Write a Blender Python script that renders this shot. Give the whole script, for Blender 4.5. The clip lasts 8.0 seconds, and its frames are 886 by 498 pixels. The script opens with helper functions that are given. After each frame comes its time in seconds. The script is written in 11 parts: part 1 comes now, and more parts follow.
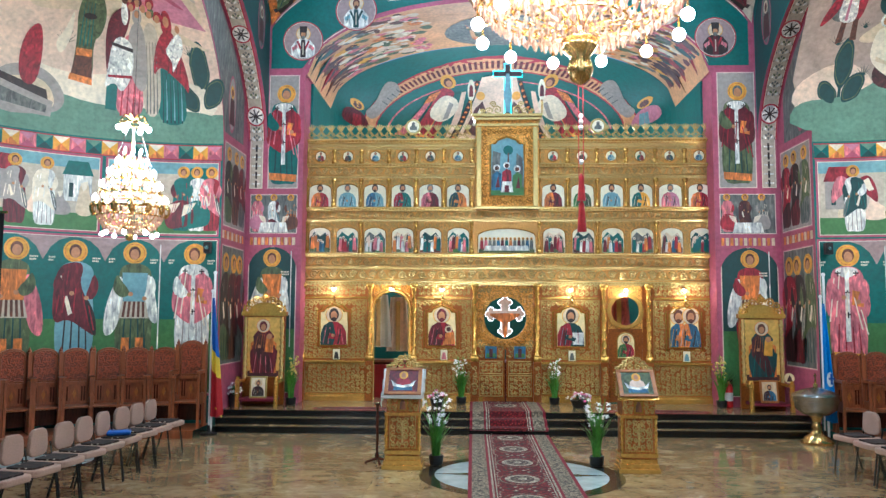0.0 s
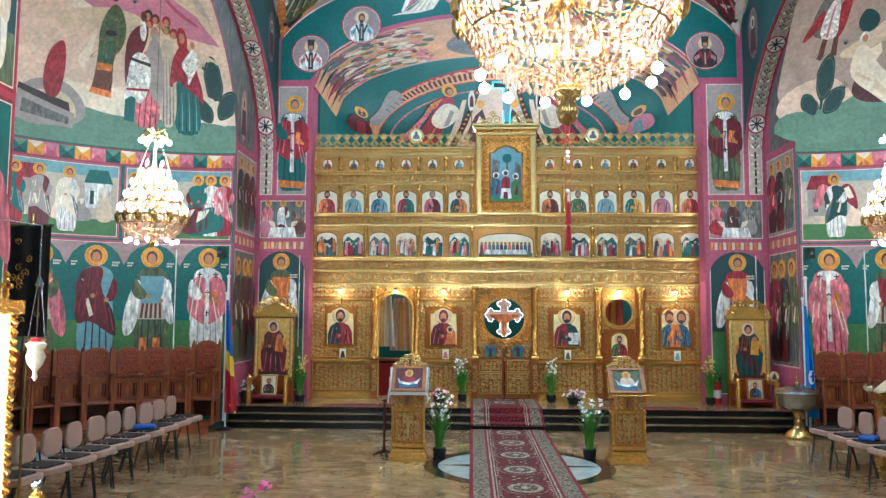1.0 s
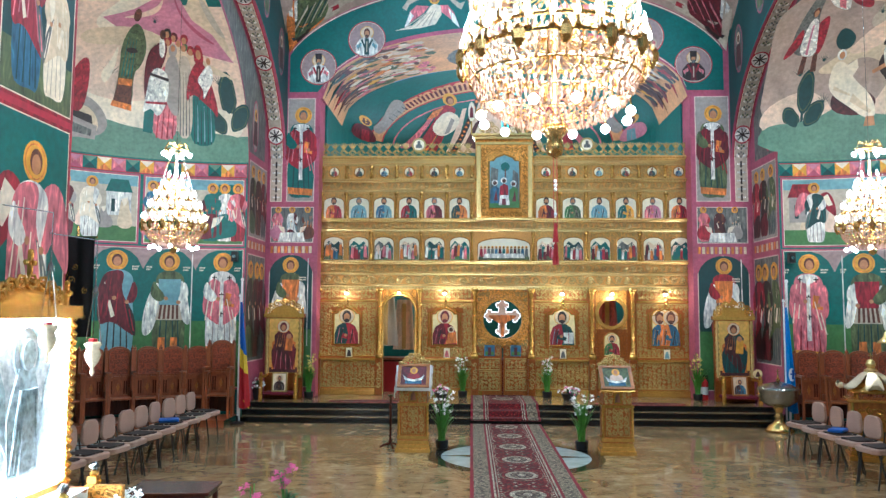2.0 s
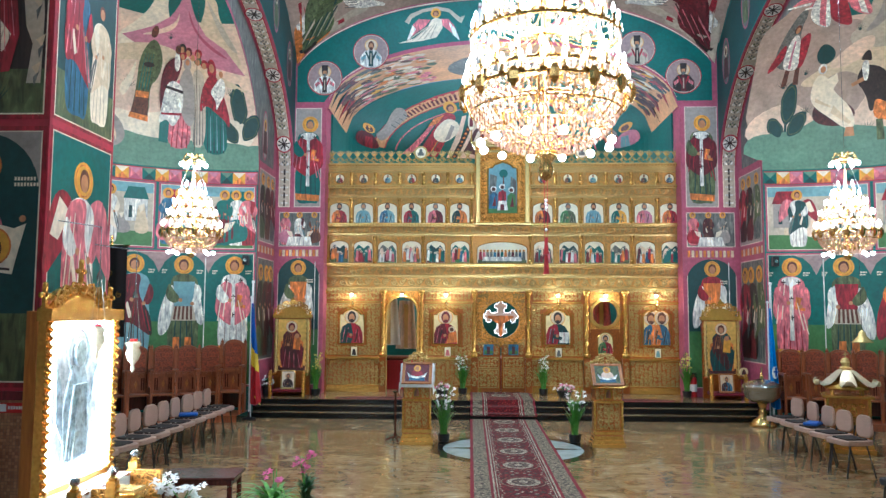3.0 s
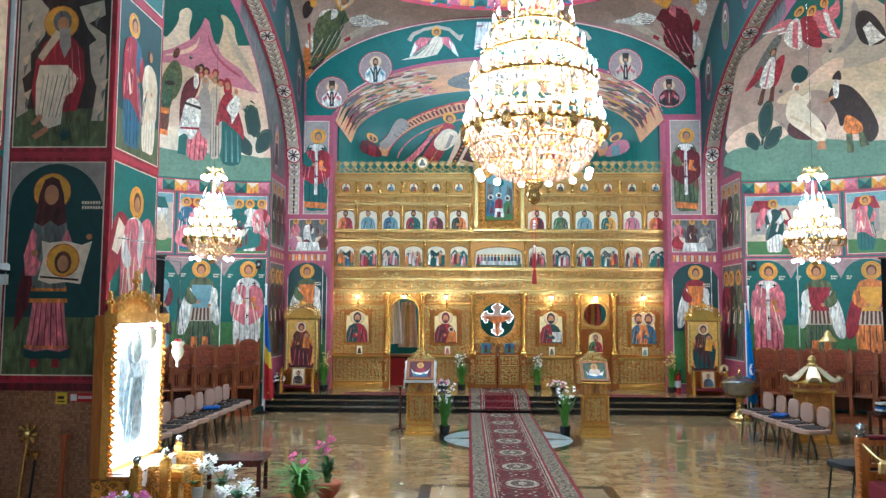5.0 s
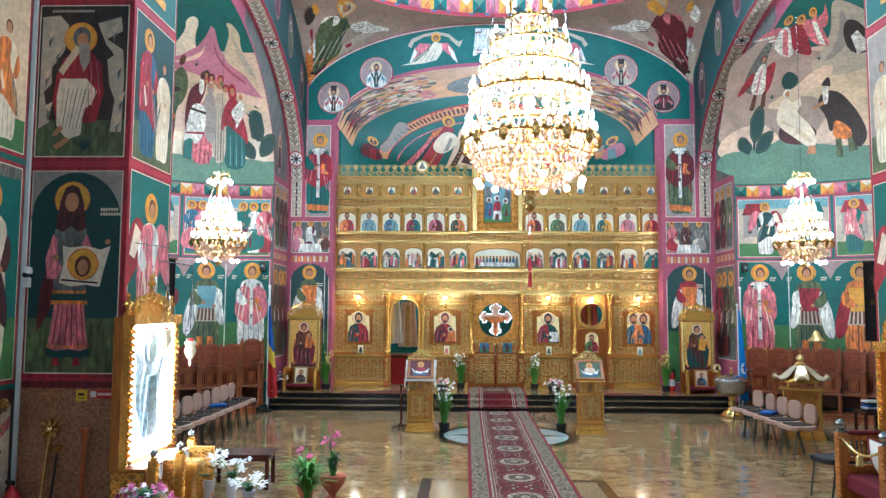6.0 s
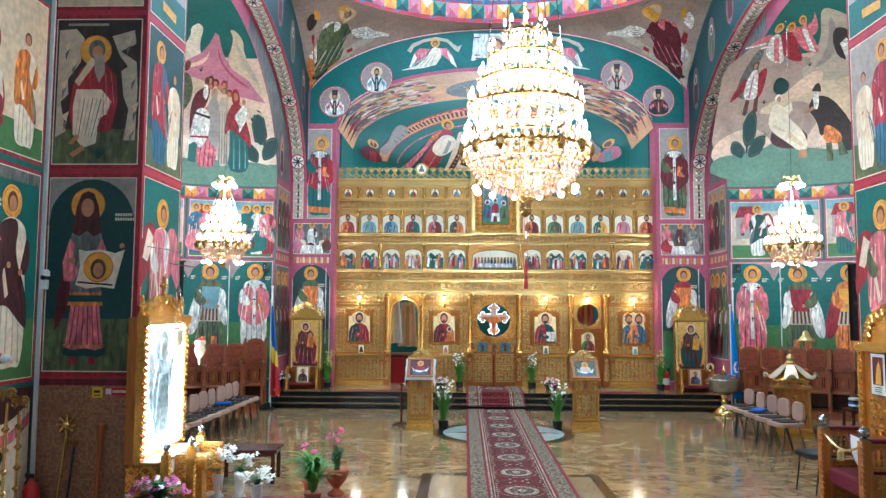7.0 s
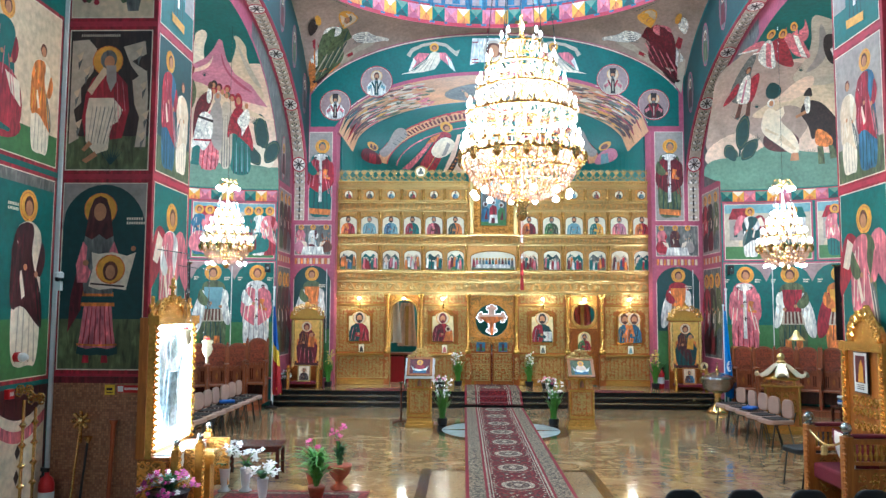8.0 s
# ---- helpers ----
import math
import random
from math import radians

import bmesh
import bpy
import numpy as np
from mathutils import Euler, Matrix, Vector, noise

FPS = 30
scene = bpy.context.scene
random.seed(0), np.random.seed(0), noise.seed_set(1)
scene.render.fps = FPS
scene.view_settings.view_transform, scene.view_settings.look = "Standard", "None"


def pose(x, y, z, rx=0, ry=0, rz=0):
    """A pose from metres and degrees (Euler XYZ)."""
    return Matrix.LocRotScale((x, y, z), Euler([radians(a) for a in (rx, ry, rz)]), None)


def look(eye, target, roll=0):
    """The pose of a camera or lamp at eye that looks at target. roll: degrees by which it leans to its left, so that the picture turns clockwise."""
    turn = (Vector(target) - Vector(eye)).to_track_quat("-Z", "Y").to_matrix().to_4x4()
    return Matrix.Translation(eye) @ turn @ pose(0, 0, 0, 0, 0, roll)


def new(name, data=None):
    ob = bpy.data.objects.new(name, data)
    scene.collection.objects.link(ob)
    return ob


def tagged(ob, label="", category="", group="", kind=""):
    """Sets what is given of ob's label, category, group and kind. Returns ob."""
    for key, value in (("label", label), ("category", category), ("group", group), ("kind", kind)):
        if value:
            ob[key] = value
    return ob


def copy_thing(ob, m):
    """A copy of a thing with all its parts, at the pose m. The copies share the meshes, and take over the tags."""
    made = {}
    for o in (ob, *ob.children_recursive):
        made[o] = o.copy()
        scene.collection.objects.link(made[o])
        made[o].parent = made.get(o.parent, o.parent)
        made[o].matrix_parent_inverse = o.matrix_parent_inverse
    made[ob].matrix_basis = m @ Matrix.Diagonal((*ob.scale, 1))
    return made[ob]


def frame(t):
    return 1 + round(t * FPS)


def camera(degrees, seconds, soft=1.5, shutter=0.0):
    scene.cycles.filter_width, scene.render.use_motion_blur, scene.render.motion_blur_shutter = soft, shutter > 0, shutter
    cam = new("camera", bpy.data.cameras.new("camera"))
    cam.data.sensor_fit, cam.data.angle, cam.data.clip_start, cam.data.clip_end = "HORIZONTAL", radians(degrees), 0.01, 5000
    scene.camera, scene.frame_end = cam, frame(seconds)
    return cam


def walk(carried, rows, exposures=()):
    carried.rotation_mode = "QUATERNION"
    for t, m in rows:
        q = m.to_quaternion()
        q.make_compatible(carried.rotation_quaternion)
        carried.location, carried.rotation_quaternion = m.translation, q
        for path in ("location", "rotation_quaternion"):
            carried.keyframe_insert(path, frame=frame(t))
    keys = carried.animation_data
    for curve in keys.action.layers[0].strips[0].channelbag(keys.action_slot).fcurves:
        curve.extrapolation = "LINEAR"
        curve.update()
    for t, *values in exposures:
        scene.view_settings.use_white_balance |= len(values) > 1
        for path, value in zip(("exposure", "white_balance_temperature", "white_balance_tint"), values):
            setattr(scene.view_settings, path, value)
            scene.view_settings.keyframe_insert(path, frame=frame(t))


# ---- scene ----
cam = camera(59.6, 8.0, soft=1.4)
# seconds, eye, target, roll
PATH = [
    (0, (-0.5738, -0.6239, 2.0060), (-0.6517, 1.3670, 2.1797), 0.3),
    (0.5, (-0.5871, -0.9523, 2.0275), (-0.6639, 1.0387, 2.1997), 0.3),
    (1, (-0.5992, -1.3453, 2.0479), (-0.6749, 0.6459, 2.2187), 0.3),
    (1.5, (-0.6102, -1.7661, 2.0671), (-0.6846, 0.2252, 2.2366), 0.3),
    (3, (-0.6363, -2.9636, 2.1174), (-0.7068, -0.9720, 2.2836), 0.3),
    (3.5, (-0.6428, -3.3008, 2.1317), (-0.7119, -1.3091, 2.2970), 0.3),
    (4, (-0.6484, -3.6013, 2.1447), (-0.7160, -1.6095, 2.3092), 0.3),
    (4.5, (-0.6530, -3.8677, 2.1564), (-0.7191, -1.8758, 2.3201), 0.3),
    (6, (-0.6614, -4.5186, 2.1837), (-0.7226, -2.5263, 2.3458), 0.3),
    (6.5, (-0.6625, -4.7063, 2.1901), (-0.7219, -2.7139, 2.3518), 0.3),
    (7, (-0.6628, -4.8862, 2.1951), (-0.7204, -2.8937, 2.3566), 0.3),
    (7.5, (-0.6623, -5.0578, 2.1987), (-0.7181, -3.0652, 2.3600), 0.3),
    (8, (-0.6612, -5.2162, 2.2009), (-0.7150, -3.2234, 2.3622), 0.3),
]
walk(cam, [(t, look(eye, target, roll)) for t, eye, target, roll in PATH], [(0, 0.18, 5080, 2), (1.5, 0.04, 5080, 2), (3, 0.08, 5060, 2), (5, 0.2, 5020, 2), (8, 0.33, 4990, 2)])

# ---- daylight and lamps ----
world = bpy.data.worlds.new("daylight")
scene.world = world
world.use_nodes = True
sky = world.node_tree.nodes.new("ShaderNodeTexSky")
sky.sky_type = "NISHITA"
sky.sun_disc = False
sky.sun_elevation, sky.sun_rotation = radians(42), radians(215)
world.node_tree.nodes["Background"].inputs[1].default_value = 0.12
world.node_tree.links.new(sky.outputs[0], world.node_tree.nodes["Background"].inputs[0])
sun = new("sun", bpy.data.lights.new("sun", "SUN"))
sun.data.energy, sun.data.angle, sun.data.color = 2.0, radians(3), (1.0, 0.95, 0.88)
sun.matrix_world = look((-6, -9, 14), (0, 2, 4))
scene.view_settings.exposure = 0.0


def lamp(name, kind, m, energy, color, size=0.1, size_y=None):
    ob = new(name, bpy.data.lights.new(name, kind))
    ob.data.energy, ob.data.color = energy, color
    if kind == "AREA":
        ob.data.shape = "RECTANGLE"
        ob.data.size, ob.data.size_y = size, size_y or size
    else:
        ob.data.shadow_soft_size = size
    ob.matrix_world = m
    return ob


WARM, DAY = (1.0, 0.93, 0.82), (0.9, 0.96, 1.0)
# the crystal chandeliers
lamp("chandelier_glow", "POINT", pose(-0.02, 3.32, 4.5), 700, WARM, 0.5)
lamp("chandelier_glow", "POINT", pose(-0.02, 3.32, 3.32), 50, WARM, 0.3)
lamp("chandelier_glow", "POINT", pose(-5.35, 9.9, 4.1), 310, WARM, 0.35)
lamp("chandelier_glow", "POINT", pose(5.55, 9.9, 4.1), 320, WARM, 0.35)
# daylight in the window openings of the dome's drum
for k in range(8):
    a = radians(22.5 + 45 * k)
    lamp("drum_window_light", "AREA", look((0.13 + 5.04 * math.cos(a), 9.4 + 5.04 * math.sin(a), 11.35), (0.13, 9.4, 8.6)), 330, DAY, 1.0, 1.6)
# added fill from the unseen west end, before two invented windows
for wx in (-3.0, 3.0):
    lamp("west_window_light", "AREA", look((wx, -8.85, 5.6), (wx * 0.4, 6, 3.0)), 40, DAY, 1.5, 2.6)
# added fill along the nave walls, which have no windows here
for s in (-1, 1):
    lamp("nave_window_light", "AREA", look((s * 5.12, -2.6, 5.4), (0, 1.5, 2.5)), 40, DAY, 1.2, 2.2)
# two fill lights added to brighten the altar vault, no fixture at either
lamp("altar_window_light", "AREA", look((0.1, 19.8, 4.2), (0.1, 15, 5.0)), 260, DAY, 1.2, 1.6)
lamp("altar_lamp", "POINT", pose(0.1, 17.0, 5.2), 160, WARM, 0.2)
# bulbs on the icon screen
for x in (-3.37, -2.21, -1.2, 1.37, 2.45, 3.6):
    lamp("screen_bulb", "POINT", pose(x, 14.72, 2.5), 10, (1.0, 0.86, 0.6), 0.1)

# ---- materials ----
def srgb(r, g, b):
    return tuple(((c / 255 / 12.92) if c <= 10 else ((c / 255 + 0.055) / 1.055) ** 2.4) for c in (r, g, b))


def nodes_of(name):
    m = bpy.data.materials.new(name)
    m.use_nodes = True
    return m, m.node_tree.nodes, m.node_tree.links, m.node_tree.nodes["Principled BSDF"]


def add_noise(N, L, coord, scale, detail=4.0, rough=0.55, distort=0.0):
    n = N.new("ShaderNodeTexNoise")
    n.inputs["Scale"].default_value, n.inputs["Detail"].default_value = scale, detail
    n.inputs["Roughness"].default_value, n.inputs["Distortion"].default_value = rough, distort
    L.new(coord, n.inputs["Vector"])
    return n.outputs["Fac"]


def ramp(N, L, fac, stops):
    r = N.new("ShaderNodeValToRGB")
    while len(r.color_ramp.elements) < len(stops):
        r.color_ramp.elements.new(0.5)
    for e, (p, c) in zip(r.color_ramp.elements, stops):
        e.position, e.color = p, (*c[:3], 1)
    L.new(fac, r.inputs[0])
    return r.outputs[0]


def mix(N, L, a, b, fac, mode="MIX"):
    n = N.new("ShaderNodeMix")
    n.data_type, n.blend_type = "RGBA", mode
    for sock, v in ((n.inputs[0], fac), (n.inputs[6], a), (n.inputs[7], b)):
        if isinstance(v, (int, float)):
            sock.default_value = v
        elif isinstance(v, tuple):
            sock.default_value = (*v[:3], 1)
        else:
            L.new(v, sock)
    return n.outputs[2]


def bump(N, L, B, height, strength, dist):
    n = N.new("ShaderNodeBump")
    n.inputs["Strength"].default_value, n.inputs["Distance"].default_value = strength, dist
    L.new(height, n.inputs["Height"])
    L.new(n.outputs[0], B.inputs["Normal"])


def shade(c, k):
    return tuple(min(1.0, v * k) for v in c)


def surface(name, color, rough=0.6, metal=0.0, grain=18.0, vary=0.22, large=1.3, relief=0.0, coat=0.0):
    """A plain material whose colour varies with a fine grain and with broad wear."""
    m, N, L, B = nodes_of(name)
    co = N.new("ShaderNodeTexCoord").outputs["Object"]
    fine, broad = add_noise(N, L, co, grain), add_noise(N, L, co, large, 3.0)
    c1 = ramp(N, L, fine, [(0.3, shade(color, 1 - vary)), (0.7, shade(color, 1 + vary))])
    c2 = ramp(N, L, broad, [(0.3, (0.82, 0.82, 0.82)), (0.7, (1.1, 1.1, 1.1))])
    L.new(mix(N, L, c1, c2, 1.0, "MULTIPLY"), B.inputs["Base Color"])
    B.inputs["Roughness"].default_value, B.inputs["Metallic"].default_value = rough, metal
    B.inputs["Coat Weight"].default_value = coat
    if relief:
        bump(N, L, B, fine, 0.6, relief)
    return m


def fresco_paint(name, color, folds):
    """Mineral paint on plaster: uneven wash, fine grain and, for cloth colours, upright brushed folds."""
    m, N, L, B = nodes_of(name)
    co = N.new("ShaderNodeTexCoord").outputs["Object"]
    fine, broad = add_noise(N, L, co, 14.0, 6), add_noise(N, L, co, 1.4, 4, 0.6, 0.6)
    c1 = ramp(N, L, fine, [(0.3, shade(color, 0.82)), (0.7, shade(color, 1.18))])
    c2 = ramp(N, L, broad, [(0.3, (0.78, 0.8, 0.8)), (0.7, (1.14, 1.12, 1.1))])
    c = mix(N, L, c1, c2, 1.0, "MULTIPLY")
    if folds:
        mp = N.new("ShaderNodeMapping")
        mp.inputs["Scale"].default_value = (17, 17, 4.0)
        L.new(co, mp.inputs[0])
        fold = add_noise(N, L, mp.outputs[0], 1.0, 3, 0.5, 0.8)
        c = mix(N, L, c, ramp(N, L, fold, [(0.34, (0.5, 0.5, 0.54)), (0.47, (0.95, 0.95, 0.96)), (0.56, (1.05, 1.04, 1.03)), (0.68, (1.7, 1.66, 1.6))]), 1.0, "MULTIPLY")
    L.new(c, B.inputs["Base Color"])
    B.inputs["Roughness"].default_value = 0.55
    return m


PAINT = {}
for key, rgb in dict(teal=(20, 98, 92), deep=(20, 62, 62), green=(72, 116, 62), pink=(170, 80, 104), lilac=(196, 124, 144),
                     beige=(226, 196, 172), grey=(158, 147, 140), sand=(190, 174, 154), cream=(232, 216, 192), crimson=(150, 26, 44),
                     orange=(212, 122, 52), gold=(222, 160, 52), skin=(186, 128, 88), brown=(96, 52, 36), white=(226, 222, 214),
                     blue=(52, 98, 128), dark=(46, 32, 30), rose=(206, 112, 122), moss=(86, 96, 62), hill=(216, 192, 160),
                     ash=(104, 104, 100), wine=(98, 22, 34), sky=(120, 160, 170), maroon=(72, 30, 32), meadow=(104, 136, 116), earth=(172, 148, 134), vault=(214, 156, 108), border=(172, 40, 60), mauve=(160, 134, 132)).items():
    PAINT[key] = fresco_paint("fresco_" + key, srgb(*rgb), key not in ("teal", "deep", "green", "pink", "lilac", "gold", "skin", "sky", "beige", "hill", "grey", "sand", "cream", "meadow", "earth", "vault", "border", "mauve"))


def woven(name, ground, motif, scale):
    """Pile carpet with a dense small floral pattern."""
    m, N, L, B = nodes_of(name)
    co = N.new("ShaderNodeTexCoord").outputs["Object"]
    v = N.new("ShaderNodeTexVoronoi")
    v.inputs["Scale"].default_value = scale
    L.new(co, v.inputs["Vector"])
    n = add_noise(N, L, co, scale * 1.4, 3)
    c1 = ramp(N, L, v.outputs["Distance"], [(0.15, motif), (0.22, ground), (0.42, ground), (0.52, shade(ground, 0.35))])
    c2 = ramp(N, L, n, [(0.35, (0.7, 0.7, 0.7)), (0.65, (1.15, 1.12, 1.1))])
    L.new(mix(N, L, c1, c2, 1.0, "MULTIPLY"), B.inputs["Base Color"])
    B.inputs["Roughness"].default_value = 0.95
    bump(N, L, B, n, 0.5, 0.003)
    return m


def carved(name, color, scale, depth, rough=0.34, metal=0.85):
    """Gilded wood with a fine scrolling relief; its colour also carries shaded hollows and lit ridges."""
    m, N, L, B = nodes_of(name)
    co = N.new("ShaderNodeTexCoord").outputs["Object"]
    warp = N.new("ShaderNodeMix")
    warp.data_type = "VECTOR"
    nz = N.new("ShaderNodeTexNoise")
    nz.inputs["Scale"].default_value = scale * 0.35
    L.new(co, nz.inputs["Vector"])
    warp.inputs[0].default_value = 0.1
    L.new(co, warp.inputs[4])
    L.new(nz.outputs["Color"], warp.inputs[5])
    v = N.new("ShaderNodeTexVoronoi")
    v.feature, v.inputs["Scale"].default_value = "SMOOTH_F1", scale
    L.new(warp.outputs[1], v.inputs["Vector"])
    w = N.new("ShaderNodeMath")
    w.operation = "SINE"
    k = N.new("ShaderNodeMath")
    k.operation = "MULTIPLY"
    k.inputs[1].default_value = 17.0
    L.new(v.outputs["Distance"], k.inputs[0])
    L.new(k.outputs[0], w.inputs[0])
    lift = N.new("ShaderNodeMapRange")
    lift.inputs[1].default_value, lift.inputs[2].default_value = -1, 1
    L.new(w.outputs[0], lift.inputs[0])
    # shade of the hollows and highlights of the ridges put into the colour
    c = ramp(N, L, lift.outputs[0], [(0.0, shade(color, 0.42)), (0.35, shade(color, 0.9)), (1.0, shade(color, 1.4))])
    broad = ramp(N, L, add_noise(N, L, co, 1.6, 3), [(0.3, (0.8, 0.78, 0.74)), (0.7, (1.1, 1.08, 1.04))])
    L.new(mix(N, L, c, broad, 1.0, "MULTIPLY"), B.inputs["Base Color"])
    B.inputs["Roughness"].default_value, B.inputs["Metallic"].default_value = rough, metal
    bump(N, L, B, lift.outputs[0], 1.0, depth)
    return m


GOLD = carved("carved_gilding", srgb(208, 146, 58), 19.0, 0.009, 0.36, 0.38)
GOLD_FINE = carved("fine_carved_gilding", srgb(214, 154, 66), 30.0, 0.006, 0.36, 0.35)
GILT = surface("gilded_wood", srgb(238, 182, 88), 0.24, 0.72, 30, 0.25)
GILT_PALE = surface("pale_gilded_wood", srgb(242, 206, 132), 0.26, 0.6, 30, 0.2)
# two darker golds: shade between the carvings put into the ground colour
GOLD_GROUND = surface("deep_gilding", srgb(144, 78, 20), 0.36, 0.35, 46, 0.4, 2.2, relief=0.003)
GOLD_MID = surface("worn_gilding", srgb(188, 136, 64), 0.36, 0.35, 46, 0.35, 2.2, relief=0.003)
IVORY_GILT = surface("ivory_gilding", srgb(232, 216, 182), 0.25, 0.35, 30, 0.15)
GOLD_LEAF_WARM = surface("warm_gold_leaf", srgb(236, 190, 98), 0.3, 0.3, 12, 0.2)
GOLD_LEAF = surface("icon_gold_leaf", srgb(236, 216, 160), 0.45, 0.1, 12, 0.12)
BRASS = surface("polished_brass", srgb(222, 184, 112), 0.22, 0.9, 40, 0.08)
SILVER = surface("brushed_steel", srgb(176, 180, 182), 0.25, 1.0, 40, 0.1)
BLACK = surface("black_metal", srgb(26, 26, 27), 0.4, 0.2, 40, 0.2)
BLACK_CLOTH = surface("black_upholstery", srgb(24, 24, 26), 0.75, 0, 60, 0.3, relief=0.002)
BEIGE_CLOTH = surface("beige_upholstery", srgb(176, 142, 124), 0.85, 0, 70, 0.18, relief=0.002)
DARK_CLOTH = woven("patterned_cushion", srgb(60, 42, 36), srgb(190, 176, 158), 14)
WHITE_CLOTH = surface("white_linen", srgb(226, 224, 218), 0.8, 0, 50, 0.08, relief=0.002)
RED_CLOTH = surface("red_cloth", srgb(168, 24, 34), 0.7, 0, 40, 0.2)
BLUE_CLOTH = surface("blue_cloth", srgb(24, 84, 168), 0.6, 0, 40, 0.15)
SKYBLUE_CLOTH = surface("light_blue_silk", srgb(38, 128, 204), 0.45, 0, 40, 0.15)
YELLOW_CLOTH = surface("yellow_cloth", srgb(226, 190, 46), 0.6, 0, 40, 0.15)
WINE_CLOTH = surface("wine_velvet", srgb(104, 14, 34), 0.85, 0, 50, 0.3)
STEM = surface("stem_green", srgb(84, 140, 44), 0.5, 0, 22, 0.35)
LEAF_DARK = surface("dark_leaf", srgb(44, 92, 40), 0.45, 0, 22, 0.35)
PETAL_WHITE = surface("white_petal", srgb(236, 232, 226), 0.6, 0, 30, 0.06)
PETAL_YELLOW = surface("yellow_petal", srgb(220, 196, 84), 0.6, 0, 30, 0.15)
PETAL_PINK = surface("pink_petal", srgb(214, 92, 150), 0.6, 0, 30, 0.2)
PETAL_MAGENTA = surface("magenta_petal", srgb(168, 28, 122), 0.6, 0, 30, 0.2)
CLAY = surface("terracotta", srgb(168, 84, 54), 0.7, 0, 24, 0.2)
PLASTIC_WHITE = surface("white_ceramic", srgb(226, 226, 224), 0.3, 0, 24, 0.05)
RED_PLASTIC = surface("red_enamel", srgb(186, 22, 28), 0.3, 0, 24, 0.1)
CARPET_RED = woven("carpet_red", srgb(118, 10, 20), srgb(140, 84, 62), 26)
CARPET_EDGE = surface("carpet_edge_red", srgb(116, 14, 30), 0.95, 0, 60, 0.3, relief=0.003)
CARPET_GREY = woven("carpet_grey_band", srgb(152, 136, 112), srgb(76, 52, 46), 24)
CARPET_IVORY = woven("carpet_ivory", srgb(196, 184, 160), srgb(130, 112, 96), 40)
CARPET_DARK = surface("carpet_dark_motif", srgb(70, 52, 46), 0.95, 0, 30, 0.6, relief=0.003)
RUG = surface("rug_red_pattern", srgb(132, 54, 48), 0.95, 0, 16, 0.8, relief=0.004)
GRANITE = surface("black_granite", srgb(22, 24, 24), 0.24, 0, 90, 0.6)
INLAY_WHITE = surface("pale_blue_marble", srgb(176, 186, 182), 0.1, 0, 5, 0.15)
INLAY_DARK = surface("dark_marble", srgb(46, 44, 38), 0.12, 0, 30, 0.4)
INLAY_SPECK = surface("speckled_marble", srgb(140, 116, 86), 0.22, 0, 60, 0.4)
PLASTER = surface("painted_plaster", srgb(186, 178, 170), 0.7, 0, 9, 0.12)


def wood(name, c1, c2, rough=0.4):
    m, N, L, B = nodes_of(name)
    co = N.new("ShaderNodeTexCoord").outputs["Object"]
    mp = N.new("ShaderNodeMapping")
    mp.inputs["Scale"].default_value = (14, 14, 1.6)
    L.new(co, mp.inputs[0])
    g = add_noise(N, L, mp.outputs[0], 2.2, 6, 0.6, 0.6)
    c = ramp(N, L, g, [(0.3, c1), (0.7, c2)])
    b = ramp(N, L, add_noise(N, L, co, 1.2), [(0.3, (0.8, 0.8, 0.8)), (0.7, (1.1, 1.1, 1.1))])
    L.new(mix(N, L, c, b, 1.0, "MULTIPLY"), B.inputs["Base Color"])
    B.inputs["Roughness"].default_value = rough
    bump(N, L, B, g, 0.25, 0.002)
    return m


WOOD = wood("stall_wood", srgb(110, 54, 28), srgb(164, 90, 50))
WOOD_DARK = wood("dark_red_wood", srgb(50, 22, 18), srgb(84, 38, 28), 0.25)
WOOD_GOLD = wood("honey_gilded_wood", srgb(146, 84, 30), srgb(186, 116, 46), 0.35)
WOOD_ORANGE = wood("varnished_post_wood", srgb(150, 72, 34), srgb(180, 96, 52), 0.35)
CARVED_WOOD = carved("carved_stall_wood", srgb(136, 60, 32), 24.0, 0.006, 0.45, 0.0)


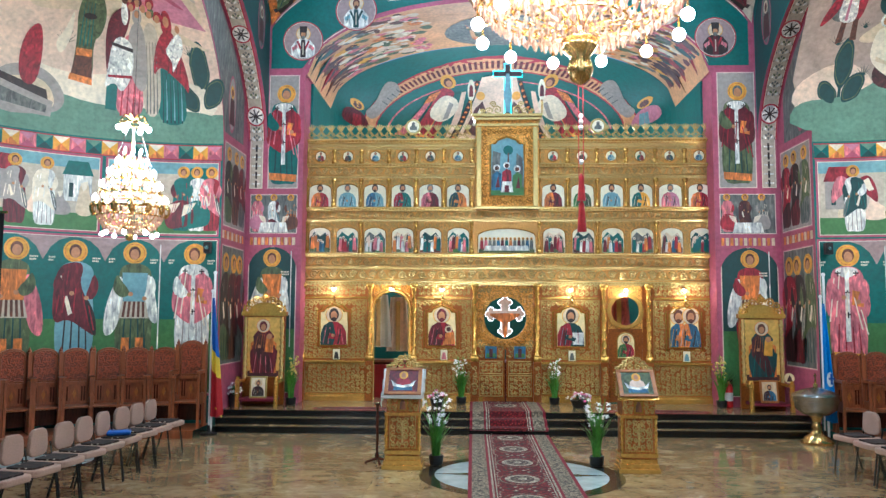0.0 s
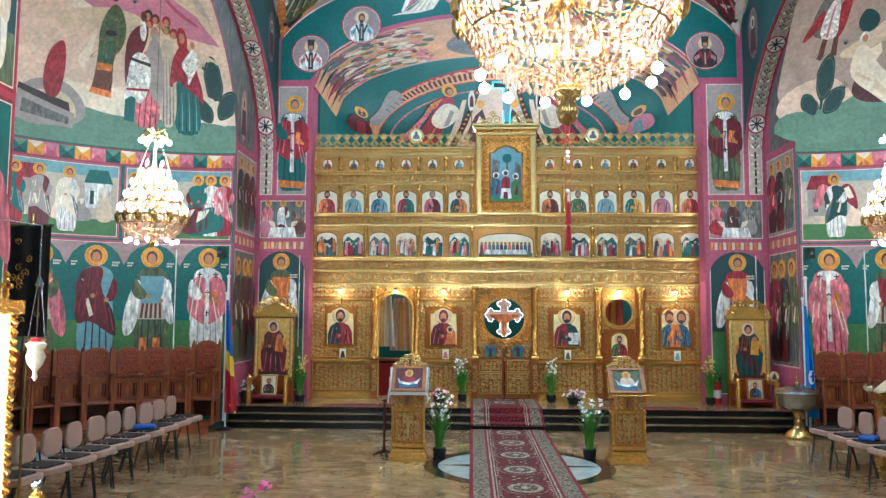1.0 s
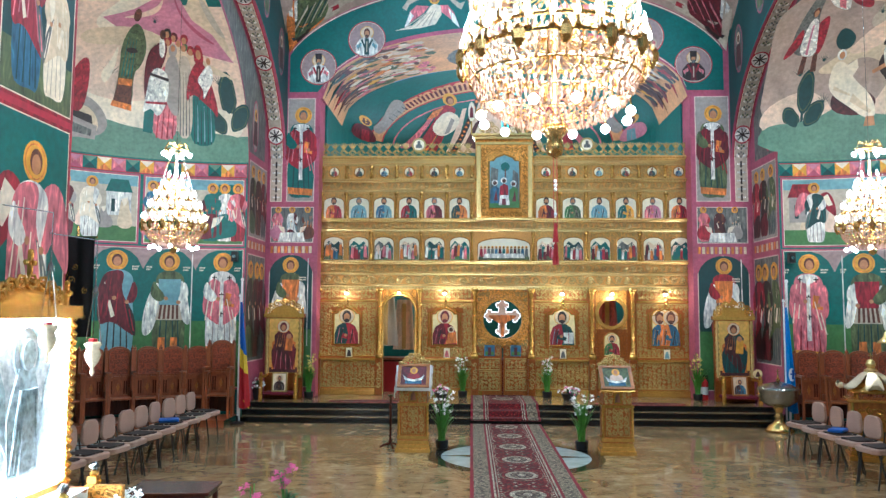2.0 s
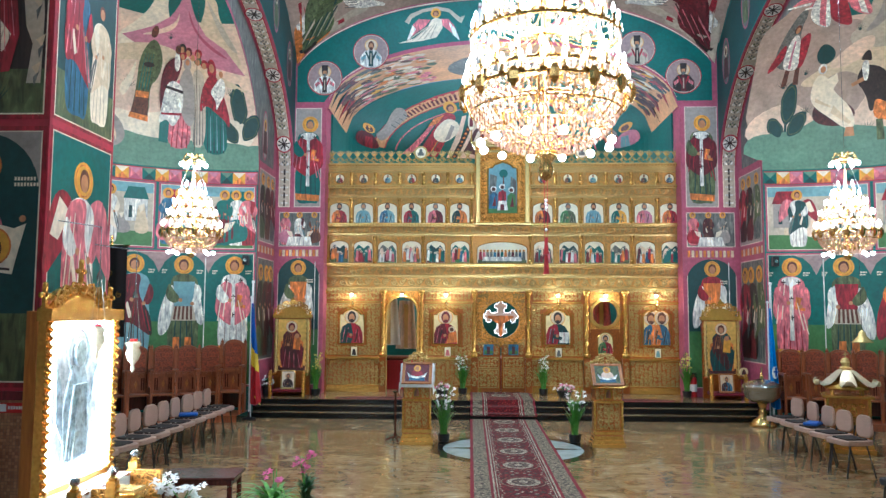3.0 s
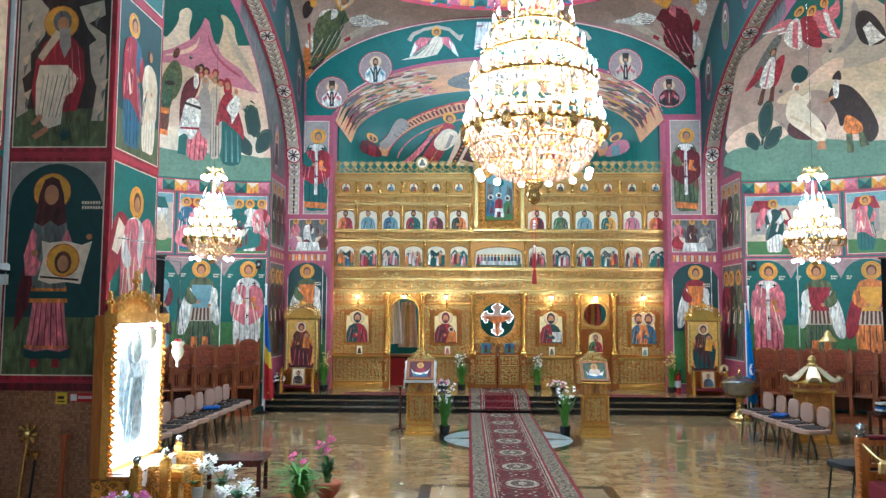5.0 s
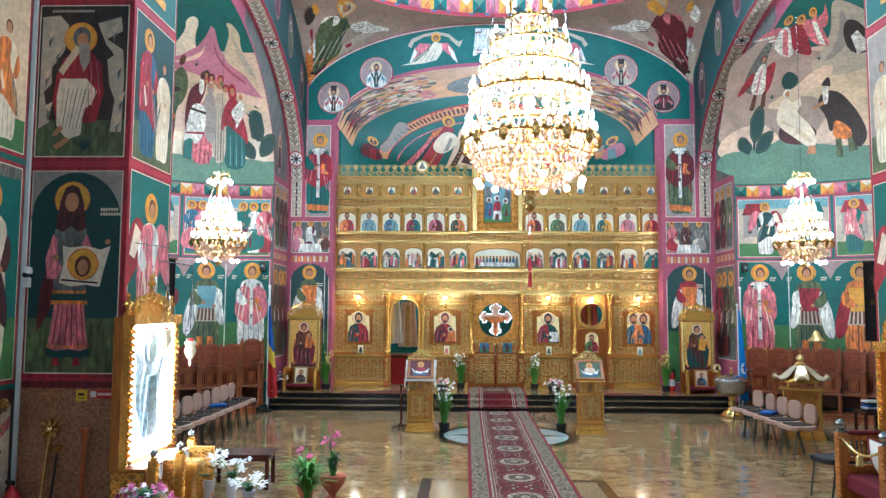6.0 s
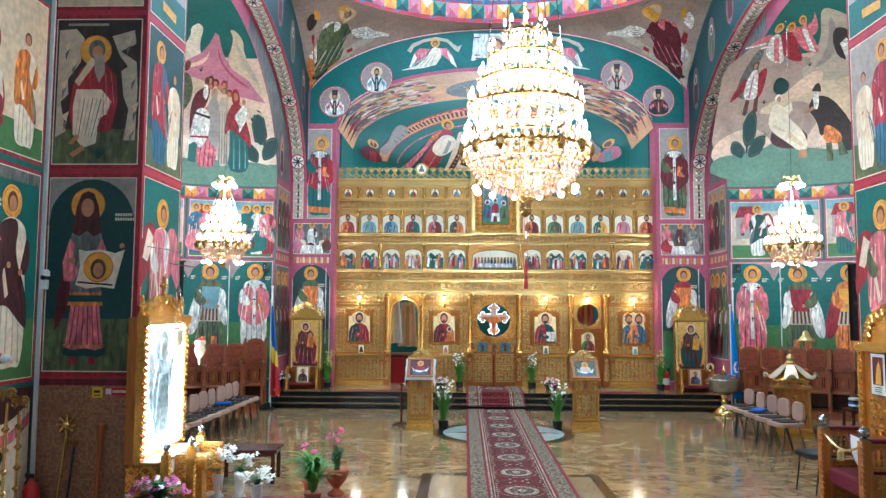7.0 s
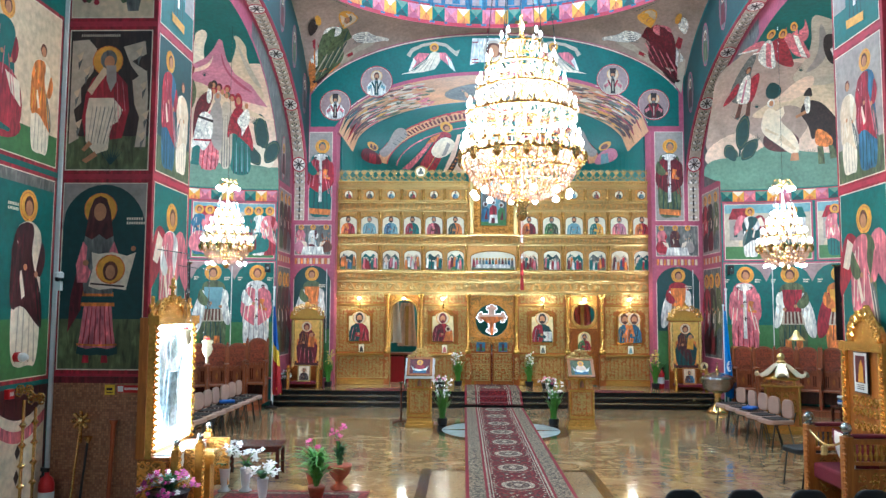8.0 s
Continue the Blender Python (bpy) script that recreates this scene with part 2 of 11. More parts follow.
def floor_stone():
    """Polished beige marble slabs with drifting veins and hairline joints."""
    m, N, L, B = nodes_of("polished_beige_marble")
    co = N.new("ShaderNodeTexCoord").outputs["Object"]
    mp = N.new("ShaderNodeMapping")
    mp.inputs["Scale"].default_value, mp.inputs["Rotation"].default_value = (1.0, 1.35, 1.0), (0, 0, 0.5)
    L.new(co, mp.inputs[0])
    vein = add_noise(N, L, mp.outputs[0], 2.2, 9, 0.68, 1.1)
    fine = add_noise(N, L, co, 11, 6, 0.65, 0.5)
    c = ramp(N, L, vein, [(0.3, srgb(100, 76, 50)), (0.44, srgb(142, 114, 80)), (0.56, srgb(160, 134, 98)), (0.7, srgb(186, 166, 134))])
    f = ramp(N, L, fine, [(0.34, (0.9, 0.88, 0.85)), (0.66, (1.16, 1.15, 1.13))])
    br = N.new("ShaderNodeTexBrick")
    br.offset = 0.0
    br.inputs["Scale"].default_value = 1.0
    for k, v in (("Mortar Size", 0.0025), ("Brick Width", 0.6), ("Row Height", 0.6), ("Mortar Smooth", 0.2)):
        br.inputs[k].default_value = v
    br.inputs["Color1"].default_value, br.inputs["Color2"].default_value = (1, 1, 1, 1), (0.86, 0.86, 0.86, 1)
    br.inputs["Mortar"].default_value = (0.6, 0.56, 0.5, 1)
    L.new(co, br.inputs["Vector"])
    c = mix(N, L, mix(N, L, c, f, 1.0, "MULTIPLY"), br.outputs[0], 1.0, "MULTIPLY")
    L.new(c, B.inputs["Base Color"])
    L.new(ramp(N, L, vein, [(0.3, (0.12,) * 3), (0.7, (0.06,) * 3)]), B.inputs["Roughness"])
    B.inputs["IOR"].default_value = 1.5
    return m


FLOOR = floor_stone()


def mosaic():
    """Small brown and beige glass mosaic tiles."""
    m, N, L, B = nodes_of("brown_mosaic_tiles")
    co = N.new("ShaderNodeTexCoord").outputs["Object"]
    sw = N.new("ShaderNodeSeparateXYZ")
    L.new(co, sw.inputs[0])
    ad = N.new("ShaderNodeMath")
    L.new(sw.outputs[0], ad.inputs[0])
    L.new(sw.outputs[1], ad.inputs[1])
    cb = N.new("ShaderNodeCombineXYZ")
    L.new(ad.outputs[0], cb.inputs[0])
    L.new(sw.outputs[2], cb.inputs[1])
    br = N.new("ShaderNodeTexBrick")
    br.offset = 0.0
    br.inputs["Scale"].default_value = 1.0
    for k, v in (("Mortar Size", 0.0018), ("Brick Width", 0.026), ("Row Height", 0.026)):
        br.inputs[k].default_value = v
    br.inputs["Color1"].default_value = (*srgb(176, 124, 88), 1)
    br.inputs["Color2"].default_value = (*srgb(128, 84, 58), 1)
    br.inputs["Mortar"].default_value = (*srgb(118, 92, 74), 1)
    L.new(cb.outputs[0], br.inputs["Vector"])
    L.new(br.outputs[0], B.inputs["Base Color"])
    B.inputs["Roughness"].default_value = 0.3
    bump(N, L, B, br.outputs["Fac"], -0.5, 0.001)
    return m


MOSAIC = mosaic()


def glowing(name, color, strength):
    m, N, L, B = nodes_of(name)
    B.inputs["Base Color"].default_value = (*color, 1)
    B.inputs["Emission Color"].default_value = (*color, 1)
    B.inputs["Emission Strength"].default_value = strength
    return m


BULB = glowing("lit_bulb", (1.0, 0.94, 0.84), 26.0)
BULB_BIG = glowing("lit_globe_bulb", (1.0, 0.97, 0.92), 48.0)
LED_WHITE = glowing("white_led_tube", (1.0, 0.9, 0.88), 5.0)
SILVER_RELIEF = surface("embossed_silver", srgb(222, 230, 234), 0.42, 0.2, 16, 0.4, relief=0.012)
LED_SHRINE = glowing("shrine_light_tube", (0.95, 0.98, 1.0), 80.0)
SILVER_DARK = surface("tarnished_silver", srgb(176, 192, 196), 0.4, 0.3, 16, 0.5, relief=0.01)
LED_TURQUOISE = glowing("turquoise_led_tube", (0.1, 0.75, 0.8), 3.0)
WINDOW_GLOW = glowing("bright_window_glass", (0.62, 0.86, 0.95), 2.2)


def crystal():
    m, N, L, B = nodes_of("cut_crystal")
    B.inputs["Base Color"].default_value = (1.0, 0.84, 0.7, 1)
    B.inputs["Roughness"].default_value = 0.12
    B.inputs["IOR"].default_value = 1.5
    B.inputs["Transmission Weight"].default_value = 0.55
    return m


CRYSTAL = crystal()
CRYSTAL_AMBER = surface("amber_crystal", srgb(176, 136, 114), 0.12, 0.0, 60, 0.4)


def glass():
    m, N, L, B = nodes_of("clear_glass")
    B.inputs["Base Color"].default_value = (0.95, 0.97, 0.97, 1)
    B.inputs["Roughness"].default_value = 0.02
    B.inputs["Transmission Weight"].default_value = 1.0
    B.inputs["IOR"].default_value = 1.1
    return m


GLASS = glass()

# ---- mesh helpers ----
class MB:
    """Collects faces of one mesh; each face has the index of its material."""

    def __init__(self):
        self.v, self.f, self.m = [], [], []

    def add(self, verts, faces, mi=0):
        n = len(self.v)
        self.v += [tuple(p) for p in verts]
        for f in faces:
            self.f.append([n + i for i in f])
            self.m.append(mi)
        return self

    def box(self, x0, x1, y0, y1, z0, z1, mi=0):
        p = [(x, y, z) for z in (z0, z1) for y in (y0, y1) for x in (x0, x1)]
        return self.add(p, [(0, 2, 3, 1), (4, 5, 7, 6), (0, 1, 5, 4), (2, 6, 7, 3), (0, 4, 6, 2), (1, 3, 7, 5)], mi)

    def prism(self, poly, d0, d1, mi=0, axis="y"):
        put = {"y": lambda u, w, d: (u, d, w), "x": lambda u, w, d: (d, u, w), "z": lambda u, w, d: (u, w, d)}[axis]
        n = len(poly)
        p = [put(u, w, d0) for u, w in poly] + [put(u, w, d1) for u, w in poly]
        return self.add(p, [list(range(n))[::-1], list(range(n, 2 * n))] + [(i, (i + 1) % n, n + (i + 1) % n, n + i) for i in range(n)], mi)

    def lathe(self, prof, cx=0, cy=0, cz=0, n=16, mi=0):
        p = [(cx + r * math.cos(2 * math.pi * i / n), cy + r * math.sin(2 * math.pi * i / n), cz + z) for r, z in prof for i in range(n)]
        f = [(k * n + i, k * n + (i + 1) % n, (k + 1) * n + (i + 1) % n, (k + 1) * n + i) for k in range(len(prof) - 1) for i in range(n)]
        f += [list(range(n))[::-1], list(range((len(prof) - 1) * n, len(prof) * n))]
        return self.add(p, f, mi)

    def tube(self, pts, r, n=6, mi=0, closed=False):
        pts = [Vector(p) for p in pts]
        rs = r if isinstance(r, (list, tuple)) else [r] * len(pts)
        ring = []
        for k, p in enumerate(pts):
            a = pts[(k + 1) % len(pts)] if closed or k + 1 < len(pts) else p
            b = pts[k - 1] if closed or k else p
            d = (a - b).normalized()
            side = d.cross(Vector((0.31, 0.17, 0.93) if abs(d.z) < 0.9 else (1, 0.2, 0))).normalized()
            up = d.cross(side)
            ring += [tuple(p + rs[k] * (math.cos(2 * math.pi * i / n) * side + math.sin(2 * math.pi * i / n) * up)) for i in range(n)]
        K = len(pts)
        f = [(k * n + i, k * n + (i + 1) % n, ((k + 1) % K) * n + (i + 1) % n, ((k + 1) % K) * n + i) for k in range(K if closed else K - 1) for i in range(n)]
        if not closed:
            f += [list(range(n)), list(range((K - 1) * n, K * n))[::-1]]
        return self.add(ring, f, mi)

    def ball(self, c, r, n=8, k=5, mi=0, sz=1.0):
        prof = [(max(1e-4, r * math.sin(math.pi * i / k)), -r * sz * math.cos(math.pi * i / k)) for i in range(k + 1)]
        return self.lathe(prof, c[0], c[1], c[2], n, mi)

    def grid(self, fn, nu, nv, mi=0):
        p = [fn(i / nu, j / nv) for j in range(nv + 1) for i in range(nu + 1)]
        w = nu + 1
        return self.add(p, [(j * w + i, j * w + i + 1, (j + 1) * w + i + 1, (j + 1) * w + i) for j in range(nv) for i in range(nu)], mi)

    def done(self, name, mats, parent=None, label="", smooth=False, bevel=0.0, kind=""):
        me = bpy.data.meshes.new(name)
        me.from_pydata(self.v, [], self.f)
        for m in mats if isinstance(mats, (list, tuple)) else [mats]:
            me.materials.append(m)
        me.polygons.foreach_set("material_index", self.m)
        if smooth:
            me.polygons.foreach_set("use_smooth", [len(f) == 4 for f in self.f])
        me.update()
        ob = new(name, me)
        ob.parent = parent
        if bevel:
            b = ob.modifiers.new("bevel", "BEVEL")
            b.width, b.segments, b.limit_method = bevel, 2, "ANGLE"
        if label or kind:
            tagged(ob, label, kind=kind)
        return ob


def thing(name, label, category, group=""):
    return tagged(new(name), label, category, group)


def put(ob, x, y, z=0.0, rz=0.0):
    ob.matrix_basis = pose(x, y, z, 0, 0, rz)
    return ob


def arc(cx, cy, rx, ry, a0, a1, n):
    return [(cx + rx * math.cos(radians(a0 + (a1 - a0) * i / n)), cy + ry * math.sin(radians(a0 + (a1 - a0) * i / n))) for i in range(n + 1)]


# ---- the building ----
LX, RX = -5.1, 5.38          # inner faces of the side walls
LCX, RCX, ACY, AR = -5.1, 5.38, 8.72, 4.3   # side apses
EY = 14.5                    # east wall face
FRONT = 3.27                 # west pier face
PZ = 0.32                    # platform height


def setting(ob, label, name=""):
    return tagged(ob, label, name or ob.name.split("_")[0], kind="structure")


floor = MB().box(-10.2, 10.5, -9.3, 20.2, -0.3, 0.0).done("floor", FLOOR)
setting(floor, "polished beige marble floor reflecting the lamps", "floor")


def side_wall(name, sx, cx):
    """The apse, its conch and the flat wall with the arched opening, on one side."""
    s = 1 if sx > 0 else -1
    m = MB()

    def cyl(u, v):
        a = radians(90 - s * 180 * u)
        return (cx + AR * math.cos(a), ACY + AR * math.sin(a), 5.1 * v)

    def conch(u, v):
        a, e = radians(90 - s * 180 * u), radians(90 * v)
        return (cx + AR * math.cos(e) * math.cos(a), ACY + AR * math.cos(e) * math.sin(a), 5.1 + 2.95 * math.sin(e))

    m.grid(cyl, 120, 1)
    m.grid(conch, 120, 48)
    # outer shell gives the wall its thickness
    m.grid(lambda u, v: (cx + 4.75 * math.cos(radians(90 - s * 180 * u)), ACY + 4.75 * math.sin(radians(90 - s * 180 * u)), 8.6 * v), 24, 1)
    return setting(m.done(name, PAINT["teal"], smooth=True), "curved apse wall covered with frescoes", "wall")


apse_l = side_wall("wall_north_apse", -1, LCX)
apse_r = side_wall("wall_south_apse", 1, RCX)


def arch_z(t, apex, spring):
    """Height of a flat arch, t from -1 to 1."""
    return spring + (apex - spring) * math.sqrt(max(0.0, 1 - min(1.0, abs(t)) ** 2.4))


BAR = lambda y: 5.3 + 3.15 * math.sqrt(max(0.0, 1 - ((y - ACY) / 5.79) ** 2))       # soffit of the side arches
RIM = lambda y: 7.2 + 2.6 * math.sqrt(max(0.0, 1 - min(1.0, abs((y - 9.35) / 5.3)) ** 2.1))  # upper edge of their faces


BAR_A, BAR_B = 5.79, 3.15     # half-axes of the side arches
THETAS = [0.0589 + (2.985 - 0.0589) * i / 140 for i in range(141)]
ARC_S = [0.0]
for t0, t1 in zip(THETAS, THETAS[1:]):
    ARC_S.append(ARC_S[-1] + math.hypot(BAR_A * (math.cos(t1) - math.cos(t0)), BAR_B * (math.sin(t1) - math.sin(t0))))


def S_SOFFIT(u, v, d):
    """v: metres along the curve of a side arch from its east foot."""
    k = max(0, min(139, next((i - 1 for i, q in enumerate(ARC_S) if q > v), 139)))
    t = THETAS[k] + (THETAS[k + 1] - THETAS[k]) * (v - ARC_S[k]) / (ARC_S[k + 1] - ARC_S[k])
    n = Vector((math.cos(t) / BAR_A, math.sin(t) / BAR_B)).normalized()
    return (u, ACY + BAR_A * math.cos(t) - d * n.x, 5.3 + BAR_B * math.sin(t) - d * n.y)


def side_face(name, x, s):
    """Flat wall round the apse opening, the arch soffit in front of it and the arch face above."""
    m = MB()
    xi = x - s * 0.4
    ys = sorted([ACY + BAR_A * math.cos(t) for t in THETAS] + [ACY - AR + 0.001, ACY + AR - 0.001])
    C = lambda y: 5.1 + 2.95 * math.sqrt(max(0.0, 1 - min(1.0, abs((y - ACY) / AR)) ** 2)) if abs(y - ACY) < AR else 0.0
    for y0, y1 in zip(ys, ys[1:]):
        if min(C(y0), C(y1)) > 1.0:
            m.add([(x, y0, C(y0)), (x, y1, C(y1)), (x, y1, max(BAR(y1), C(y1)) + 0.3), (x, y0, max(BAR(y0), C(y0)) + 0.3)], [(0, 1, 2, 3)])
        m.add([(x + s * 0.02, y0, BAR(y0)), (x + s * 0.02, y1, BAR(y1)), (xi, y1, BAR(y1)), (xi, y0, BAR(y0))], [(0, 1, 2, 3)])
        m.add([(xi, y0, BAR(y0)), (xi, y1, BAR(y1)), (xi, y1, RIM(y1) + 0.3), (xi, y0, RIM(y0) + 0.3)], [(0, 1, 2, 3)], 1)
    m.box(min(x, x + s * 0.3), max(x, x + s * 0.3), ACY + AR + 0.001, EY + 0.3, 0, 9.4)
    m.box(min(x, x + s * 0.3), max(x, x + s * 0.3), FRONT + 1.1, ACY - AR, 0, 9.4)
    return setting(m.done(name, [PAINT["pink"], PAINT["teal"]]), "side wall with an arched apse opening and painted borders", "wall")


face_l = side_face("wall_north", LX, -1)
face_r = side_face("wall_south", RX, 1)

# east wall with the altar arch
E_IN = lambda x: 6.85 + 1.5 * math.sqrt(max(0.0, 1 - min(1.0, abs((x - 0.08) / 4.0)) ** 2.1))
E_OUT = lambda x: 7.2 + 2.25 * math.sqrt(max(0.0, 1 - min(1.0, abs((x - 0.12) / 5.0)) ** 2.1))


def east_wall():
    m = MB()
    m.box(LX - 0.3, -3.97, EY, EY + 0.6, 0, 6.85)
    m.box(4.12, RX + 0.3, EY, EY + 0.6, 0, 6.85)
    xs = [-3.92 + 8.0 * i / 48 for i in range(49)]
    m.box(LX - 0.3, -3.92, EY, EY + 0.6, 6.85, 10.2)
    m.box(4.08, RX + 0.3, EY, EY + 0.6, 6.85, 10.2)
    for a, b in zip(xs, xs[1:]):
        za, zb = E_IN(a), E_IN(b)
        m.add([(a, EY, za), (b, EY, zb), (b, EY, 10.2), (a, EY, 10.2), (a, EY + 0.6, za), (b, EY + 0.6, zb)], [(0, 1, 2, 3)])
        m.add([(a, EY, za), (b, EY, zb), (b, EY + 0.6, zb), (a, EY + 0.6, za)], [(0, 3, 2, 1)], 1)
    return setting(m.done("wall_east", [PAINT["pink"], PAINT["vault"]]), "east wall with the painted altar arch", "wall")


wall_e = east_wall()


def altar():
    """Barrel vault, conch, side walls and back wall of the altar behind the screen."""
    m = MB()
    m.grid(lambda u, v: (-3.92 + 8.0 * u, EY + 0.55 + 2.0 * v, E_IN(-3.92 + 8.0 * u)), 48, 1, 1)

    def conch(u, v):
        a, e = radians(180 * u), radians(90 * v)
        return (0.08 - 4.0 * math.cos(a) * math.cos(e), 17.05 + 3.0 * math.sin(a) * math.cos(e), 6.85 + 1.5 * math.sin(e))

    m.grid(conch, 120, 48, 2)
    m.grid(lambda u, v: (0.08 - 4.0 * math.cos(math.pi * u), 17.05 + 3.0 * math.sin(math.pi * u), 6.85 * v), 32, 1, 0)
    m.box(-4.3, -3.92, EY + 0.6, 17.05, 0, 6.85)
    m.box(4.08, 4.5, EY + 0.6, 17.05, 0, 6.85)
    return setting(m.done("wall_altar", [PAINT["teal"], PAINT["vault"], PAINT["teal"]], smooth=False), "altar apse with a painted vault", "wall")


altar_wall = altar()

# pendentives, ring, drum and dome
DCX, DCY, DR, DZ = 0.13, 9.4, 4.8, 9.5


def vault():
    m = MB()
    N_A, N_R = 96, 10

    def rim(a):
        c, s = math.cos(a), math.sin(a)
        k = min(4.83 / max(abs(c), 1e-6), 5.1 / max(abs(s), 1e-6))
        x, y = k * c, k * s
        if abs(abs(y) - 5.1) < 1e-6:
            z = E_OUT(DCX + x) + 0.02
        else:
            z = RIM(DCY + y)
        return Vector((DCX + x, DCY + y, z))

    def fn(u, v):
        a = 2 * math.pi * u
        p = rim(a)
        q = Vector((DCX + DR * math.cos(a), DCY + DR * math.sin(a), DZ))
        w = p.lerp(q, v)
        w.z += 0.3 * math.sin(math.pi * v) * (q - p).length / 3.0
        return tuple(w)

    m.grid(fn, N_A, N_R, 0)
    return setting(m.done("ceiling", [PAINT["earth"]], smooth=True), "painted pendentives under the dome", "ceiling"), fn


pend, PEND = vault()


def dome():
    m = MB()
    n = 64
    for k in range(n):
        a0, a1 = 2 * math.pi * k / n, 2 * math.pi * (k + 1) / n
        win = (k % 8) in (3, 4)
        for z0, z1 in ((DZ, 10.35), (10.35, 12.3), (12.3, 12.9)):
            if win and z0 == 10.35:
                continue
            for r in (DR, DR + 0.35):
                m.add([(DCX + r * math.cos(a), DCY + r * math.sin(a), z) for a, z in ((a0, z0), (a1, z0), (a1, z1), (a0, z1))], [(0, 1, 2, 3)], 1)
    m.grid(lambda u, v: (DCX + DR * math.cos(2 * math.pi * u) * math.cos(math.pi / 2 * v), DCY + DR * math.sin(2 * math.pi * u) * math.cos(math.pi / 2 * v), 12.9 + 3.0 * math.sin(math.pi / 2 * v)), 64, 10, 0)
    return setting(m.done("ceiling_dome", [PAINT["teal"], PAINT["blue"]]), "dome and drum with windows", "ceiling")


dome()

# west piers, nave walls, ceiling and west wall
def pier(name, x0, x1, y1):
    m = MB().box(x0, x1, FRONT, y1, 1.45, 9.5, 0).box(x0 - 0.003, x1 + 0.003, FRONT - 0.012, y1 + 0.003, 0, 1.40, 1)
    m.box(x0 - 0.004, x1 + 0.004, FRONT - 0.02, y1 + 0.004, 1.40, 1.47, 2)
    return setting(m.done(name, [PAINT["border"], MOSAIC, PAINT["wine"]]), "square pier, frescoed above a mosaic-tiled dado", "wall")


pier_l = pier("wall_pier_north", -5.6, -4.15, 4.42)
pier_r = pier("wall_pier_south", 3.98, 5.7, 4.42)
nave_l = setting(MB().box(-5.6, -5.2, -9.0, FRONT - 0.001, 0, 8.6).done("wall_nave_north", PAINT["teal"]), "nave wall with frescoes and a painted curtain dado", "wall")
nave_r = setting(MB().box(5.25, 5.7, -9.0, FRONT - 0.001, 0, 8.6).done("wall_nave_south", PAINT["teal"]), "nave wall with frescoes", "wall")


def west():
    m = MB()
    m.box(-5.6, 5.7, -9.3, -9.0, 0, 4.3).box(-5.6, 5.7, -9.3, -9.0, 7.0, 8.6)
    for a, b in ((-5.6, -3.8), (-2.2, 2.2), (3.8, 5.7)):
        m.box(a, b, -9.3, -9.0, 4.3, 7.0)
    return setting(m.done("wall_west", PAINT["grey"]), "plain west wall with two windows", "wall")


west()
# unseen glowing windows, added to go with the west fill
for wx in (-3.0, 3.0):
    setting(MB().box(wx - 0.8, wx + 0.8, -9.17, -9.13, 4.3, 7.0).done("window_1" if wx < 0 else "window_2", WINDOW_GLOW), "bright west window", "window")
setting(MB().box(-5.6, 5.7, -9.3, 4.2, 8.6, 8.9).done("ceiling_nave", PAINT["grey"]), "nave ceiling", "ceiling")
setting(MB().box(-5.6, 5.7, 4.19, 4.42, 9.5, 10.4).box(-5.6, 5.7, 4.0, 4.42, 8.3, 9.5).done("wall_west_arch", PAINT["teal"]), "wall above the nave arch", "wall")
setting(MB().box(-10.2, 10.5, -9.3, 20.6, 16.2, 16.4).done("roof", PLASTER), "roof slab above the vaults", "roof")
setting(MB().box(-10.2, -9.9, -9.3, 20.6, 0, 16.2).box(10.2, 10.5, -9.3, 20.6, 0, 9.0).box(-10.2, 10.5, 20.4, 20.6, 0, 9.0).done("wall_outer", PLASTER), "outer walls", "wall")
for k in range(8):
    a = 22.5 + 45 * k
    w = MB().box(-0.5, 0.5, -0.02, 0.02, 0, 1.95).box(-0.02, 0.02, -0.035, 0.035, 0, 1.95, 1).box(-0.5, 0.5, -0.035, 0.035, 0.9, 0.94, 1).done("drum_window", [WINDOW_GLOW, PLASTIC_WHITE])
    w.matrix_basis = pose(DCX + 5.12 * math.cos(radians(a)), DCY + 5.12 * math.sin(radians(a)), 10.35, 0, 0, a + 90)
    setting(w, "bright window in the drum of the dome", "window")


# steps and platform in black granite and marble
def platform():
    top = None
    for k, y in reversed(list(enumerate((12.73, 13.02, 13.31)))):
        z = PZ / 3 * (k + 1)
        y1 = (13.02, 13.31, 15.6)[k]
        m = MB().box(LX + 0.002, RX - 0.002, y, y1 + 0.01, 0 if k == 0 else z - PZ / 3 - 0.02, z - 0.03, 0)
        m.box(LX + 0.002, RX - 0.002, y - 0.02, y + 0.05, z - 0.03, z, 0)
        m.box(LX + 0.002, RX - 0.002, y + 0.05, y1, z - 0.03, z - 0.001, 1)
        ob = m.done("platform" if top is None else "step", [GRANITE, FLOOR], top)
        top = top or setting(ob, "altar platform with three black granite steps and marble treads", "steps")


platform()

# ---- frescoes: plain coloured shapes on the walls ----
CELL = {}      # curved surfaces: the largest patch laid flat on them


def rounded(pts, times=2):
    """Corners of an outline cut off, so that it runs softly."""
    for _ in range(times):
        out = []
        for (a, b), (c, d) in zip(pts, pts[1:] + pts[:1]):
            out += [(a * 0.75 + c * 0.25, b * 0.75 + d * 0.25), (a * 0.25 + c * 0.75, b * 0.25 + d * 0.75)]
        pts = out
    return pts


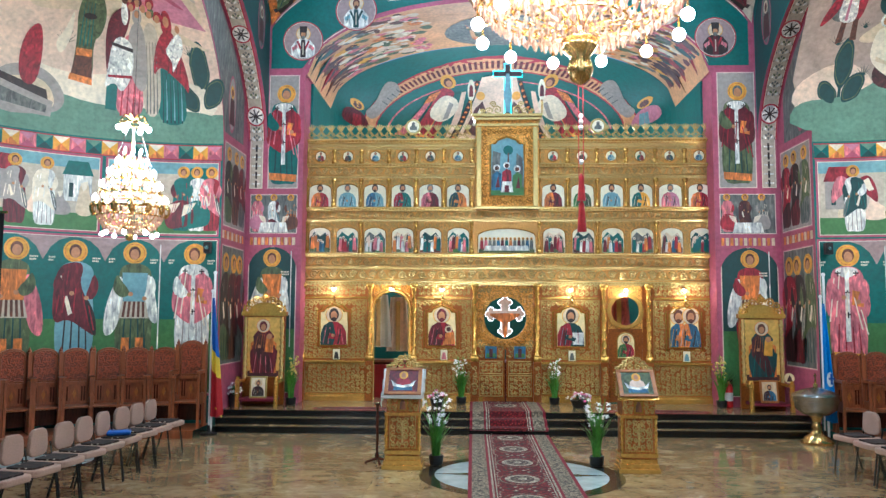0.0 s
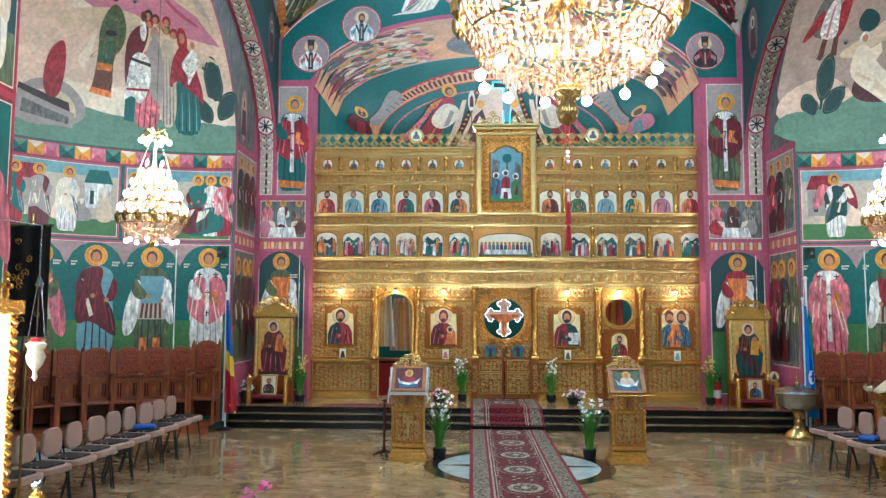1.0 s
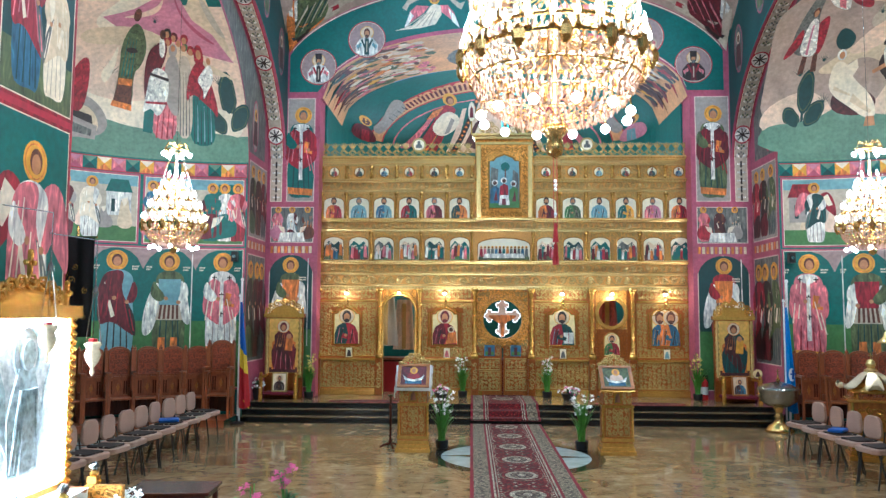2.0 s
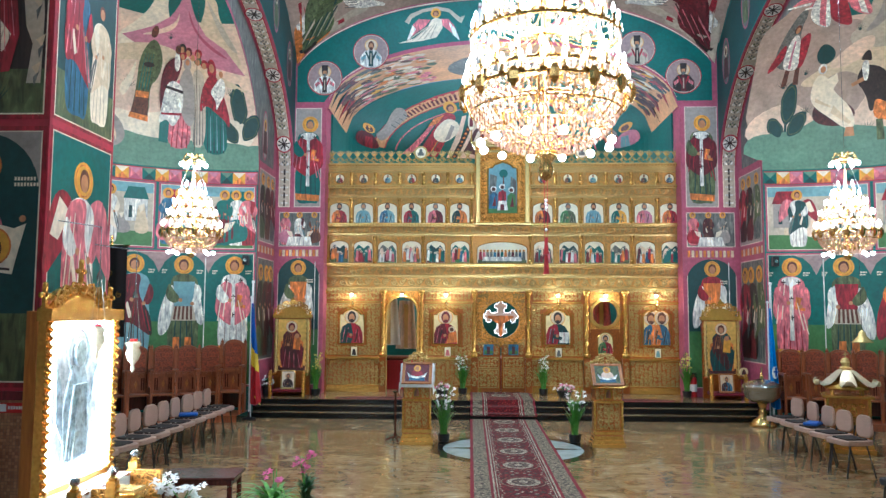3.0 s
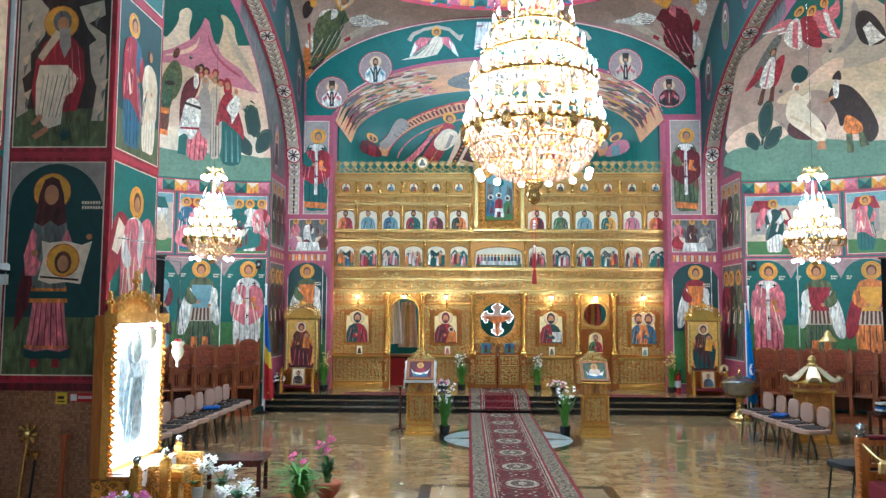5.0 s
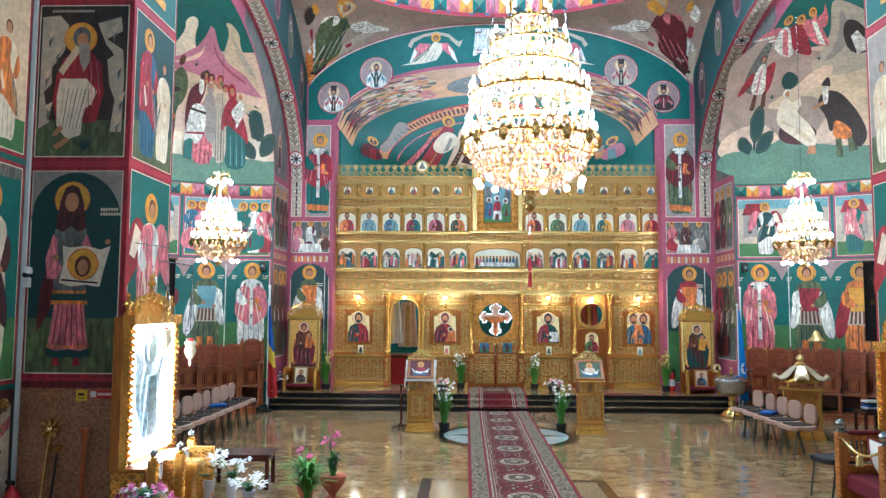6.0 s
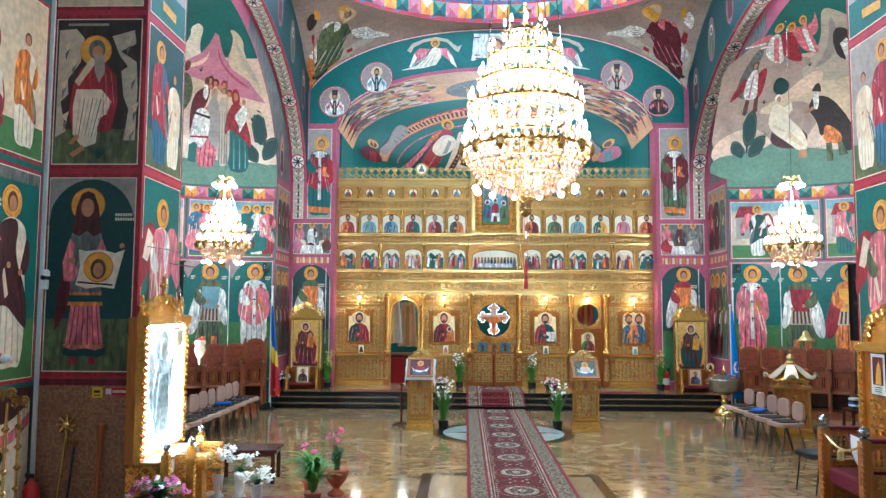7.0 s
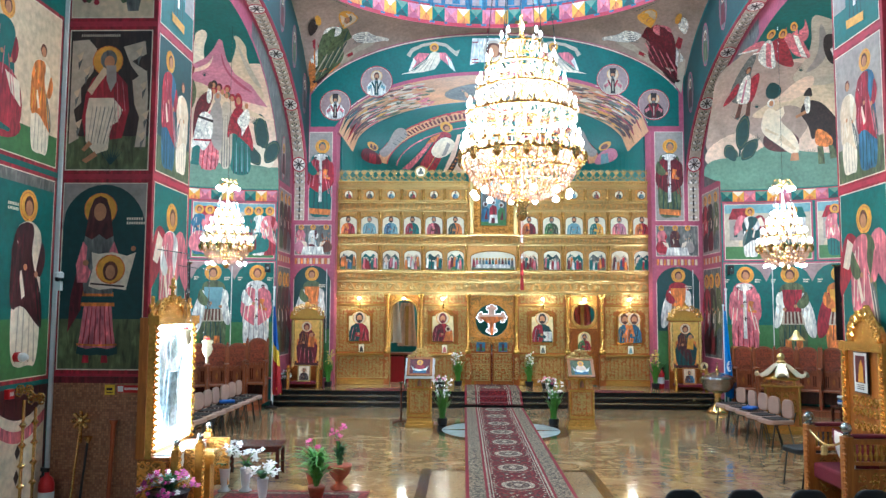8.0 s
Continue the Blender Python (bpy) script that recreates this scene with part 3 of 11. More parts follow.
def clipped(pts, i, lo, hi):
    """The part of an outline between two values of one coordinate."""
    for lim, sg in ((lo, 1), (hi, -1)):
        out = []
        for p, q in zip(pts, pts[1:] + pts[:1]):
            a, b = sg * (p[i] - lim), sg * (q[i] - lim)
            if a >= 0:
                out.append(p)
            if (a > 0 > b) or (a < 0 < b):
                t = a / (a - b)
                out.append((p[0] + t * (q[0] - p[0]), p[1] + t * (q[1] - p[1])))
        pts = out
        if len(pts) < 3:
            return []
    return pts


class Fresco:
    """Flat paint shapes laid on a wall; S maps (u, v, height above the wall) to the world."""

    def __init__(self, S, soft=False):
        self.S, self.mb, self.mats, self.k, self.soft = S, MB(), [], 0, soft

    def lay(self, pts, d, mi):
        self.mb.add([self.S(u, v, d) for u, v in pts], [list(range(len(pts)))], mi)

    def poly(self, pts, key):
        if key not in self.mats:
            self.mats.append(key)
        self.k += 1
        d, mi = 0.003 + 0.0004 * self.k, self.mats.index(key)
        if self.soft and 5 <= len(pts) < 13:
            pts = rounded(list(pts))
        cell = CELL.get(self.S)
        if cell:
            d = 0.005 + 0.0009 * self.k
        if not cell:
            return self.lay(pts, d, mi)
        us, vs = [p[0] for p in pts], [p[1] for p in pts]
        nu, nv = max(1, math.ceil((max(us) - min(us)) / cell[0])), max(1, math.ceil((max(vs) - min(vs)) / cell[1]))
        du, dv = (max(us) - min(us)) / nu, (max(vs) - min(vs)) / nv
        for i in range(nu):
            strip = clipped(list(pts), 0, min(us) + du * i, min(us) + du * (i + 1)) if nu > 1 else list(pts)
            for j in range(nv):
                piece = clipped(strip, 1, min(vs) + dv * j, min(vs) + dv * (j + 1)) if nv > 1 and strip else strip
                if piece:
                    self.lay(piece, d, mi)

    def rect(self, u0, u1, v0, v1, key, n=1):
        for i in range(n):
            a, b = u0 + (u1 - u0) * i / n, u0 + (u1 - u0) * (i + 1) / n
            self.poly([(a, v0), (b, v0), (b, v1), (a, v1)], key)
            self.k -= 1 if i < n - 1 else 0

    def disc(self, u, v, r, key, n=14, ry=None):
        self.poly([(u + r * math.cos(2 * math.pi * i / n), v + (ry or r) * math.sin(2 * math.pi * i / n)) for i in range(n)], key)

    def done(self, name, parent, label=""):
        return self.mb.done(name, [PAINT[k] for k in self.mats], parent, label) if self.mb.f else None


FR = random.Random(4)


def panel(parent, S, u0, u1, v0, v1, back, border="lilac", ground=None, gv=0.0, n=6, top=None, w=0.035, name="fresco", label=""):
    f = Fresco(S)
    f.rect(u0, u1, v0, v1, border, n)
    f.rect(u0 + w, u1 - w, v0 + w, v1 - w, "cream", n)
    f.rect(u0 + w + 0.012, u1 - w - 0.012, v0 + w + 0.012, v1 - w - 0.012, back, n)
    if top:
        f.rect(u0 + w + 0.012, u1 - w - 0.012, v1 - w - 0.012 - top[1], v1 - w - 0.012, top[0], n)
    if ground:
        f.rect(u0 + w + 0.012, u1 - w - 0.012, v0 + w + 0.012, gv, ground, n)
    return f.done(name, parent, label)


def robed(parent, S, u, v, h, robe, cloak, trim="gold", halo=True, style=0, flip=1, hair="brown", k0=4, name="painted_shape"):
    """A standing robed shape: hem, robe, cloak, sleeves, folds, halo; no features."""
    f = Fresco(S, True)
    f.k = k0
    P = lambda pts: [(u + flip * a * h, v + b * h) for a, b in pts]
    sw = 0.02 * math.sin(7.1 * u + 3 * v)
    if style == 3:      # winged
        f.poly(P([(-0.05, 0.78), (-0.2, 0.86), (-0.3, 0.7), (-0.33, 0.4), (-0.22, 0.5), (-0.1, 0.62)]), "crimson")
        f.poly(P([(0.05, 0.78), (0.2, 0.86), (0.3, 0.7), (0.33, 0.4), (0.22, 0.5), (0.1, 0.62)]), "rose")
        f.poly(P([(-0.1, 0.74), (-0.2, 0.8), (-0.27, 0.62), (-0.2, 0.6)]), "cream")
    if halo:
        f.disc(u + flip * sw * h, v + 0.905 * h, 0.092 * h, "gold", 18)
        f.disc(u + flip * sw * h, v + 0.905 * h, 0.08 * h, "orange", 18)
        f.disc(u + flip * sw * h, v + 0.905 * h, 0.074 * h, "gold", 18)
    f.poly(P([(-0.13, 0.03), (-0.05, 0.0), (0.04, 0.015), (0.13, 0.0), (0.15, 0.3), (0.12, 0.6), (0.135, 0.76), (0.05, 0.82), (-0.05, 0.82), (-0.13, 0.77), (-0.115, 0.58), (-0.15, 0.3)]), robe)
    for i, x in enumerate((-0.09, -0.03, 0.035, 0.09)):
        dark = {"white": "grey", "cream": "sand", "crimson": "wine", "wine": "maroon", "blue": "deep", "teal": "deep", "green": "moss", "moss": "deep", "rose": "crimson", "orange": "brown", "sand": "ash", "grey": "ash", "ash": "deep"}.get(robe, "dark")
        f.poly(P([(x, 0.03), (x + 0.014, 0.03), (x * 0.75 + 0.008, 0.55 - 0.03 * i), (x * 0.75, 0.55)]), dark)
    if style in (0, 3):   # diagonal cloak
        f.poly(P([(-0.14, 0.77), (-0.03, 0.82), (0.06, 0.8), (0.02, 0.62), (0.15, 0.42), (0.17, 0.2), (0.08, 0.26), (-0.05, 0.36), (-0.16, 0.3), (-0.17, 0.55)]), cloak)
        f.poly(P([(0.02, 0.62), (0.15, 0.42), (0.17, 0.2), (0.13, 0.24), (0.08, 0.44)]), "dark" if cloak in ("wine", "maroon") else "ash")
        f.poly(P([(-0.13, 0.7), (-0.11, 0.7), (-0.02, 0.4), (-0.05, 0.38)]), "cream")
    elif style == 1:      # vestment with stole and crosses
        f.poly(P([(-0.13, 0.77), (0.13, 0.77), (0.19, 0.45), (0.1, 0.36), (0.0, 0.3), (-0.1, 0.36), (-0.19, 0.45)]), cloak)
        f.poly(P([(-0.016, 0.8), (0.016, 0.8), (0.02, 0.2), (-0.02, 0.2)]), "white")
        f.poly(P([(-0.1, 0.77), (-0.02, 0.72), (0.02, 0.72), (0.1, 0.77), (0.06, 0.81), (-0.06, 0.81)]), "white")
        for cx, cy in ((-0.07, 0.76), (0.07, 0.76), (0.0, 0.6), (0.0, 0.42)):
            f.poly(P([(cx - 0.022, cy - 0.005), (cx + 0.022, cy - 0.005), (cx + 0.022, cy + 0.006), (cx - 0.022, cy + 0.006)]), "dark")
            f.poly(P([(cx - 0.005, cy - 0.028), (cx + 0.005, cy - 0.028), (cx + 0.005, cy + 0.02), (cx - 0.005, cy + 0.02)]), "dark")
        f.poly(P([(0.03, 0.5), (0.12, 0.48), (0.13, 0.6), (0.04, 0.62)]), "orange")
        f.poly(P([(-0.13, 0.05), (0.13, 0.03), (0.135, 0.1), (-0.135, 0.12)]), trim)
    elif style == 2:      # short tunic, cape and spear
        f.poly(P([(-0.1, 0.77), (-0.22, 0.5), (-0.24, 0.2), (-0.14, 0.24), (-0.08, 0.5)]), cloak)
        f.poly(P([(0.1, 0.77), (0.16, 0.6), (0.2, 0.3), (0.12, 0.34), (0.07, 0.55)]), cloak)
        f.poly(P([(-0.1, 0.74), (0.1, 0.74), (0.085, 0.5), (-0.085, 0.5)]), trim)
        f.poly(P([(-0.09, 0.5), (0.09, 0.5), (0.12, 0.36), (-0.12, 0.36)]), "sand")
        for i in range(5):
            f.poly(P([(-0.08 + 0.035 * i, 0.5), (-0.06 + 0.035 * i, 0.5), (-0.075 + 0.04 * i, 0.37), (-0.095 + 0.04 * i, 0.37)]), "brown")
        f.poly(P([(0.19, 0.0), (0.2, 0.0), (0.2, 0.98), (0.19, 0.98)]), "white")
        for x in (-0.06, 0.05):
            f.poly(P([(x - 0.035, 0.0), (x + 0.035, 0.0), (x + 0.03, 0.2), (x - 0.03, 0.2)]), "orange")
    elif style == 4:      # seated mass
        f.poly(P([(-0.2, 0.35), (-0.05, 0.5), (0.2, 0.42), (0.26, 0.2), (0.2, 0.02), (-0.02, 0.06), (-0.2, 0.1)]), cloak)
        f.poly(P([(0.02, 0.44), (0.2, 0.4), (0.23, 0.22), (0.1, 0.3)]), "cream")
    pale = {"crimson": "rose", "wine": "crimson", "blue": "sky", "teal": "sky", "green": "sky", "moss": "sand", "rose": "cream", "orange": "gold", "maroon": "wine", "dark": "ash", "deep": "teal", "brown": "orange", "white": "sky", "cream": "white"}.get(cloak, "cream")
    for x0, z0, x1, z1 in ((-0.15, 0.36, -0.1, 0.72), (-0.1, 0.4, -0.06, 0.74), (-0.02, 0.4, 0.0, 0.6), (0.1, 0.3, 0.05, 0.56), (0.14, 0.26, 0.1, 0.46)):
        if style != 2:
            f.poly(P([(x0, z0), (x0 + 0.012, z0), (x1 + 0.004, z1), (x1 - 0.004, z1)]), pale)
    # sleeves with two pale cuffs
    f.poly(P([(-0.14, 0.74), (-0.18, 0.6), (-0.1, 0.52), (-0.03, 0.56), (-0.06, 0.62), (-0.1, 0.66)]), robe if style != 0 else cloak)
    f.poly(P([(0.13, 0.74), (0.18, 0.62), (0.13, 0.5), (0.07, 0.53), (0.1, 0.62)]), cloak)
    f.disc(u - flip * 0.03 * h, v + 0.56 * h, 0.02 * h, "skin", 8)
    f.disc(u + flip * 0.08 * h, v + 0.525 * h, 0.02 * h, "skin", 8)
    # plain oval for the head, cap of hair
    f.disc(u + flip * sw * h, v + 0.905 * h, 0.048 * h, hair, 12, 0.058 * h)
    f.disc(u + flip * sw * h, v + 0.893 * h, 0.035 * h, "skin", 12, 0.046 * h)
    return f.done(name, parent)


def script_bars(parent, S, u, v, size, rows, key="cream"):
    """Writing too small to read, as plain bars."""
    f = Fresco(S)
    f.k = 8
    for r, n in enumerate(rows):
        for i in range(n):
            a = u + i * size * 0.9
            f.poly([(a, v - r * size * 1.6), (a + size * 0.6, v - r * size * 1.6), (a + size * 0.6, v - r * size * 1.6 + size), (a, v - r * size * 1.6 + size)], key)
            f.k -= 1
    return f.done("inscription_bars", parent)


def zigzag(parent, S, u0, u1, v0, v1, count, pad=0.03):
    """The painted band of faceted blocks, each block four triangles of two tones."""
    f = Fresco(S)
    tones = [("teal", "deep", "meadow"), ("gold", "orange", "cream"), ("rose", "pink", "lilac")]
    f.rect(u0, u1, v0 - pad, v1 + pad, "border", max(4, count))
    for i in range(count):
        a, b = u0 + (u1 - u0) * i / count, u0 + (u1 - u0) * (i + 1) / count
        c, d = (a + b) / 2, (v0 + v1) / 2
        t = tones[i % 3]
        f.k = 6
        f.poly([(a, v0), (b, v0), (c, d)], t[1])
        f.poly([(b, v0), (b, v1), (c, d)], t[0])
        f.poly([(b, v1), (a, v1), (c, d)], t[2])
        f.poly([(a, v1), (a, v0), (c, d)], t[0])
    return f.done("painted_band", parent)


def hills(parent, S, u0, u1, v0, v1, tones, n=5):
    f = Fresco(S, True)
    f.k = 3
    for i in range(n):
        a = u0 + (u1 - u0) * (i + FR.uniform(-0.1, 0.5)) / n
        w, h = (u1 - u0) / n * FR.uniform(0.7, 1.3), (v1 - v0) * FR.uniform(0.45, 0.95)
        a, b = max(u0, a), min(u1, a + w)
        if b - a < 0.1:
            continue
        m = (a + b) / 2
        f.poly([(a, v0), (b, v0), (b - 0.1 * w, v0 + 0.5 * h), (m + 0.15 * w, v0 + 0.6 * h), (m + 0.1 * w, v0 + h), (m - 0.15 * w, v0 + 0.92 * h), (m - 0.2 * w, v0 + 0.55 * h)], tones[i % len(tones)])
        f.poly([(m + 0.1 * w, v0 + h), (m - 0.15 * w, v0 + 0.92 * h), (m - 0.05 * w, v0 + 0.7 * h), (m + 0.05 * w, v0 + 0.78 * h)], "cream")
    return f.done("painted_hills", parent)


def house(parent, S, u, v, w, h, wall, roof):
    f = Fresco(S)
    f.k = 4
    f.rect(u, u + w, v, v + h * 0.65, wall)
    f.poly([(u - 0.05 * w, v + h * 0.65), (u + 1.05 * w, v + h * 0.65), (u + 0.85 * w, v + h), (u + 0.15 * w, v + h)], roof)
    f.rect(u + 0.2 * w, u + 0.35 * w, v + 0.1 * h, v + 0.45 * h, "deep")
    f.rect(u + 0.6 * w, u + 0.75 * w, v + 0.2 * h, v + 0.45 * h, "deep")
    return f.done("painted_house", parent)


def medallion(parent, S, u, v, r, back, robe, cloak, hat=False):
    f = Fresco(S)
    f.k = 5
    Q = lambda pts: [(u + a * r, v + b * r) for a, b in pts]
    f.disc(u, v, r, "border", 28)
    f.disc(u, v, r * 0.945, "cream", 28)
    f.disc(u, v, r * 0.925, back, 28)
    f.disc(u, v + 0.36 * r, 0.36 * r, "gold", 20)
    f.disc(u, v + 0.36 * r, 0.33 * r, "hill", 20)
    f.poly(Q([(-0.58, -0.7), (-0.3, -0.86), (0.3, -0.86), (0.58, -0.7), (0.6, -0.3), (0.36, 0.02), (0.14, 0.12), (-0.14, 0.12), (-0.36, 0.02), (-0.6, -0.3)]), robe)
    for e in (-1, 1):
        f.poly(Q([(e * 0.56, -0.34), (e * 0.3, -0.16), (e * 0.26, -0.34), (e * 0.5, -0.52)]), "rose" if hat else "sky")
        f.poly(Q([(e * 0.24, 0.02), (e * 0.34, -0.02), (e * 0.12, -0.5), (e * 0.04, -0.46)]), "crimson" if hat else cloak)
        f.poly(Q([(e * 0.44, -0.6), (e * 0.47, -0.6), (e * 0.38, -0.2), (e * 0.35, -0.2)]), "ash")
    f.poly(Q([(-0.1, 0.06), (0.1, 0.06), (0.14, -0.84), (-0.14, -0.84)]), cloak)
    f.poly(Q([(-0.03, -0.1), (0.03, -0.1), (0.03, -0.7), (-0.03, -0.7)]), "sand")
    f.disc(u, v + 0.36 * r, 0.17 * r, "dark" if hat else "brown", 14, 0.24 * r)
    f.disc(u, v + 0.32 * r, 0.115 * r, "skin", 12, 0.16 * r)
    f.disc(u, v + 0.16 * r, 0.1 * r, "ash" if hat else "brown", 12, 0.1 * r)
    if hat:
        f.poly(Q([(-0.17, 0.42), (0.17, 0.42), (0.19, 0.74), (-0.19, 0.74)]), "dark")
    return f.done("painted_medallion", parent)


S_EAST = lambda u, v, d: (u, EY - d, v)


def s_apse(cx, s):
    def S(u, v, d):
        e = 0.0 if v <= 5.1 else min(1.5, (v - 5.1) / 2.95)   # above the cornice v runs along the curve of the conch
        k = math.cos(e)
        a = math.pi / 2 - u / AR if s > 0 else math.pi / 2 - u / AR
        r = (AR - d) * k
        return (cx + r * math.cos(a), ACY + r * math.sin(a), v if v <= 5.1 else 5.1 + (2.95 - d) * math.sin(e))
    return S


def side_frescoes(wall, S, sg, saints, scene2):
    """sg: -1 for the north apse (u runs to negative), 1 for the south apse."""
    lim = lambda a, b: (min(sg * a, sg * b), max(sg * a, sg * b))
    a, b = lim(0.02, 6.2)
    lower = panel(wall, S, a, b, 0.6, 3.38, "teal", "pink", "green", 1.93, 24, label="row of standing robed shapes on teal and green")
    f = Fresco(S)
    f.k = 4
    for i in range(7):
        c = sg * (0.97 * i + 0.98)
        f.poly([(c - 0.42, 3.335), (c + 0.42, 3.335), (c + 0.24, 3.27), (c + 0.11, 3.15), (c, 2.93), (c - 0.11, 3.15), (c - 0.24, 3.27)], "mauve")
    f.done("painted_spandrel", lower)
    for u, robe, cloak, trim, st, fl in saints:
        robed(lower, S, u, 1.19, 2.1, robe, cloak, trim, True, st, fl)
        script_bars(lower, S, u + 0.24, 2.96, 0.03, (5, 4))
        script_bars(lower, S, u - 0.44, 2.96, 0.03, (4, 3))
    a, b = lim(0.02, 6.2)
    zigzag(wall, S, a, b, 4.81, 5.05, 24, 0.02)
    for k in range(3):
        a, b = lim(0.04 + 2.02 * k, 2.0 + 2.02 * k)
        sc = panel(wall, S, a, b, 3.41, 4.78, "sand", "pink", "green", 3.75, 8, ("sky", 0.2), label="scene with robed shapes before buildings")
        hills(sc, S, a + 0.1, b - 0.1, 3.7, 4.4, ("hill", "beige", "grey"), 4)
        house(sc, S, a + 0.15, 3.9, 0.5, 0.75, "grey", "crimson")
        house(sc, S, b - 0.6, 3.95, 0.45, 0.7, "white", "teal")
        for t, robe, cloak, st, fl in scene2[k]:
            robed(sc, S, a + t * (b - a), 3.5, 1.18, robe, cloak, "gold", True, st, fl, k0=10)
    # the conch: green ground, pale hillside, teal sky
    cn = Fresco(S)
    a, b = lim(0.0, 6.2)
    for v0, v1, key in ((5.1, 5.62, "meadow"), (5.62, 8.0, "beige"), (8.0, 9.4, "teal")):
        cn.k = 0
        cn.rect(a, b, v0, v1, key)
    sky_f = cn.done("fresco", wall, "large scene of robed shapes on a hillside")
    return sky_f


def blobs(parent, S, name, k0, shapes, soft=True):
    """One painted motif: a list of (outline, colour), laid one over the other."""
    f = Fresco(S, soft)
    f.k = k0
    for pts, key in shapes:
        f.poly(pts, key)
    return f.done(name, parent)


def folds(f, u, v, w, h, n, key, lean=0.0):
    for i in range(n):
        a = u + w * (i + 0.5) / n
        f.poly([(a - 0.012, v), (a + 0.012, v), (a + lean + 0.004, v + h), (a + lean - 0.004, v + h)], key)


def weeds(parent, S, spots, key="deep"):
    f = Fresco(S)
    f.k = 8
    for u, v, r in spots:
        for q in range(7):
            a = math.radians(25 + 21 * q)
            f.poly([(u - 0.012, v), (u + 0.012, v), (u + r * math.cos(a), v + r * math.sin(a))], key)
            f.k -= 1
    return f.done("painted_weeds", parent)


def cactus(parent, S, u, v, h):
    """A dark painted tree of a few leaf-shaped lobes with a pale rim."""
    f = Fresco(S, True)
    f.k = 6
    stem = [(u - 0.03, v), (u + 0.04, v), (u + 0.03, v + 0.4 * h), (u - 0.02, v + 0.4 * h)]
    f.poly(stem, "deep")
    for a, b, lean, l, w in ((0.0, 0.32, 0.02, 0.7, 0.14), (-0.04, 0.12, -0.24, 0.34, 0.12), (0.04, 0.16, 0.26, 0.4, 0.13)):
        b0, t0 = (u + a * h, v + b * h), (u + (a + lean) * h, v + (b + l) * h)
        nx, ny = -(t0[1] - b0[1]), t0[0] - b0[0]
        g = math.hypot(nx, ny)
        nx, ny = nx / g * w * h, ny / g * w * h
        for k, key in ((1.0, "deep"), (0.86, "moss"), (0.8, "deep")):
            m = lambda t, s: (b0[0] + (t0[0] - b0[0]) * (0.5 + (t - 0.5) * k) + nx * s * k, b0[1] + (t0[1] - b0[1]) * (0.5 + (t - 0.5) * k) + ny * s * k)
            f.poly([m(0, 0), m(0.25, 0.75), m(0.5, 0.9), m(0.6, 1.05), m(0.85, 0.7), m(1.02, 0), m(0.85, -0.8), m(0.55, -0.95), m(0.4, -1.05), m(0.2, -0.7)], key)
    return f.done("painted_tree", parent)


SL, SR = s_apse(LCX, -1), s_apse(RCX, 1)
CELL[SL] = CELL[SR] = (0.13, 0.1)
cl = side_frescoes(apse_l, SL, -1,
                   [(-0.46, "white", "rose", "orange", 1, 1), (-1.45, "moss", "white", "sky", 2, 1), (-2.39, "sky", "wine", "gold", 0, 1), (-3.36, "moss", "rose", "orange", 2, -1), (-4.3, "crimson", "blue", "gold", 0, 1), (-5.2, "white", "green", "gold", 1, 1)],
                   [[(0.1, "blue", "rose", 4, 1), (0.22, "rose", "teal", 4, 1), (0.66, "teal", "wine", 4, -1), (0.8, "white", "teal", 4, -1), (0.92, "crimson", "rose", 0, 1)],
                    [(0.1, "crimson", "teal", 0, 1), (0.32, "wine", "grey", 0, 1), (0.55, "white", "cream", 0, 1)],
                    [(0.3, "teal", "crimson", 0, 1), (0.7, "white", "orange", 0, 1)]])
cr = side_frescoes(apse_r, SR, 1,
                   [(0.49, "rose", "rose", "gold", 1, 1), (1.52, "moss", "white", "crimson", 2, -1), (2.5, "orange", "crimson", "gold", 2, 1), (3.4, "blue", "wine", "gold", 0, 1), (4.3, "white", "rose", "gold", 1, 1), (5.2, "white", "green", "gold", 1, 1)],
                   [[(0.32, "white", "deep", 3, -1), (0.78, "maroon", "deep", 4, 1)], [(0.2, "teal", "rose", 0, 1), (0.6, "crimson", "white", 4, 1)], [(0.4, "white", "blue", 0, 1)]])

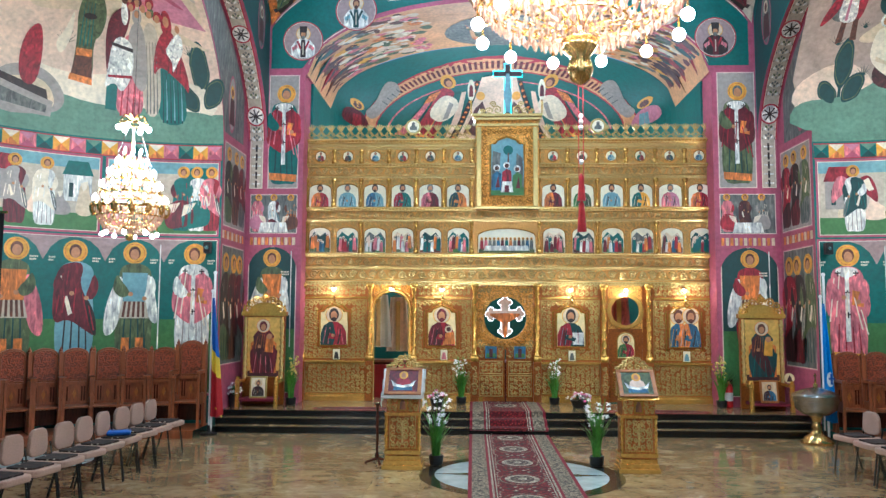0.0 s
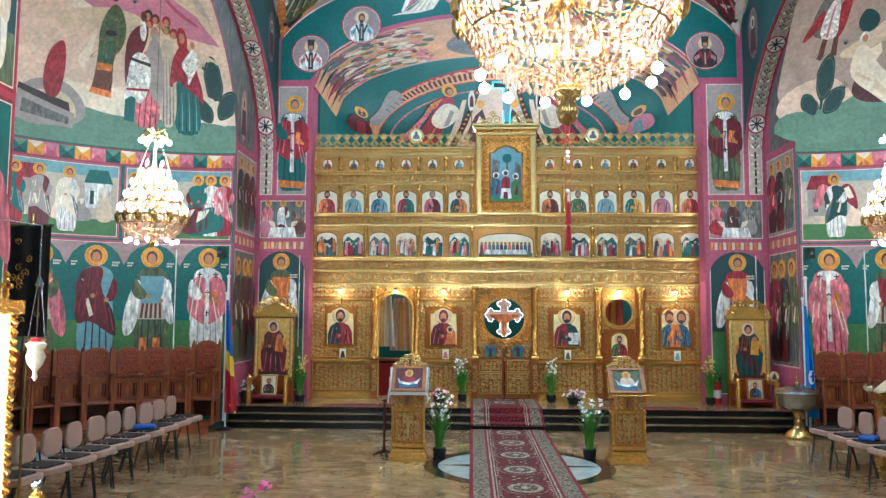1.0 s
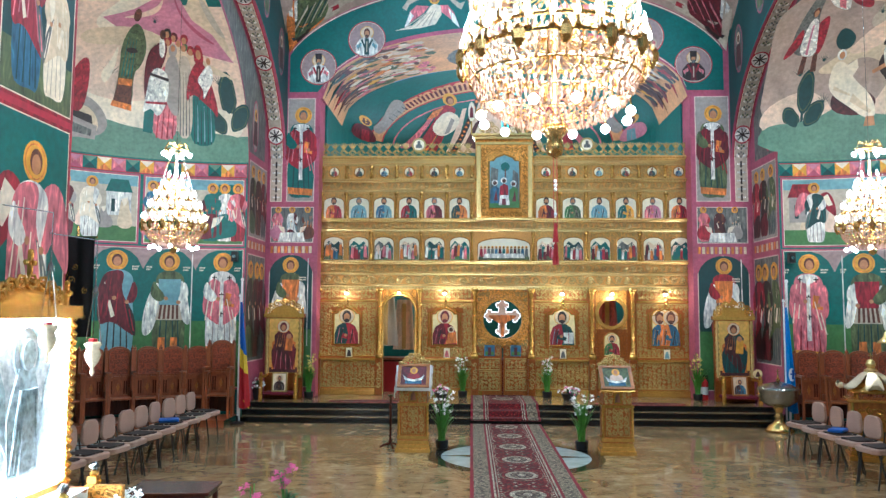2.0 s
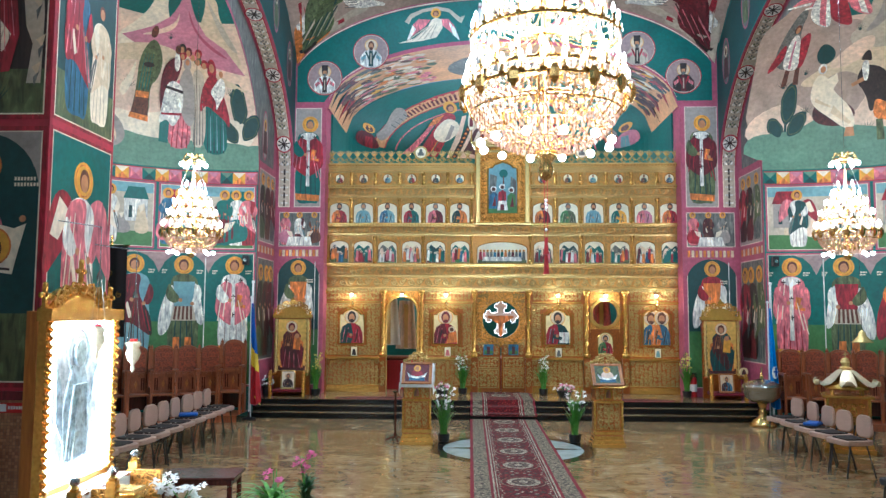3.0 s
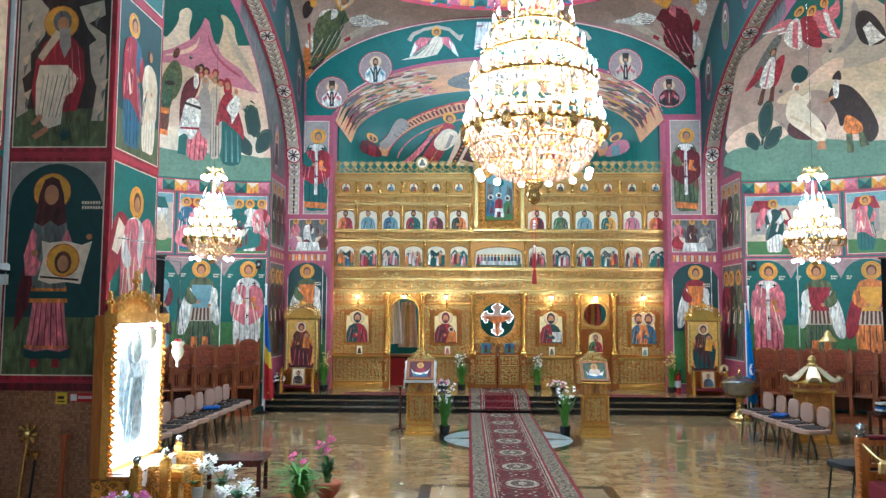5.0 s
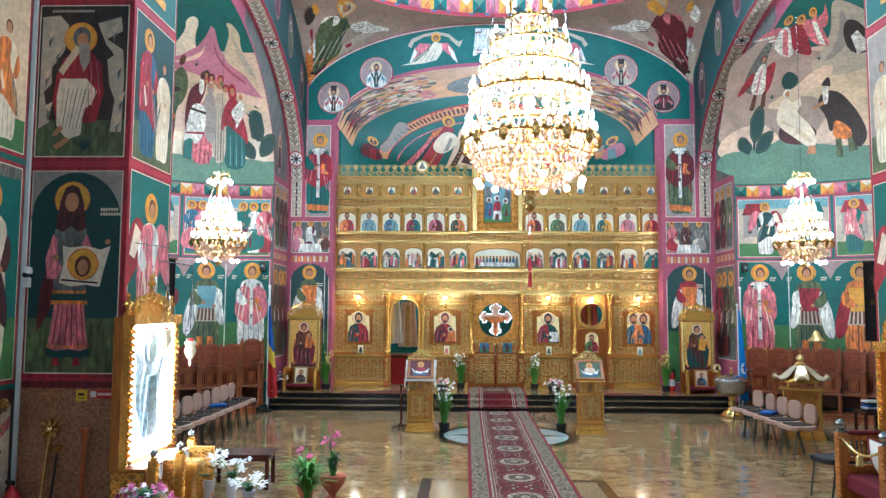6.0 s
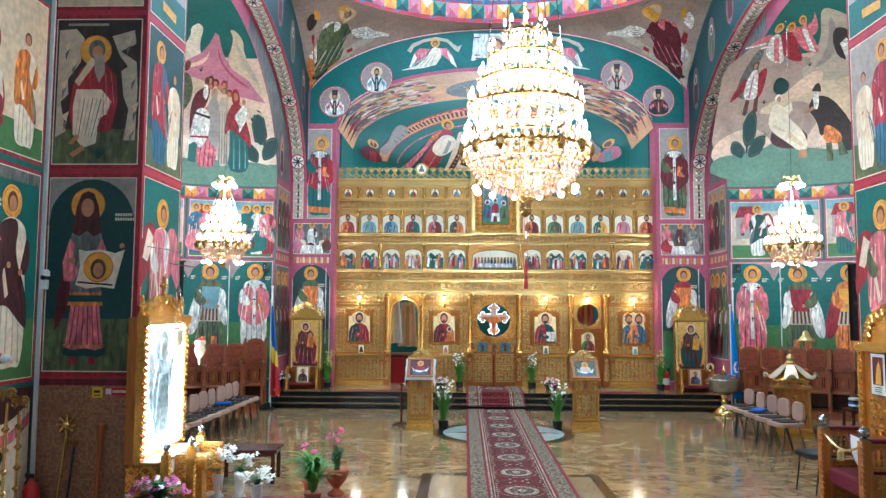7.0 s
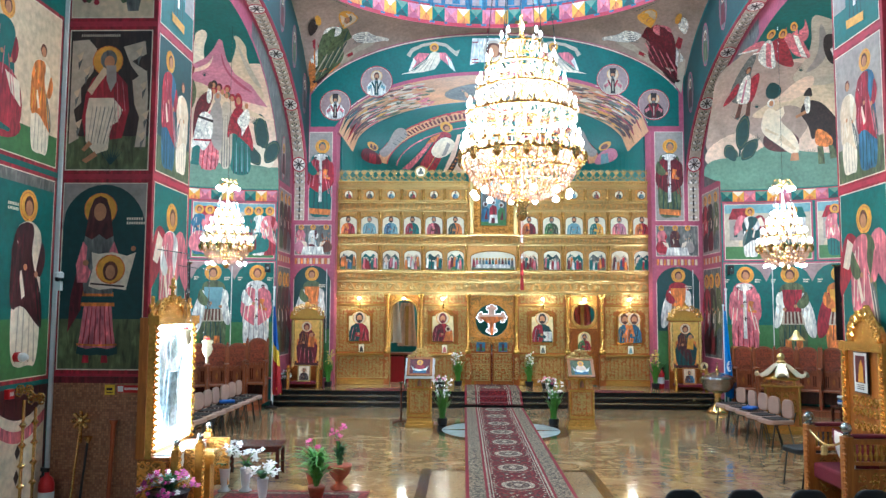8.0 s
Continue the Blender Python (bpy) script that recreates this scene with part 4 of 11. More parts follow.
# north conch: rocks, a crowd with a mother in crimson, a tomb
blobs(cl, SL, "painted_hills", 2, [
    ([(-0.05, 7.0), (-0.3, 7.75), (-0.5, 8.15), (-0.35, 8.4), (-0.62, 8.66), (-0.98, 8.66), (-0.8, 8.5), (-1.0, 8.15), (-1.35, 7.7), (-0.8, 7.2)], "hill"),
    ([(-0.1, 7.35), (-0.4, 7.9), (-0.66, 8.3), (-0.8, 8.5), (-0.7, 8.1), (-0.45, 7.6)], "sand"),
    ([(-3.6, 7.4), (-2.9, 8.0), (-2.75, 8.4), (-3.0, 8.6), (-2.7, 8.74), (-2.3, 8.62), (-2.3, 8.3), (-2.05, 7.9), (-1.6, 7.4), (-2.6, 7.2)], "cream"),
    ([(-0.1, 7.0), (-0.5, 7.5), (-1.0, 7.75), (-1.3, 8.1), (-1.5, 8.5), (-1.7, 8.56), (-1.86, 8.3), (-2.1, 8.05), (-2.6, 7.8), (-3.3, 7.55), (-2.4, 7.3), (-1.6, 7.45), (-0.9, 7.15)], "lilac"),
    ([(-0.4, 7.3), (-0.95, 7.6), (-1.3, 7.85), (-1.55, 8.3), (-1.45, 7.95), (-1.1, 7.6), (-0.7, 7.38)], "pink"),
    ([(-1.8, 8.2), (-1.9, 7.95), (-2.4, 7.75), (-2.9, 7.6), (-2.3, 7.68), (-1.85, 7.85)], "beige"),
    ([(-3.6, 7.3), (-2.4, 7.55), (-1.4, 7.3), (-0.2, 6.75), (-0.1, 6.65), (-1.2, 6.95), (-2.4, 7.2), (-3.6, 7.0)], "hill"),
    ([(-3.6, 6.3), (-2.6, 6.1), (-1.6, 6.3), (-0.1, 6.1), (-0.1, 5.5), (-1.5, 5.5), (-3.6, 5.6)], "cream"),
    ([(-3.6, 5.7), (-2.9, 5.82), (-2.2, 5.66), (-1.0, 5.7), (-0.05, 5.62), (-0.05, 5.2), (-3.6, 5.2)], "meadow"),
])
f = Fresco(SL, True)
f.k = 14
for u, v, key in ((-1.1, 7.2, "crimson"), (-1.26, 7.26, "moss"), (-1.38, 7.34, "rose"), (-1.24, 7.4, "crimson"), (-1.5, 7.42, "wine"), (-1.64, 7.34, "crimson"), (-1.66, 7.48, "dark")):
    f.disc(u, v, 0.1, key, 12, 0.09)
    f.disc(u - 0.01, v - 0.03, 0.06, "skin", 10, 0.065)
f.poly([(-1.12, 5.55), (-1.4, 5.55), (-1.46, 6.4), (-1.4, 7.1), (-1.12, 7.1), (-1.1, 6.4)], "sand")
folds(f, -1.38, 5.6, 0.24, 1.2, 4, "ash")
f.poly([(-1.4, 5.5), (-1.9, 5.5), (-1.86, 6.2), (-1.8, 6.9), (-1.4, 6.9), (-1.44, 6.2)], "rose")
folds(f, -1.85, 5.52, 0.4, 1.0, 4, "crimson", 0.05)
f.poly([(-1.88, 5.6), (-2.06, 5.62), (-2.05, 6.4), (-1.85, 6.4)], "teal")
f.poly([(-1.36, 5.9), (-1.62, 6.1), (-1.72, 6.8), (-1.6, 7.1), (-1.42, 7.1), (-1.34, 6.6)], "grey")
f.poly([(-1.62, 7.3), (-1.84, 7.32), (-2.1, 7.1), (-2.12, 6.6), (-2.02, 6.0), (-1.92, 6.6), (-1.72, 6.9)], "wine")
f.poly([(-1.62, 6.8), (-1.98, 6.86), (-2.06, 6.2), (-2.1, 5.95), (-1.92, 6.1), (-1.8, 5.9), (-1.66, 6.1), (-1.58, 6.4)], "white")
f.poly([(-1.6, 6.66), (-2.0, 6.74), (-2.0, 6.69), (-1.6, 6.6)], "dark")
f.poly([(-1.62, 6.22), (-2.04, 6.2), (-2.04, 6.16), (-1.62, 6.17)], "crimson")
f.disc(-1.52, 7.18, 0.1, "grey", 12, 0.12)
f.disc(-1.52, 7.22, 0.055, "skin", 10, 0.06)
f.poly([(-1.76, 7.46), (-1.84, 7.4), (-1.84, 7.1), (-1.74, 7.0), (-1.68, 7.2)], "white")
f.disc(-1.77, 7.45, 0.075, "brown", 12, 0.09)
f.done("painted_shape", cl)
f = Fresco(SL, True)
f.k = 22
f.poly([(-0.66, 5.42), (-1.14, 5.42), (-1.16, 6.0), (-1.1, 6.5), (-0.72, 6.5), (-0.66, 5.9)], "teal")
folds(f, -1.1, 5.45, 0.4, 0.9, 6, "deep")
folds(f, -1.07, 5.5, 0.4, 0.7, 3, "sky")
f.poly([(-0.6, 5.95), (-0.58, 6.2), (-0.72, 6.75), (-0.82, 7.0), (-1.0, 7.02), (-1.2, 6.7), (-1.24, 6.2), (-1.1, 6.45), (-0.8, 6.2), (-0.68, 6.1)], "crimson")
folds(f, -1.0, 6.3, 0.3, 0.5, 4, "wine", 0.08)
f.poly([(-0.8, 7.0), (-0.82, 7.26), (-0.92, 7.34), (-1.02, 7.26), (-1.04, 7.0), (-0.92, 6.92)], "crimson")
f.disc(-0.92, 7.14, 0.065, "skin", 12, 0.09)
f.poly([(-0.62, 6.9), (-0.72, 6.98), (-0.9, 6.8), (-1.0, 6.66), (-0.86, 6.5), (-0.88, 6.28), (-0.76, 6.5), (-0.64, 6.66)], "white")
f.disc(-0.7, 7.03, 0.055, "skin", 10, 0.065)
f.done("painted_shape", cl)
f = Fresco(SL, True)
f.k = 16
f.poly([(-2.28, 6.02), (-2.66, 6.06), (-2.62, 6.7), (-2.7, 7.2), (-2.5, 7.6), (-2.25, 7.5), (-2.1, 7.15), (-2.2, 6.8), (-2.34, 6.7)], "moss")
f.poly([(-2.3, 6.0), (-2.68, 6.04), (-2.62, 6.46), (-2.34, 6.46)], "brown")
f.poly([(-2.34, 6.44), (-2.62, 6.44), (-2.62, 6.56), (-2.34, 6.56)], "orange")
f.poly([(-2.3, 5.98), (-2.7, 6.04), (-2.68, 6.14), (-2.31, 6.1)], "orange")
folds(f, -2.6, 6.6, 0.26, 0.7, 4, "teal")
f.disc(-2.44, 7.08, 0.13, "dark", 12, 0.05)
f.disc(-2.46, 7.72, 0.1, "brown", 12, 0.12)
f.poly([(-2.9, 6.4), (-3.0, 6.6), (-2.86, 6.8), (-2.74, 7.2), (-2.72, 6.8), (-2.8, 6.5)], "cream")
f.done("painted_shape", cl)
blobs(cl, SL, "painted_tomb", 20, [
    ([(-2.7, 5.6), (-2.76, 5.85), (-3.0, 6.1), (-3.4, 6.2), (-3.9, 6.0), (-3.9, 5.3), (-2.9, 5.4)], "grey"),
    ([(-2.86, 5.6), (-2.96, 5.86), (-3.2, 6.0), (-3.8, 5.9), (-3.8, 5.4), (-2.96, 5.45)], "hill"),
    ([(-2.95, 5.5), (-3.02, 5.8), (-3.9, 6.0), (-3.9, 5.4)], "dark"),
    ([(-2.92, 5.36), (-2.9, 5.62), (-3.9, 5.9), (-3.9, 5.4)], "grey"),
    ([(-3.0, 5.42), (-2.99, 5.54), (-3.8, 5.76), (-3.8, 5.52)], "ash"),
    ([(-3.2, 5.8), (-3.5, 5.9), (-3.55, 6.6), (-3.3, 6.9), (-3.15, 6.4)], "crimson"),
])
cactus(cl, SL, -0.38, 5.48, 1.36)
weeds(cl, SL, [(-0.52, 6.6, 0.2), (-0.25, 5.5, 0.16), (-0.55, 5.45, 0.16), (-1.3, 5.42, 0.2), (-2.2, 5.66, 0.2), (-2.66, 5.6, 0.24), (-2.8, 6.6, 0.25), (-1.0, 5.3, 0.2), (-2.0, 7.62, 0.15)])

# south conch: three winged shapes on a hill, a seated elder and one in a dark cloak
blobs(cr, SR, "painted_hills", 2, [
    ([(-0.4, 5.6), (-0.5, 7.0), (-0.9, 7.7), (-0.4, 8.1), (-0.3, 8.36), (0.4, 8.4), (0.5, 8.2), (1.2, 7.95), (2.2, 7.9), (2.4, 7.0), (1.4, 5.7)], "earth"),
    ([(-0.2, 7.2), (-0.1, 7.9), (0.05, 8.2), (0.3, 8.15), (0.25, 7.8), (0.5, 7.4), (0.2, 7.0)], "ash"),
    ([(-0.4, 6.1), (0.4, 6.5), (1.0, 6.2), (1.0, 5.6), (-0.4, 5.6)], "beige"),
    ([(0.5, 6.75), (1.1, 7.1), (1.9, 7.5), (2.6, 7.4), (3.4, 7.3), (3.6, 6.4), (2.4, 6.2), (1.9, 6.9), (1.4, 7.0), (1.0, 6.7)], "hill"),
    ([(1.5, 7.5), (2.0, 7.9), (2.4, 8.3), (2.6, 8.7), (2.9, 8.96), (3.5, 9.0), (4.2, 8.6), (4.2, 7.6), (3.2, 7.4), (2.4, 7.3)], "sand"),
    ([(1.1, 7.05), (1.7, 7.5), (2.3, 7.62), (2.2, 7.3), (1.6, 7.05)], "beige"),
    ([(1.9, 7.6), (2.5, 8.0), (2.9, 8.6), (3.3, 8.8), (3.0, 8.2), (2.6, 7.8)], "grey"),
    ([(2.8, 7.7), (2.75, 8.2), (3.1, 8.5), (3.6, 8.4), (3.6, 7.7)], "dark"),
    ([(3.0, 7.7), (3.0, 8.1), (3.3, 8.2), (3.5, 7.8)], "white"),
    ([(-0.4, 5.8), (0.6, 5.86), (1.2, 6.2), (1.6, 5.95), (2.6, 5.8), (4.0, 5.7), (4.0, 5.2), (-0.4, 5.2)], "meadow"),
])
for u, v, s, rb, ck in ((0.5, 8.1, 1, "white", "rose"), (1.12, 8.1, 1, "crimson", "crimson"), (1.7, 8.25, 1, "rose", "white")):
    blobs(cr, SR, "painted_shape", 12, [
        ([(u - 0.1, v + 0.42), (u - 0.6, v + 0.36), (u - 1.05, v + 0.08), (u - 0.5, v + 0.22), (u - 0.15, v + 0.2)], "rose"),
        ([(u - 0.3, v + 0.22), (u - 1.05, v + 0.1), (u - 1.05, v + 0.07), (u - 0.3, v + 0.17)], "white"),
        ([(u + 0.15, v + 0.4), (u + 0.6, v + 0.5), (u + 0.8, v + 0.8), (u + 0.75, v + 0.3), (u + 0.4, v + 0.1)], "crimson" if rb == "white" else "rose"),
        ([(u - 0.2, v + 0.4), (u + 0.2, v + 0.42), (u + 0.5, v), (u + 0.6, v - 0.3), (u + 0.1, v - 0.2), (u - 0.2, v)], rb),
        ([(u - 0.05, v + 0.36), (u + 0.2, v + 0.3), (u + 0.45, v - 0.25), (u + 0.25, v - 0.2)], ck),
        ([(u + 0.22 * math.cos(i * 0.45), v + 0.56 + 0.12 * math.sin(i * 0.45)) for i in range(14)], "gold"),
        ([(u + 0.13 * math.cos(i * 0.45), v + 0.55 + 0.08 * math.sin(i * 0.45)) for i in range(14)], "brown"),
        ([(u + 0.09 * math.cos(i * 0.45), v + 0.53 + 0.06 * math.sin(i * 0.45)) for i in range(14)], "skin")])
blobs(cr, SR, "painted_shape", 14, [
    ([(0.0, 7.6), (-0.2, 7.2), (-0.25, 6.95), (-0.05, 7.1), (0.1, 7.3)], "crimson"),
    ([(0.3, 7.62), (0.62, 7.82), (0.62, 7.2), (0.45, 7.0), (0.34, 7.3)], "crimson"),
    ([(0.42, 7.1), (0.52, 7.1), (0.56, 6.78), (0.44, 6.78)], "brown"), ([(0.2, 7.1), (0.3, 7.1), (0.3, 6.76), (0.18, 6.72)], "brown"),
    ([(0.1, 7.05), (0.5, 7.05), (0.42, 7.4), (0.32, 7.7), (0.12, 7.72), (0.06, 7.4)], "white"),
    ([(0.24, 7.08), (0.3, 7.08), (0.24, 7.6), (0.2, 7.6)], "lilac"),
    ([(0.16 + 0.09 * math.cos(i * 0.45), 7.82 + 0.08 * math.sin(i * 0.45)) for i in range(14)], "brown"),
    ([(0.17 + 0.06 * math.cos(i * 0.45), 7.8 + 0.06 * math.sin(i * 0.45)) for i in range(14)], "skin")])
blobs(cr, SR, "painted_shape", 14, [
    ([(0.86, 7.3), (0.94, 7.5), (1.12, 7.52), (1.36, 7.36), (1.26, 7.16), (1.0, 7.12)], "deep"),
    ([(0.95, 6.0), (1.6, 5.9), (1.85, 6.2), (1.4, 6.5), (0.95, 6.4)], "maroon"),
    ([(0.9, 6.8), (1.0, 6.95), (1.2, 6.9), (1.36, 6.6), (1.7, 6.3), (1.8, 5.9), (1.6, 5.85), (1.3, 6.1), (1.0, 6.3), (0.86, 6.5)], "cream"),
    ([(1.2, 6.85), (1.4, 6.95), (1.44, 6.8), (1.3, 6.6)], "cream"),
    ([(1.3, 6.2), (1.66, 5.95), (1.7, 6.0), (1.36, 6.34)], "hill"), ([(0.98, 6.42), (1.3, 6.3), (1.3, 6.34), (0.98, 6.5)], "hill"),
    ([(1.56, 5.72), (1.76, 5.72), (1.74, 5.9), (1.6, 5.9)], "skin"),
    ([(1.07 + 0.1 * math.cos(i * 0.45), 7.05 + 0.1 * math.sin(i * 0.45)) for i in range(14)], "white"),
    ([(1.08 + 0.06 * math.cos(i * 0.45), 7.04 + 0.065 * math.sin(i * 0.45)) for i in range(14)], "skin")])
blobs(cr, SR, "painted_shape", 14, [
    ([(1.8, 6.75), (1.9, 7.0), (2.1, 7.05), (2.4, 6.95), (2.7, 6.5), (2.85, 6.0), (2.6, 5.7), (2.4, 6.1), (2.2, 6.3), (2.05, 6.1), (2.0, 6.5)], "dark"),
    ([(2.1, 6.0), (2.14, 6.35), (2.24, 6.4), (2.5, 6.2), (2.5, 5.95)], "orange"),
    ([(2.16, 5.6), (2.3, 5.6), (2.28, 6.0), (2.16, 6.0)], "moss"), ([(2.42, 5.7), (2.6, 5.72), (2.5, 6.0), (2.4, 6.0)], "moss"),
    ([(1.7, 6.72), (1.98, 6.84), (1.98, 6.76), (1.72, 6.66)], "skin"),
    ([(1.94, 7.12), (2.1, 7.14), (2.06, 6.8), (1.98, 6.72), (1.93, 6.9)], "white"),
    ([(1.9, 7.14), (2.0, 7.28), (2.14, 7.34), (2.16, 7.1), (2.04, 7.14)], "dark")])
cactus(cr, SR, 0.42, 5.56, 1.25)
weeds(cr, SR, [(0.25, 6.7, 0.22), (0.3, 5.5, 0.18), (0.8, 6.2, 0.2), (0.65, 5.6, 0.18), (1.4, 5.5, 0.25), (2.0, 5.8, 0.2), (2.06, 5.6, 0.25), (1.9, 7.7, 0.18), (0.7, 6.95, 0.15), (0.2, 7.2, 0.16)])


# east wall: arch face, corner panels; side arches; vaults
def face_fill(parent, S, lo, hi, u0, u1, key, n=40, k=0, name="fresco", label=""):
    f = Fresco(S)
    for i in range(n):
        a, b = u0 + (u1 - u0) * i / n, u0 + (u1 - u0) * (i + 1) / n
        f.k = k
        if hi(a) - lo(a) > 0.02 or hi(b) - lo(b) > 0.02:
            f.poly([(a, lo(a)), (b, lo(b)), (b, max(hi(b), lo(b) + 0.001)), (a, max(hi(a), lo(a) + 0.001))], key)
    return f.done(name, parent, label)


arch_f = face_fill(wall_e, S_EAST, lambda x: E_IN(x) + 0.09 if -3.88 < x < 4.04 else 6.98, lambda x: E_OUT(x) - 0.05, -4.66, 4.86, "teal", 60, label="teal arch face with round busts and winged shapes")
face_fill(arch_f, S_EAST, lambda x: E_IN(x) + 0.05, lambda x: E_IN(x) + 0.07, -3.9, 4.06, "cream", 60, 3, "painted_line")
face_fill(arch_f, S_EAST, lambda x: E_OUT(x) - 0.04, lambda x: E_OUT(x) - 0.015, -4.6, 4.8, "cream", 60, 3, "painted_line")
for x, z, r, rb, ck in ((-2.95, 8.17, 0.42, "white", "deep"), (-4.02, 7.55, 0.41, "white", "dark"), (3.18, 8.2, 0.42, "sand", "dark"), (4.22, 7.55, 0.41, "dark", "wine")):
    medallion(arch_f, S_EAST, x, z, r, "mauve", rb, ck, r < 0.415 or x > 3)
for x, fl in ((-1.55, 1), (1.75, -1)):
    f = Fresco(S_EAST)
    f.k = 4
    P = lambda pts: [(x + fl * a, 8.72 + b) for a, b in pts]
    f.poly(P([(-0.62, 0.16), (-0.5, 0.34), (-0.2, 0.46), (0.12, 0.52), (0.42, 0.46), (0.66, 0.26), (0.78, 0.3), (0.7, 0.12), (0.62, 0.16), (0.4, 0.38), (0.1, 0.44), (-0.2, 0.38), (-0.46, 0.24), (-0.52, 0.1)]), "sand")
    f.poly(P([(-0.02, 0.2), (-0.3, 0.22), (-0.44, 0.08), (-0.56, -0.26), (-0.36, -0.12), (-0.14, 0.04)]), "rose")
    f.poly(P([(-0.44, 0.08), (-0.56, -0.26), (-0.52, -0.28), (-0.36, -0.02)]), "white")
    f.poly(P([(0.18, 0.22), (0.4, 0.22), (0.54, 0.04), (0.66, -0.28), (0.46, -0.1), (0.26, 0.06)]), "rose")
    f.poly(P([(0.4, 0.16), (0.56, -0.02), (0.66, -0.3), (0.5, -0.16)]), "white")
    f.poly(P([(-0.78, -0.36), (-0.4, -0.24), (-0.14, -0.06), (0.0, 0.2), (0.1, 0.26), (0.24, 0.2), (0.26, 0.0), (0.12, -0.22), (-0.2, -0.3)]), "cream")
    for q in range(5):
        f.poly(P([(-0.6 + 0.14 * q, -0.31 + 0.02 * q), (-0.57 + 0.14 * q, -0.32 + 0.02 * q), (-0.1 + 0.06 * q, 0.02 + 0.02 * q), (-0.11 + 0.06 * q, 0.04 + 0.02 * q)]), "sand")
    f.disc(x + fl * 0.1, 8.72 + 0.36, 0.12, "gold")
    f.disc(x + fl * 0.1, 8.72 + 0.35, 0.07, "brown")
    f.disc(x + fl * 0.1, 8.72 + 0.34, 0.05, "skin")
    f.done("painted_shape", arch_f)
f = Fresco(S_EAST)
f.k = 4
f.poly([(-0.45, 9.32), (0.65, 9.32), (0.72, 8.6), (0.5, 8.68), (-0.3, 8.68), (-0.52, 8.6)], "white")
for a in (8.66, 8.74, 9.2):
    f.poly([(-0.46, a), (-0.3, a), (-0.3, a + 0.03), (-0.46, a + 0.03)], "crimson")
    f.poly([(0.52, a), (0.68, a), (0.68, a + 0.03), (0.52, a + 0.03)], "crimson")
f.disc(0.1, 9.0, 0.27, "sand", 20)
f.disc(0.1, 9.0, 0.2, "brown", 16)
f.disc(0.1, 8.98, 0.13, "skin", 14, 0.17)
f.done("painted_shape", arch_f)

for sg, xo, xi, xe in ((-1, LX, -4.75, -4.0), (1, RX, 5.02, 4.15)):
    w = wall_e
    lo, hi = sorted((xo - sg * 0.02, xe))
    # saint in an arched niche, bead row, three-shape panel
    p = panel(w, S_EAST, lo + 0.05, hi - 0.05, 0.5, 3.38, "deep", "lilac", "green", 1.75, 2, w=0.014, label="arched panel with a robed shape")
    f = Fresco(S_EAST)
    f.k = 4
    cxn, hw = (lo + hi) / 2, (hi - lo) / 2 - 0.05
    for e in (-1, 1):
        f.poly([(cxn + e * hw, 3.38), (cxn + e * hw, 2.86)] + [(cxn + e * hw * math.cos(math.pi / 2 * q / 8), 2.86 + 0.5 * math.sin(math.pi / 2 * q / 8)) for q in range(1, 9)] + [(cxn, 3.38)], "pink")
    f.done("painted_spandrel", p)
    robed(p, S_EAST, (lo + hi) / 2, 1.4, 1.92, "crimson" if sg > 0 else "moss", "white", "orange", True, 2, 1)
    script_bars(p, S_EAST, (lo + hi) / 2 + 0.18, 2.85, 0.03, (6, 6))
    f = Fresco(S_EAST)
    f.k = 3
    for i in range(12):
        a = lo + 0.08 + (hi - lo - 0.16) * i / 12
        f.poly([(a, 3.4), (a + 0.06, 3.4), (a + 0.06, 3.55), (a, 3.55)], "hill" if i % 2 else "orange")
        f.k -= 1
    f.done("painted_beads", w)
    p = panel(w, S_EAST, lo + 0.06, hi - 0.06, 3.62, 4.42, "ash", "lilac", None, 0, 2, w=0.012, label="panel with three robed shapes")
    for i, (rb, ck) in enumerate((("rose", "lilac"), ("wine", "white"), ("ash", "brown")) if sg < 0 else (("rose", "crimson"), ("brown", "maroon"), ("ash", "grey"))):
        robed(p, S_EAST, lo + 0.22 + 0.33 * i, 3.66, 0.76, rb, ck, "gold", True, 4 if i != 1 else 0, 1 if i < 2 else -1, k0=6)
    f = Fresco(S_EAST)
    f.k = 26
    f.poly([((lo + hi) / 2 - 0.3, 3.65), ((lo + hi) / 2 + 0.3, 3.65), ((lo + hi) / 2 + 0.25, 3.85), ((lo + hi) / 2 - 0.25, 3.85)], "white")
    f.done("painted_cloth", p)
    # bishop panel beside the arch
    a, b = sorted((xi + (0.06 if sg < 0 else -0.06), xe + sg * 0.06))
    p = panel(w, S_EAST, a, b, 4.52, 6.85, "grey", "lilac", None, 0, 2, w=0.015, label="tall panel with a robed shape in vestments")
    robed(p, S_EAST, (a + b) / 2, 4.6, 2.05, "teal" if sg < 0 else "moss", "crimson" if sg < 0 else "wine", "orange", True, 1, 1, "ash", k0=6)
    # ornamental strip, first upright on the wall, then along the soffit
    f = Fresco(S_EAST)
    a, b = sorted((xo - sg * 0.03, xi))
    f.rect(a, b, 4.5, 5.6, "pink")
    f.rect(a + 0.03, b - 0.03, 4.53, 5.6, "cream")
    f.rect(a + 0.045, b - 0.045, 4.545, 5.6, "sand")
    strip = f.done("painted_strip", w)
    CELL[S_SOFFIT] = (0.6, 0.06)
    m = Fresco(S_SOFFIT)
    for v0, v1 in [(0.08 * i, 0.08 * i + 0.08) for i in range(150)]:
        for k, (e, key) in enumerate(((0.0, "border"), (0.025, "cream"), (0.037, "sand"))):
            m.k = 2 + 2 * k
            m.poly([(a + e, v0), (b - e, v0), (b - e, v1), (a + e, v1)], key)
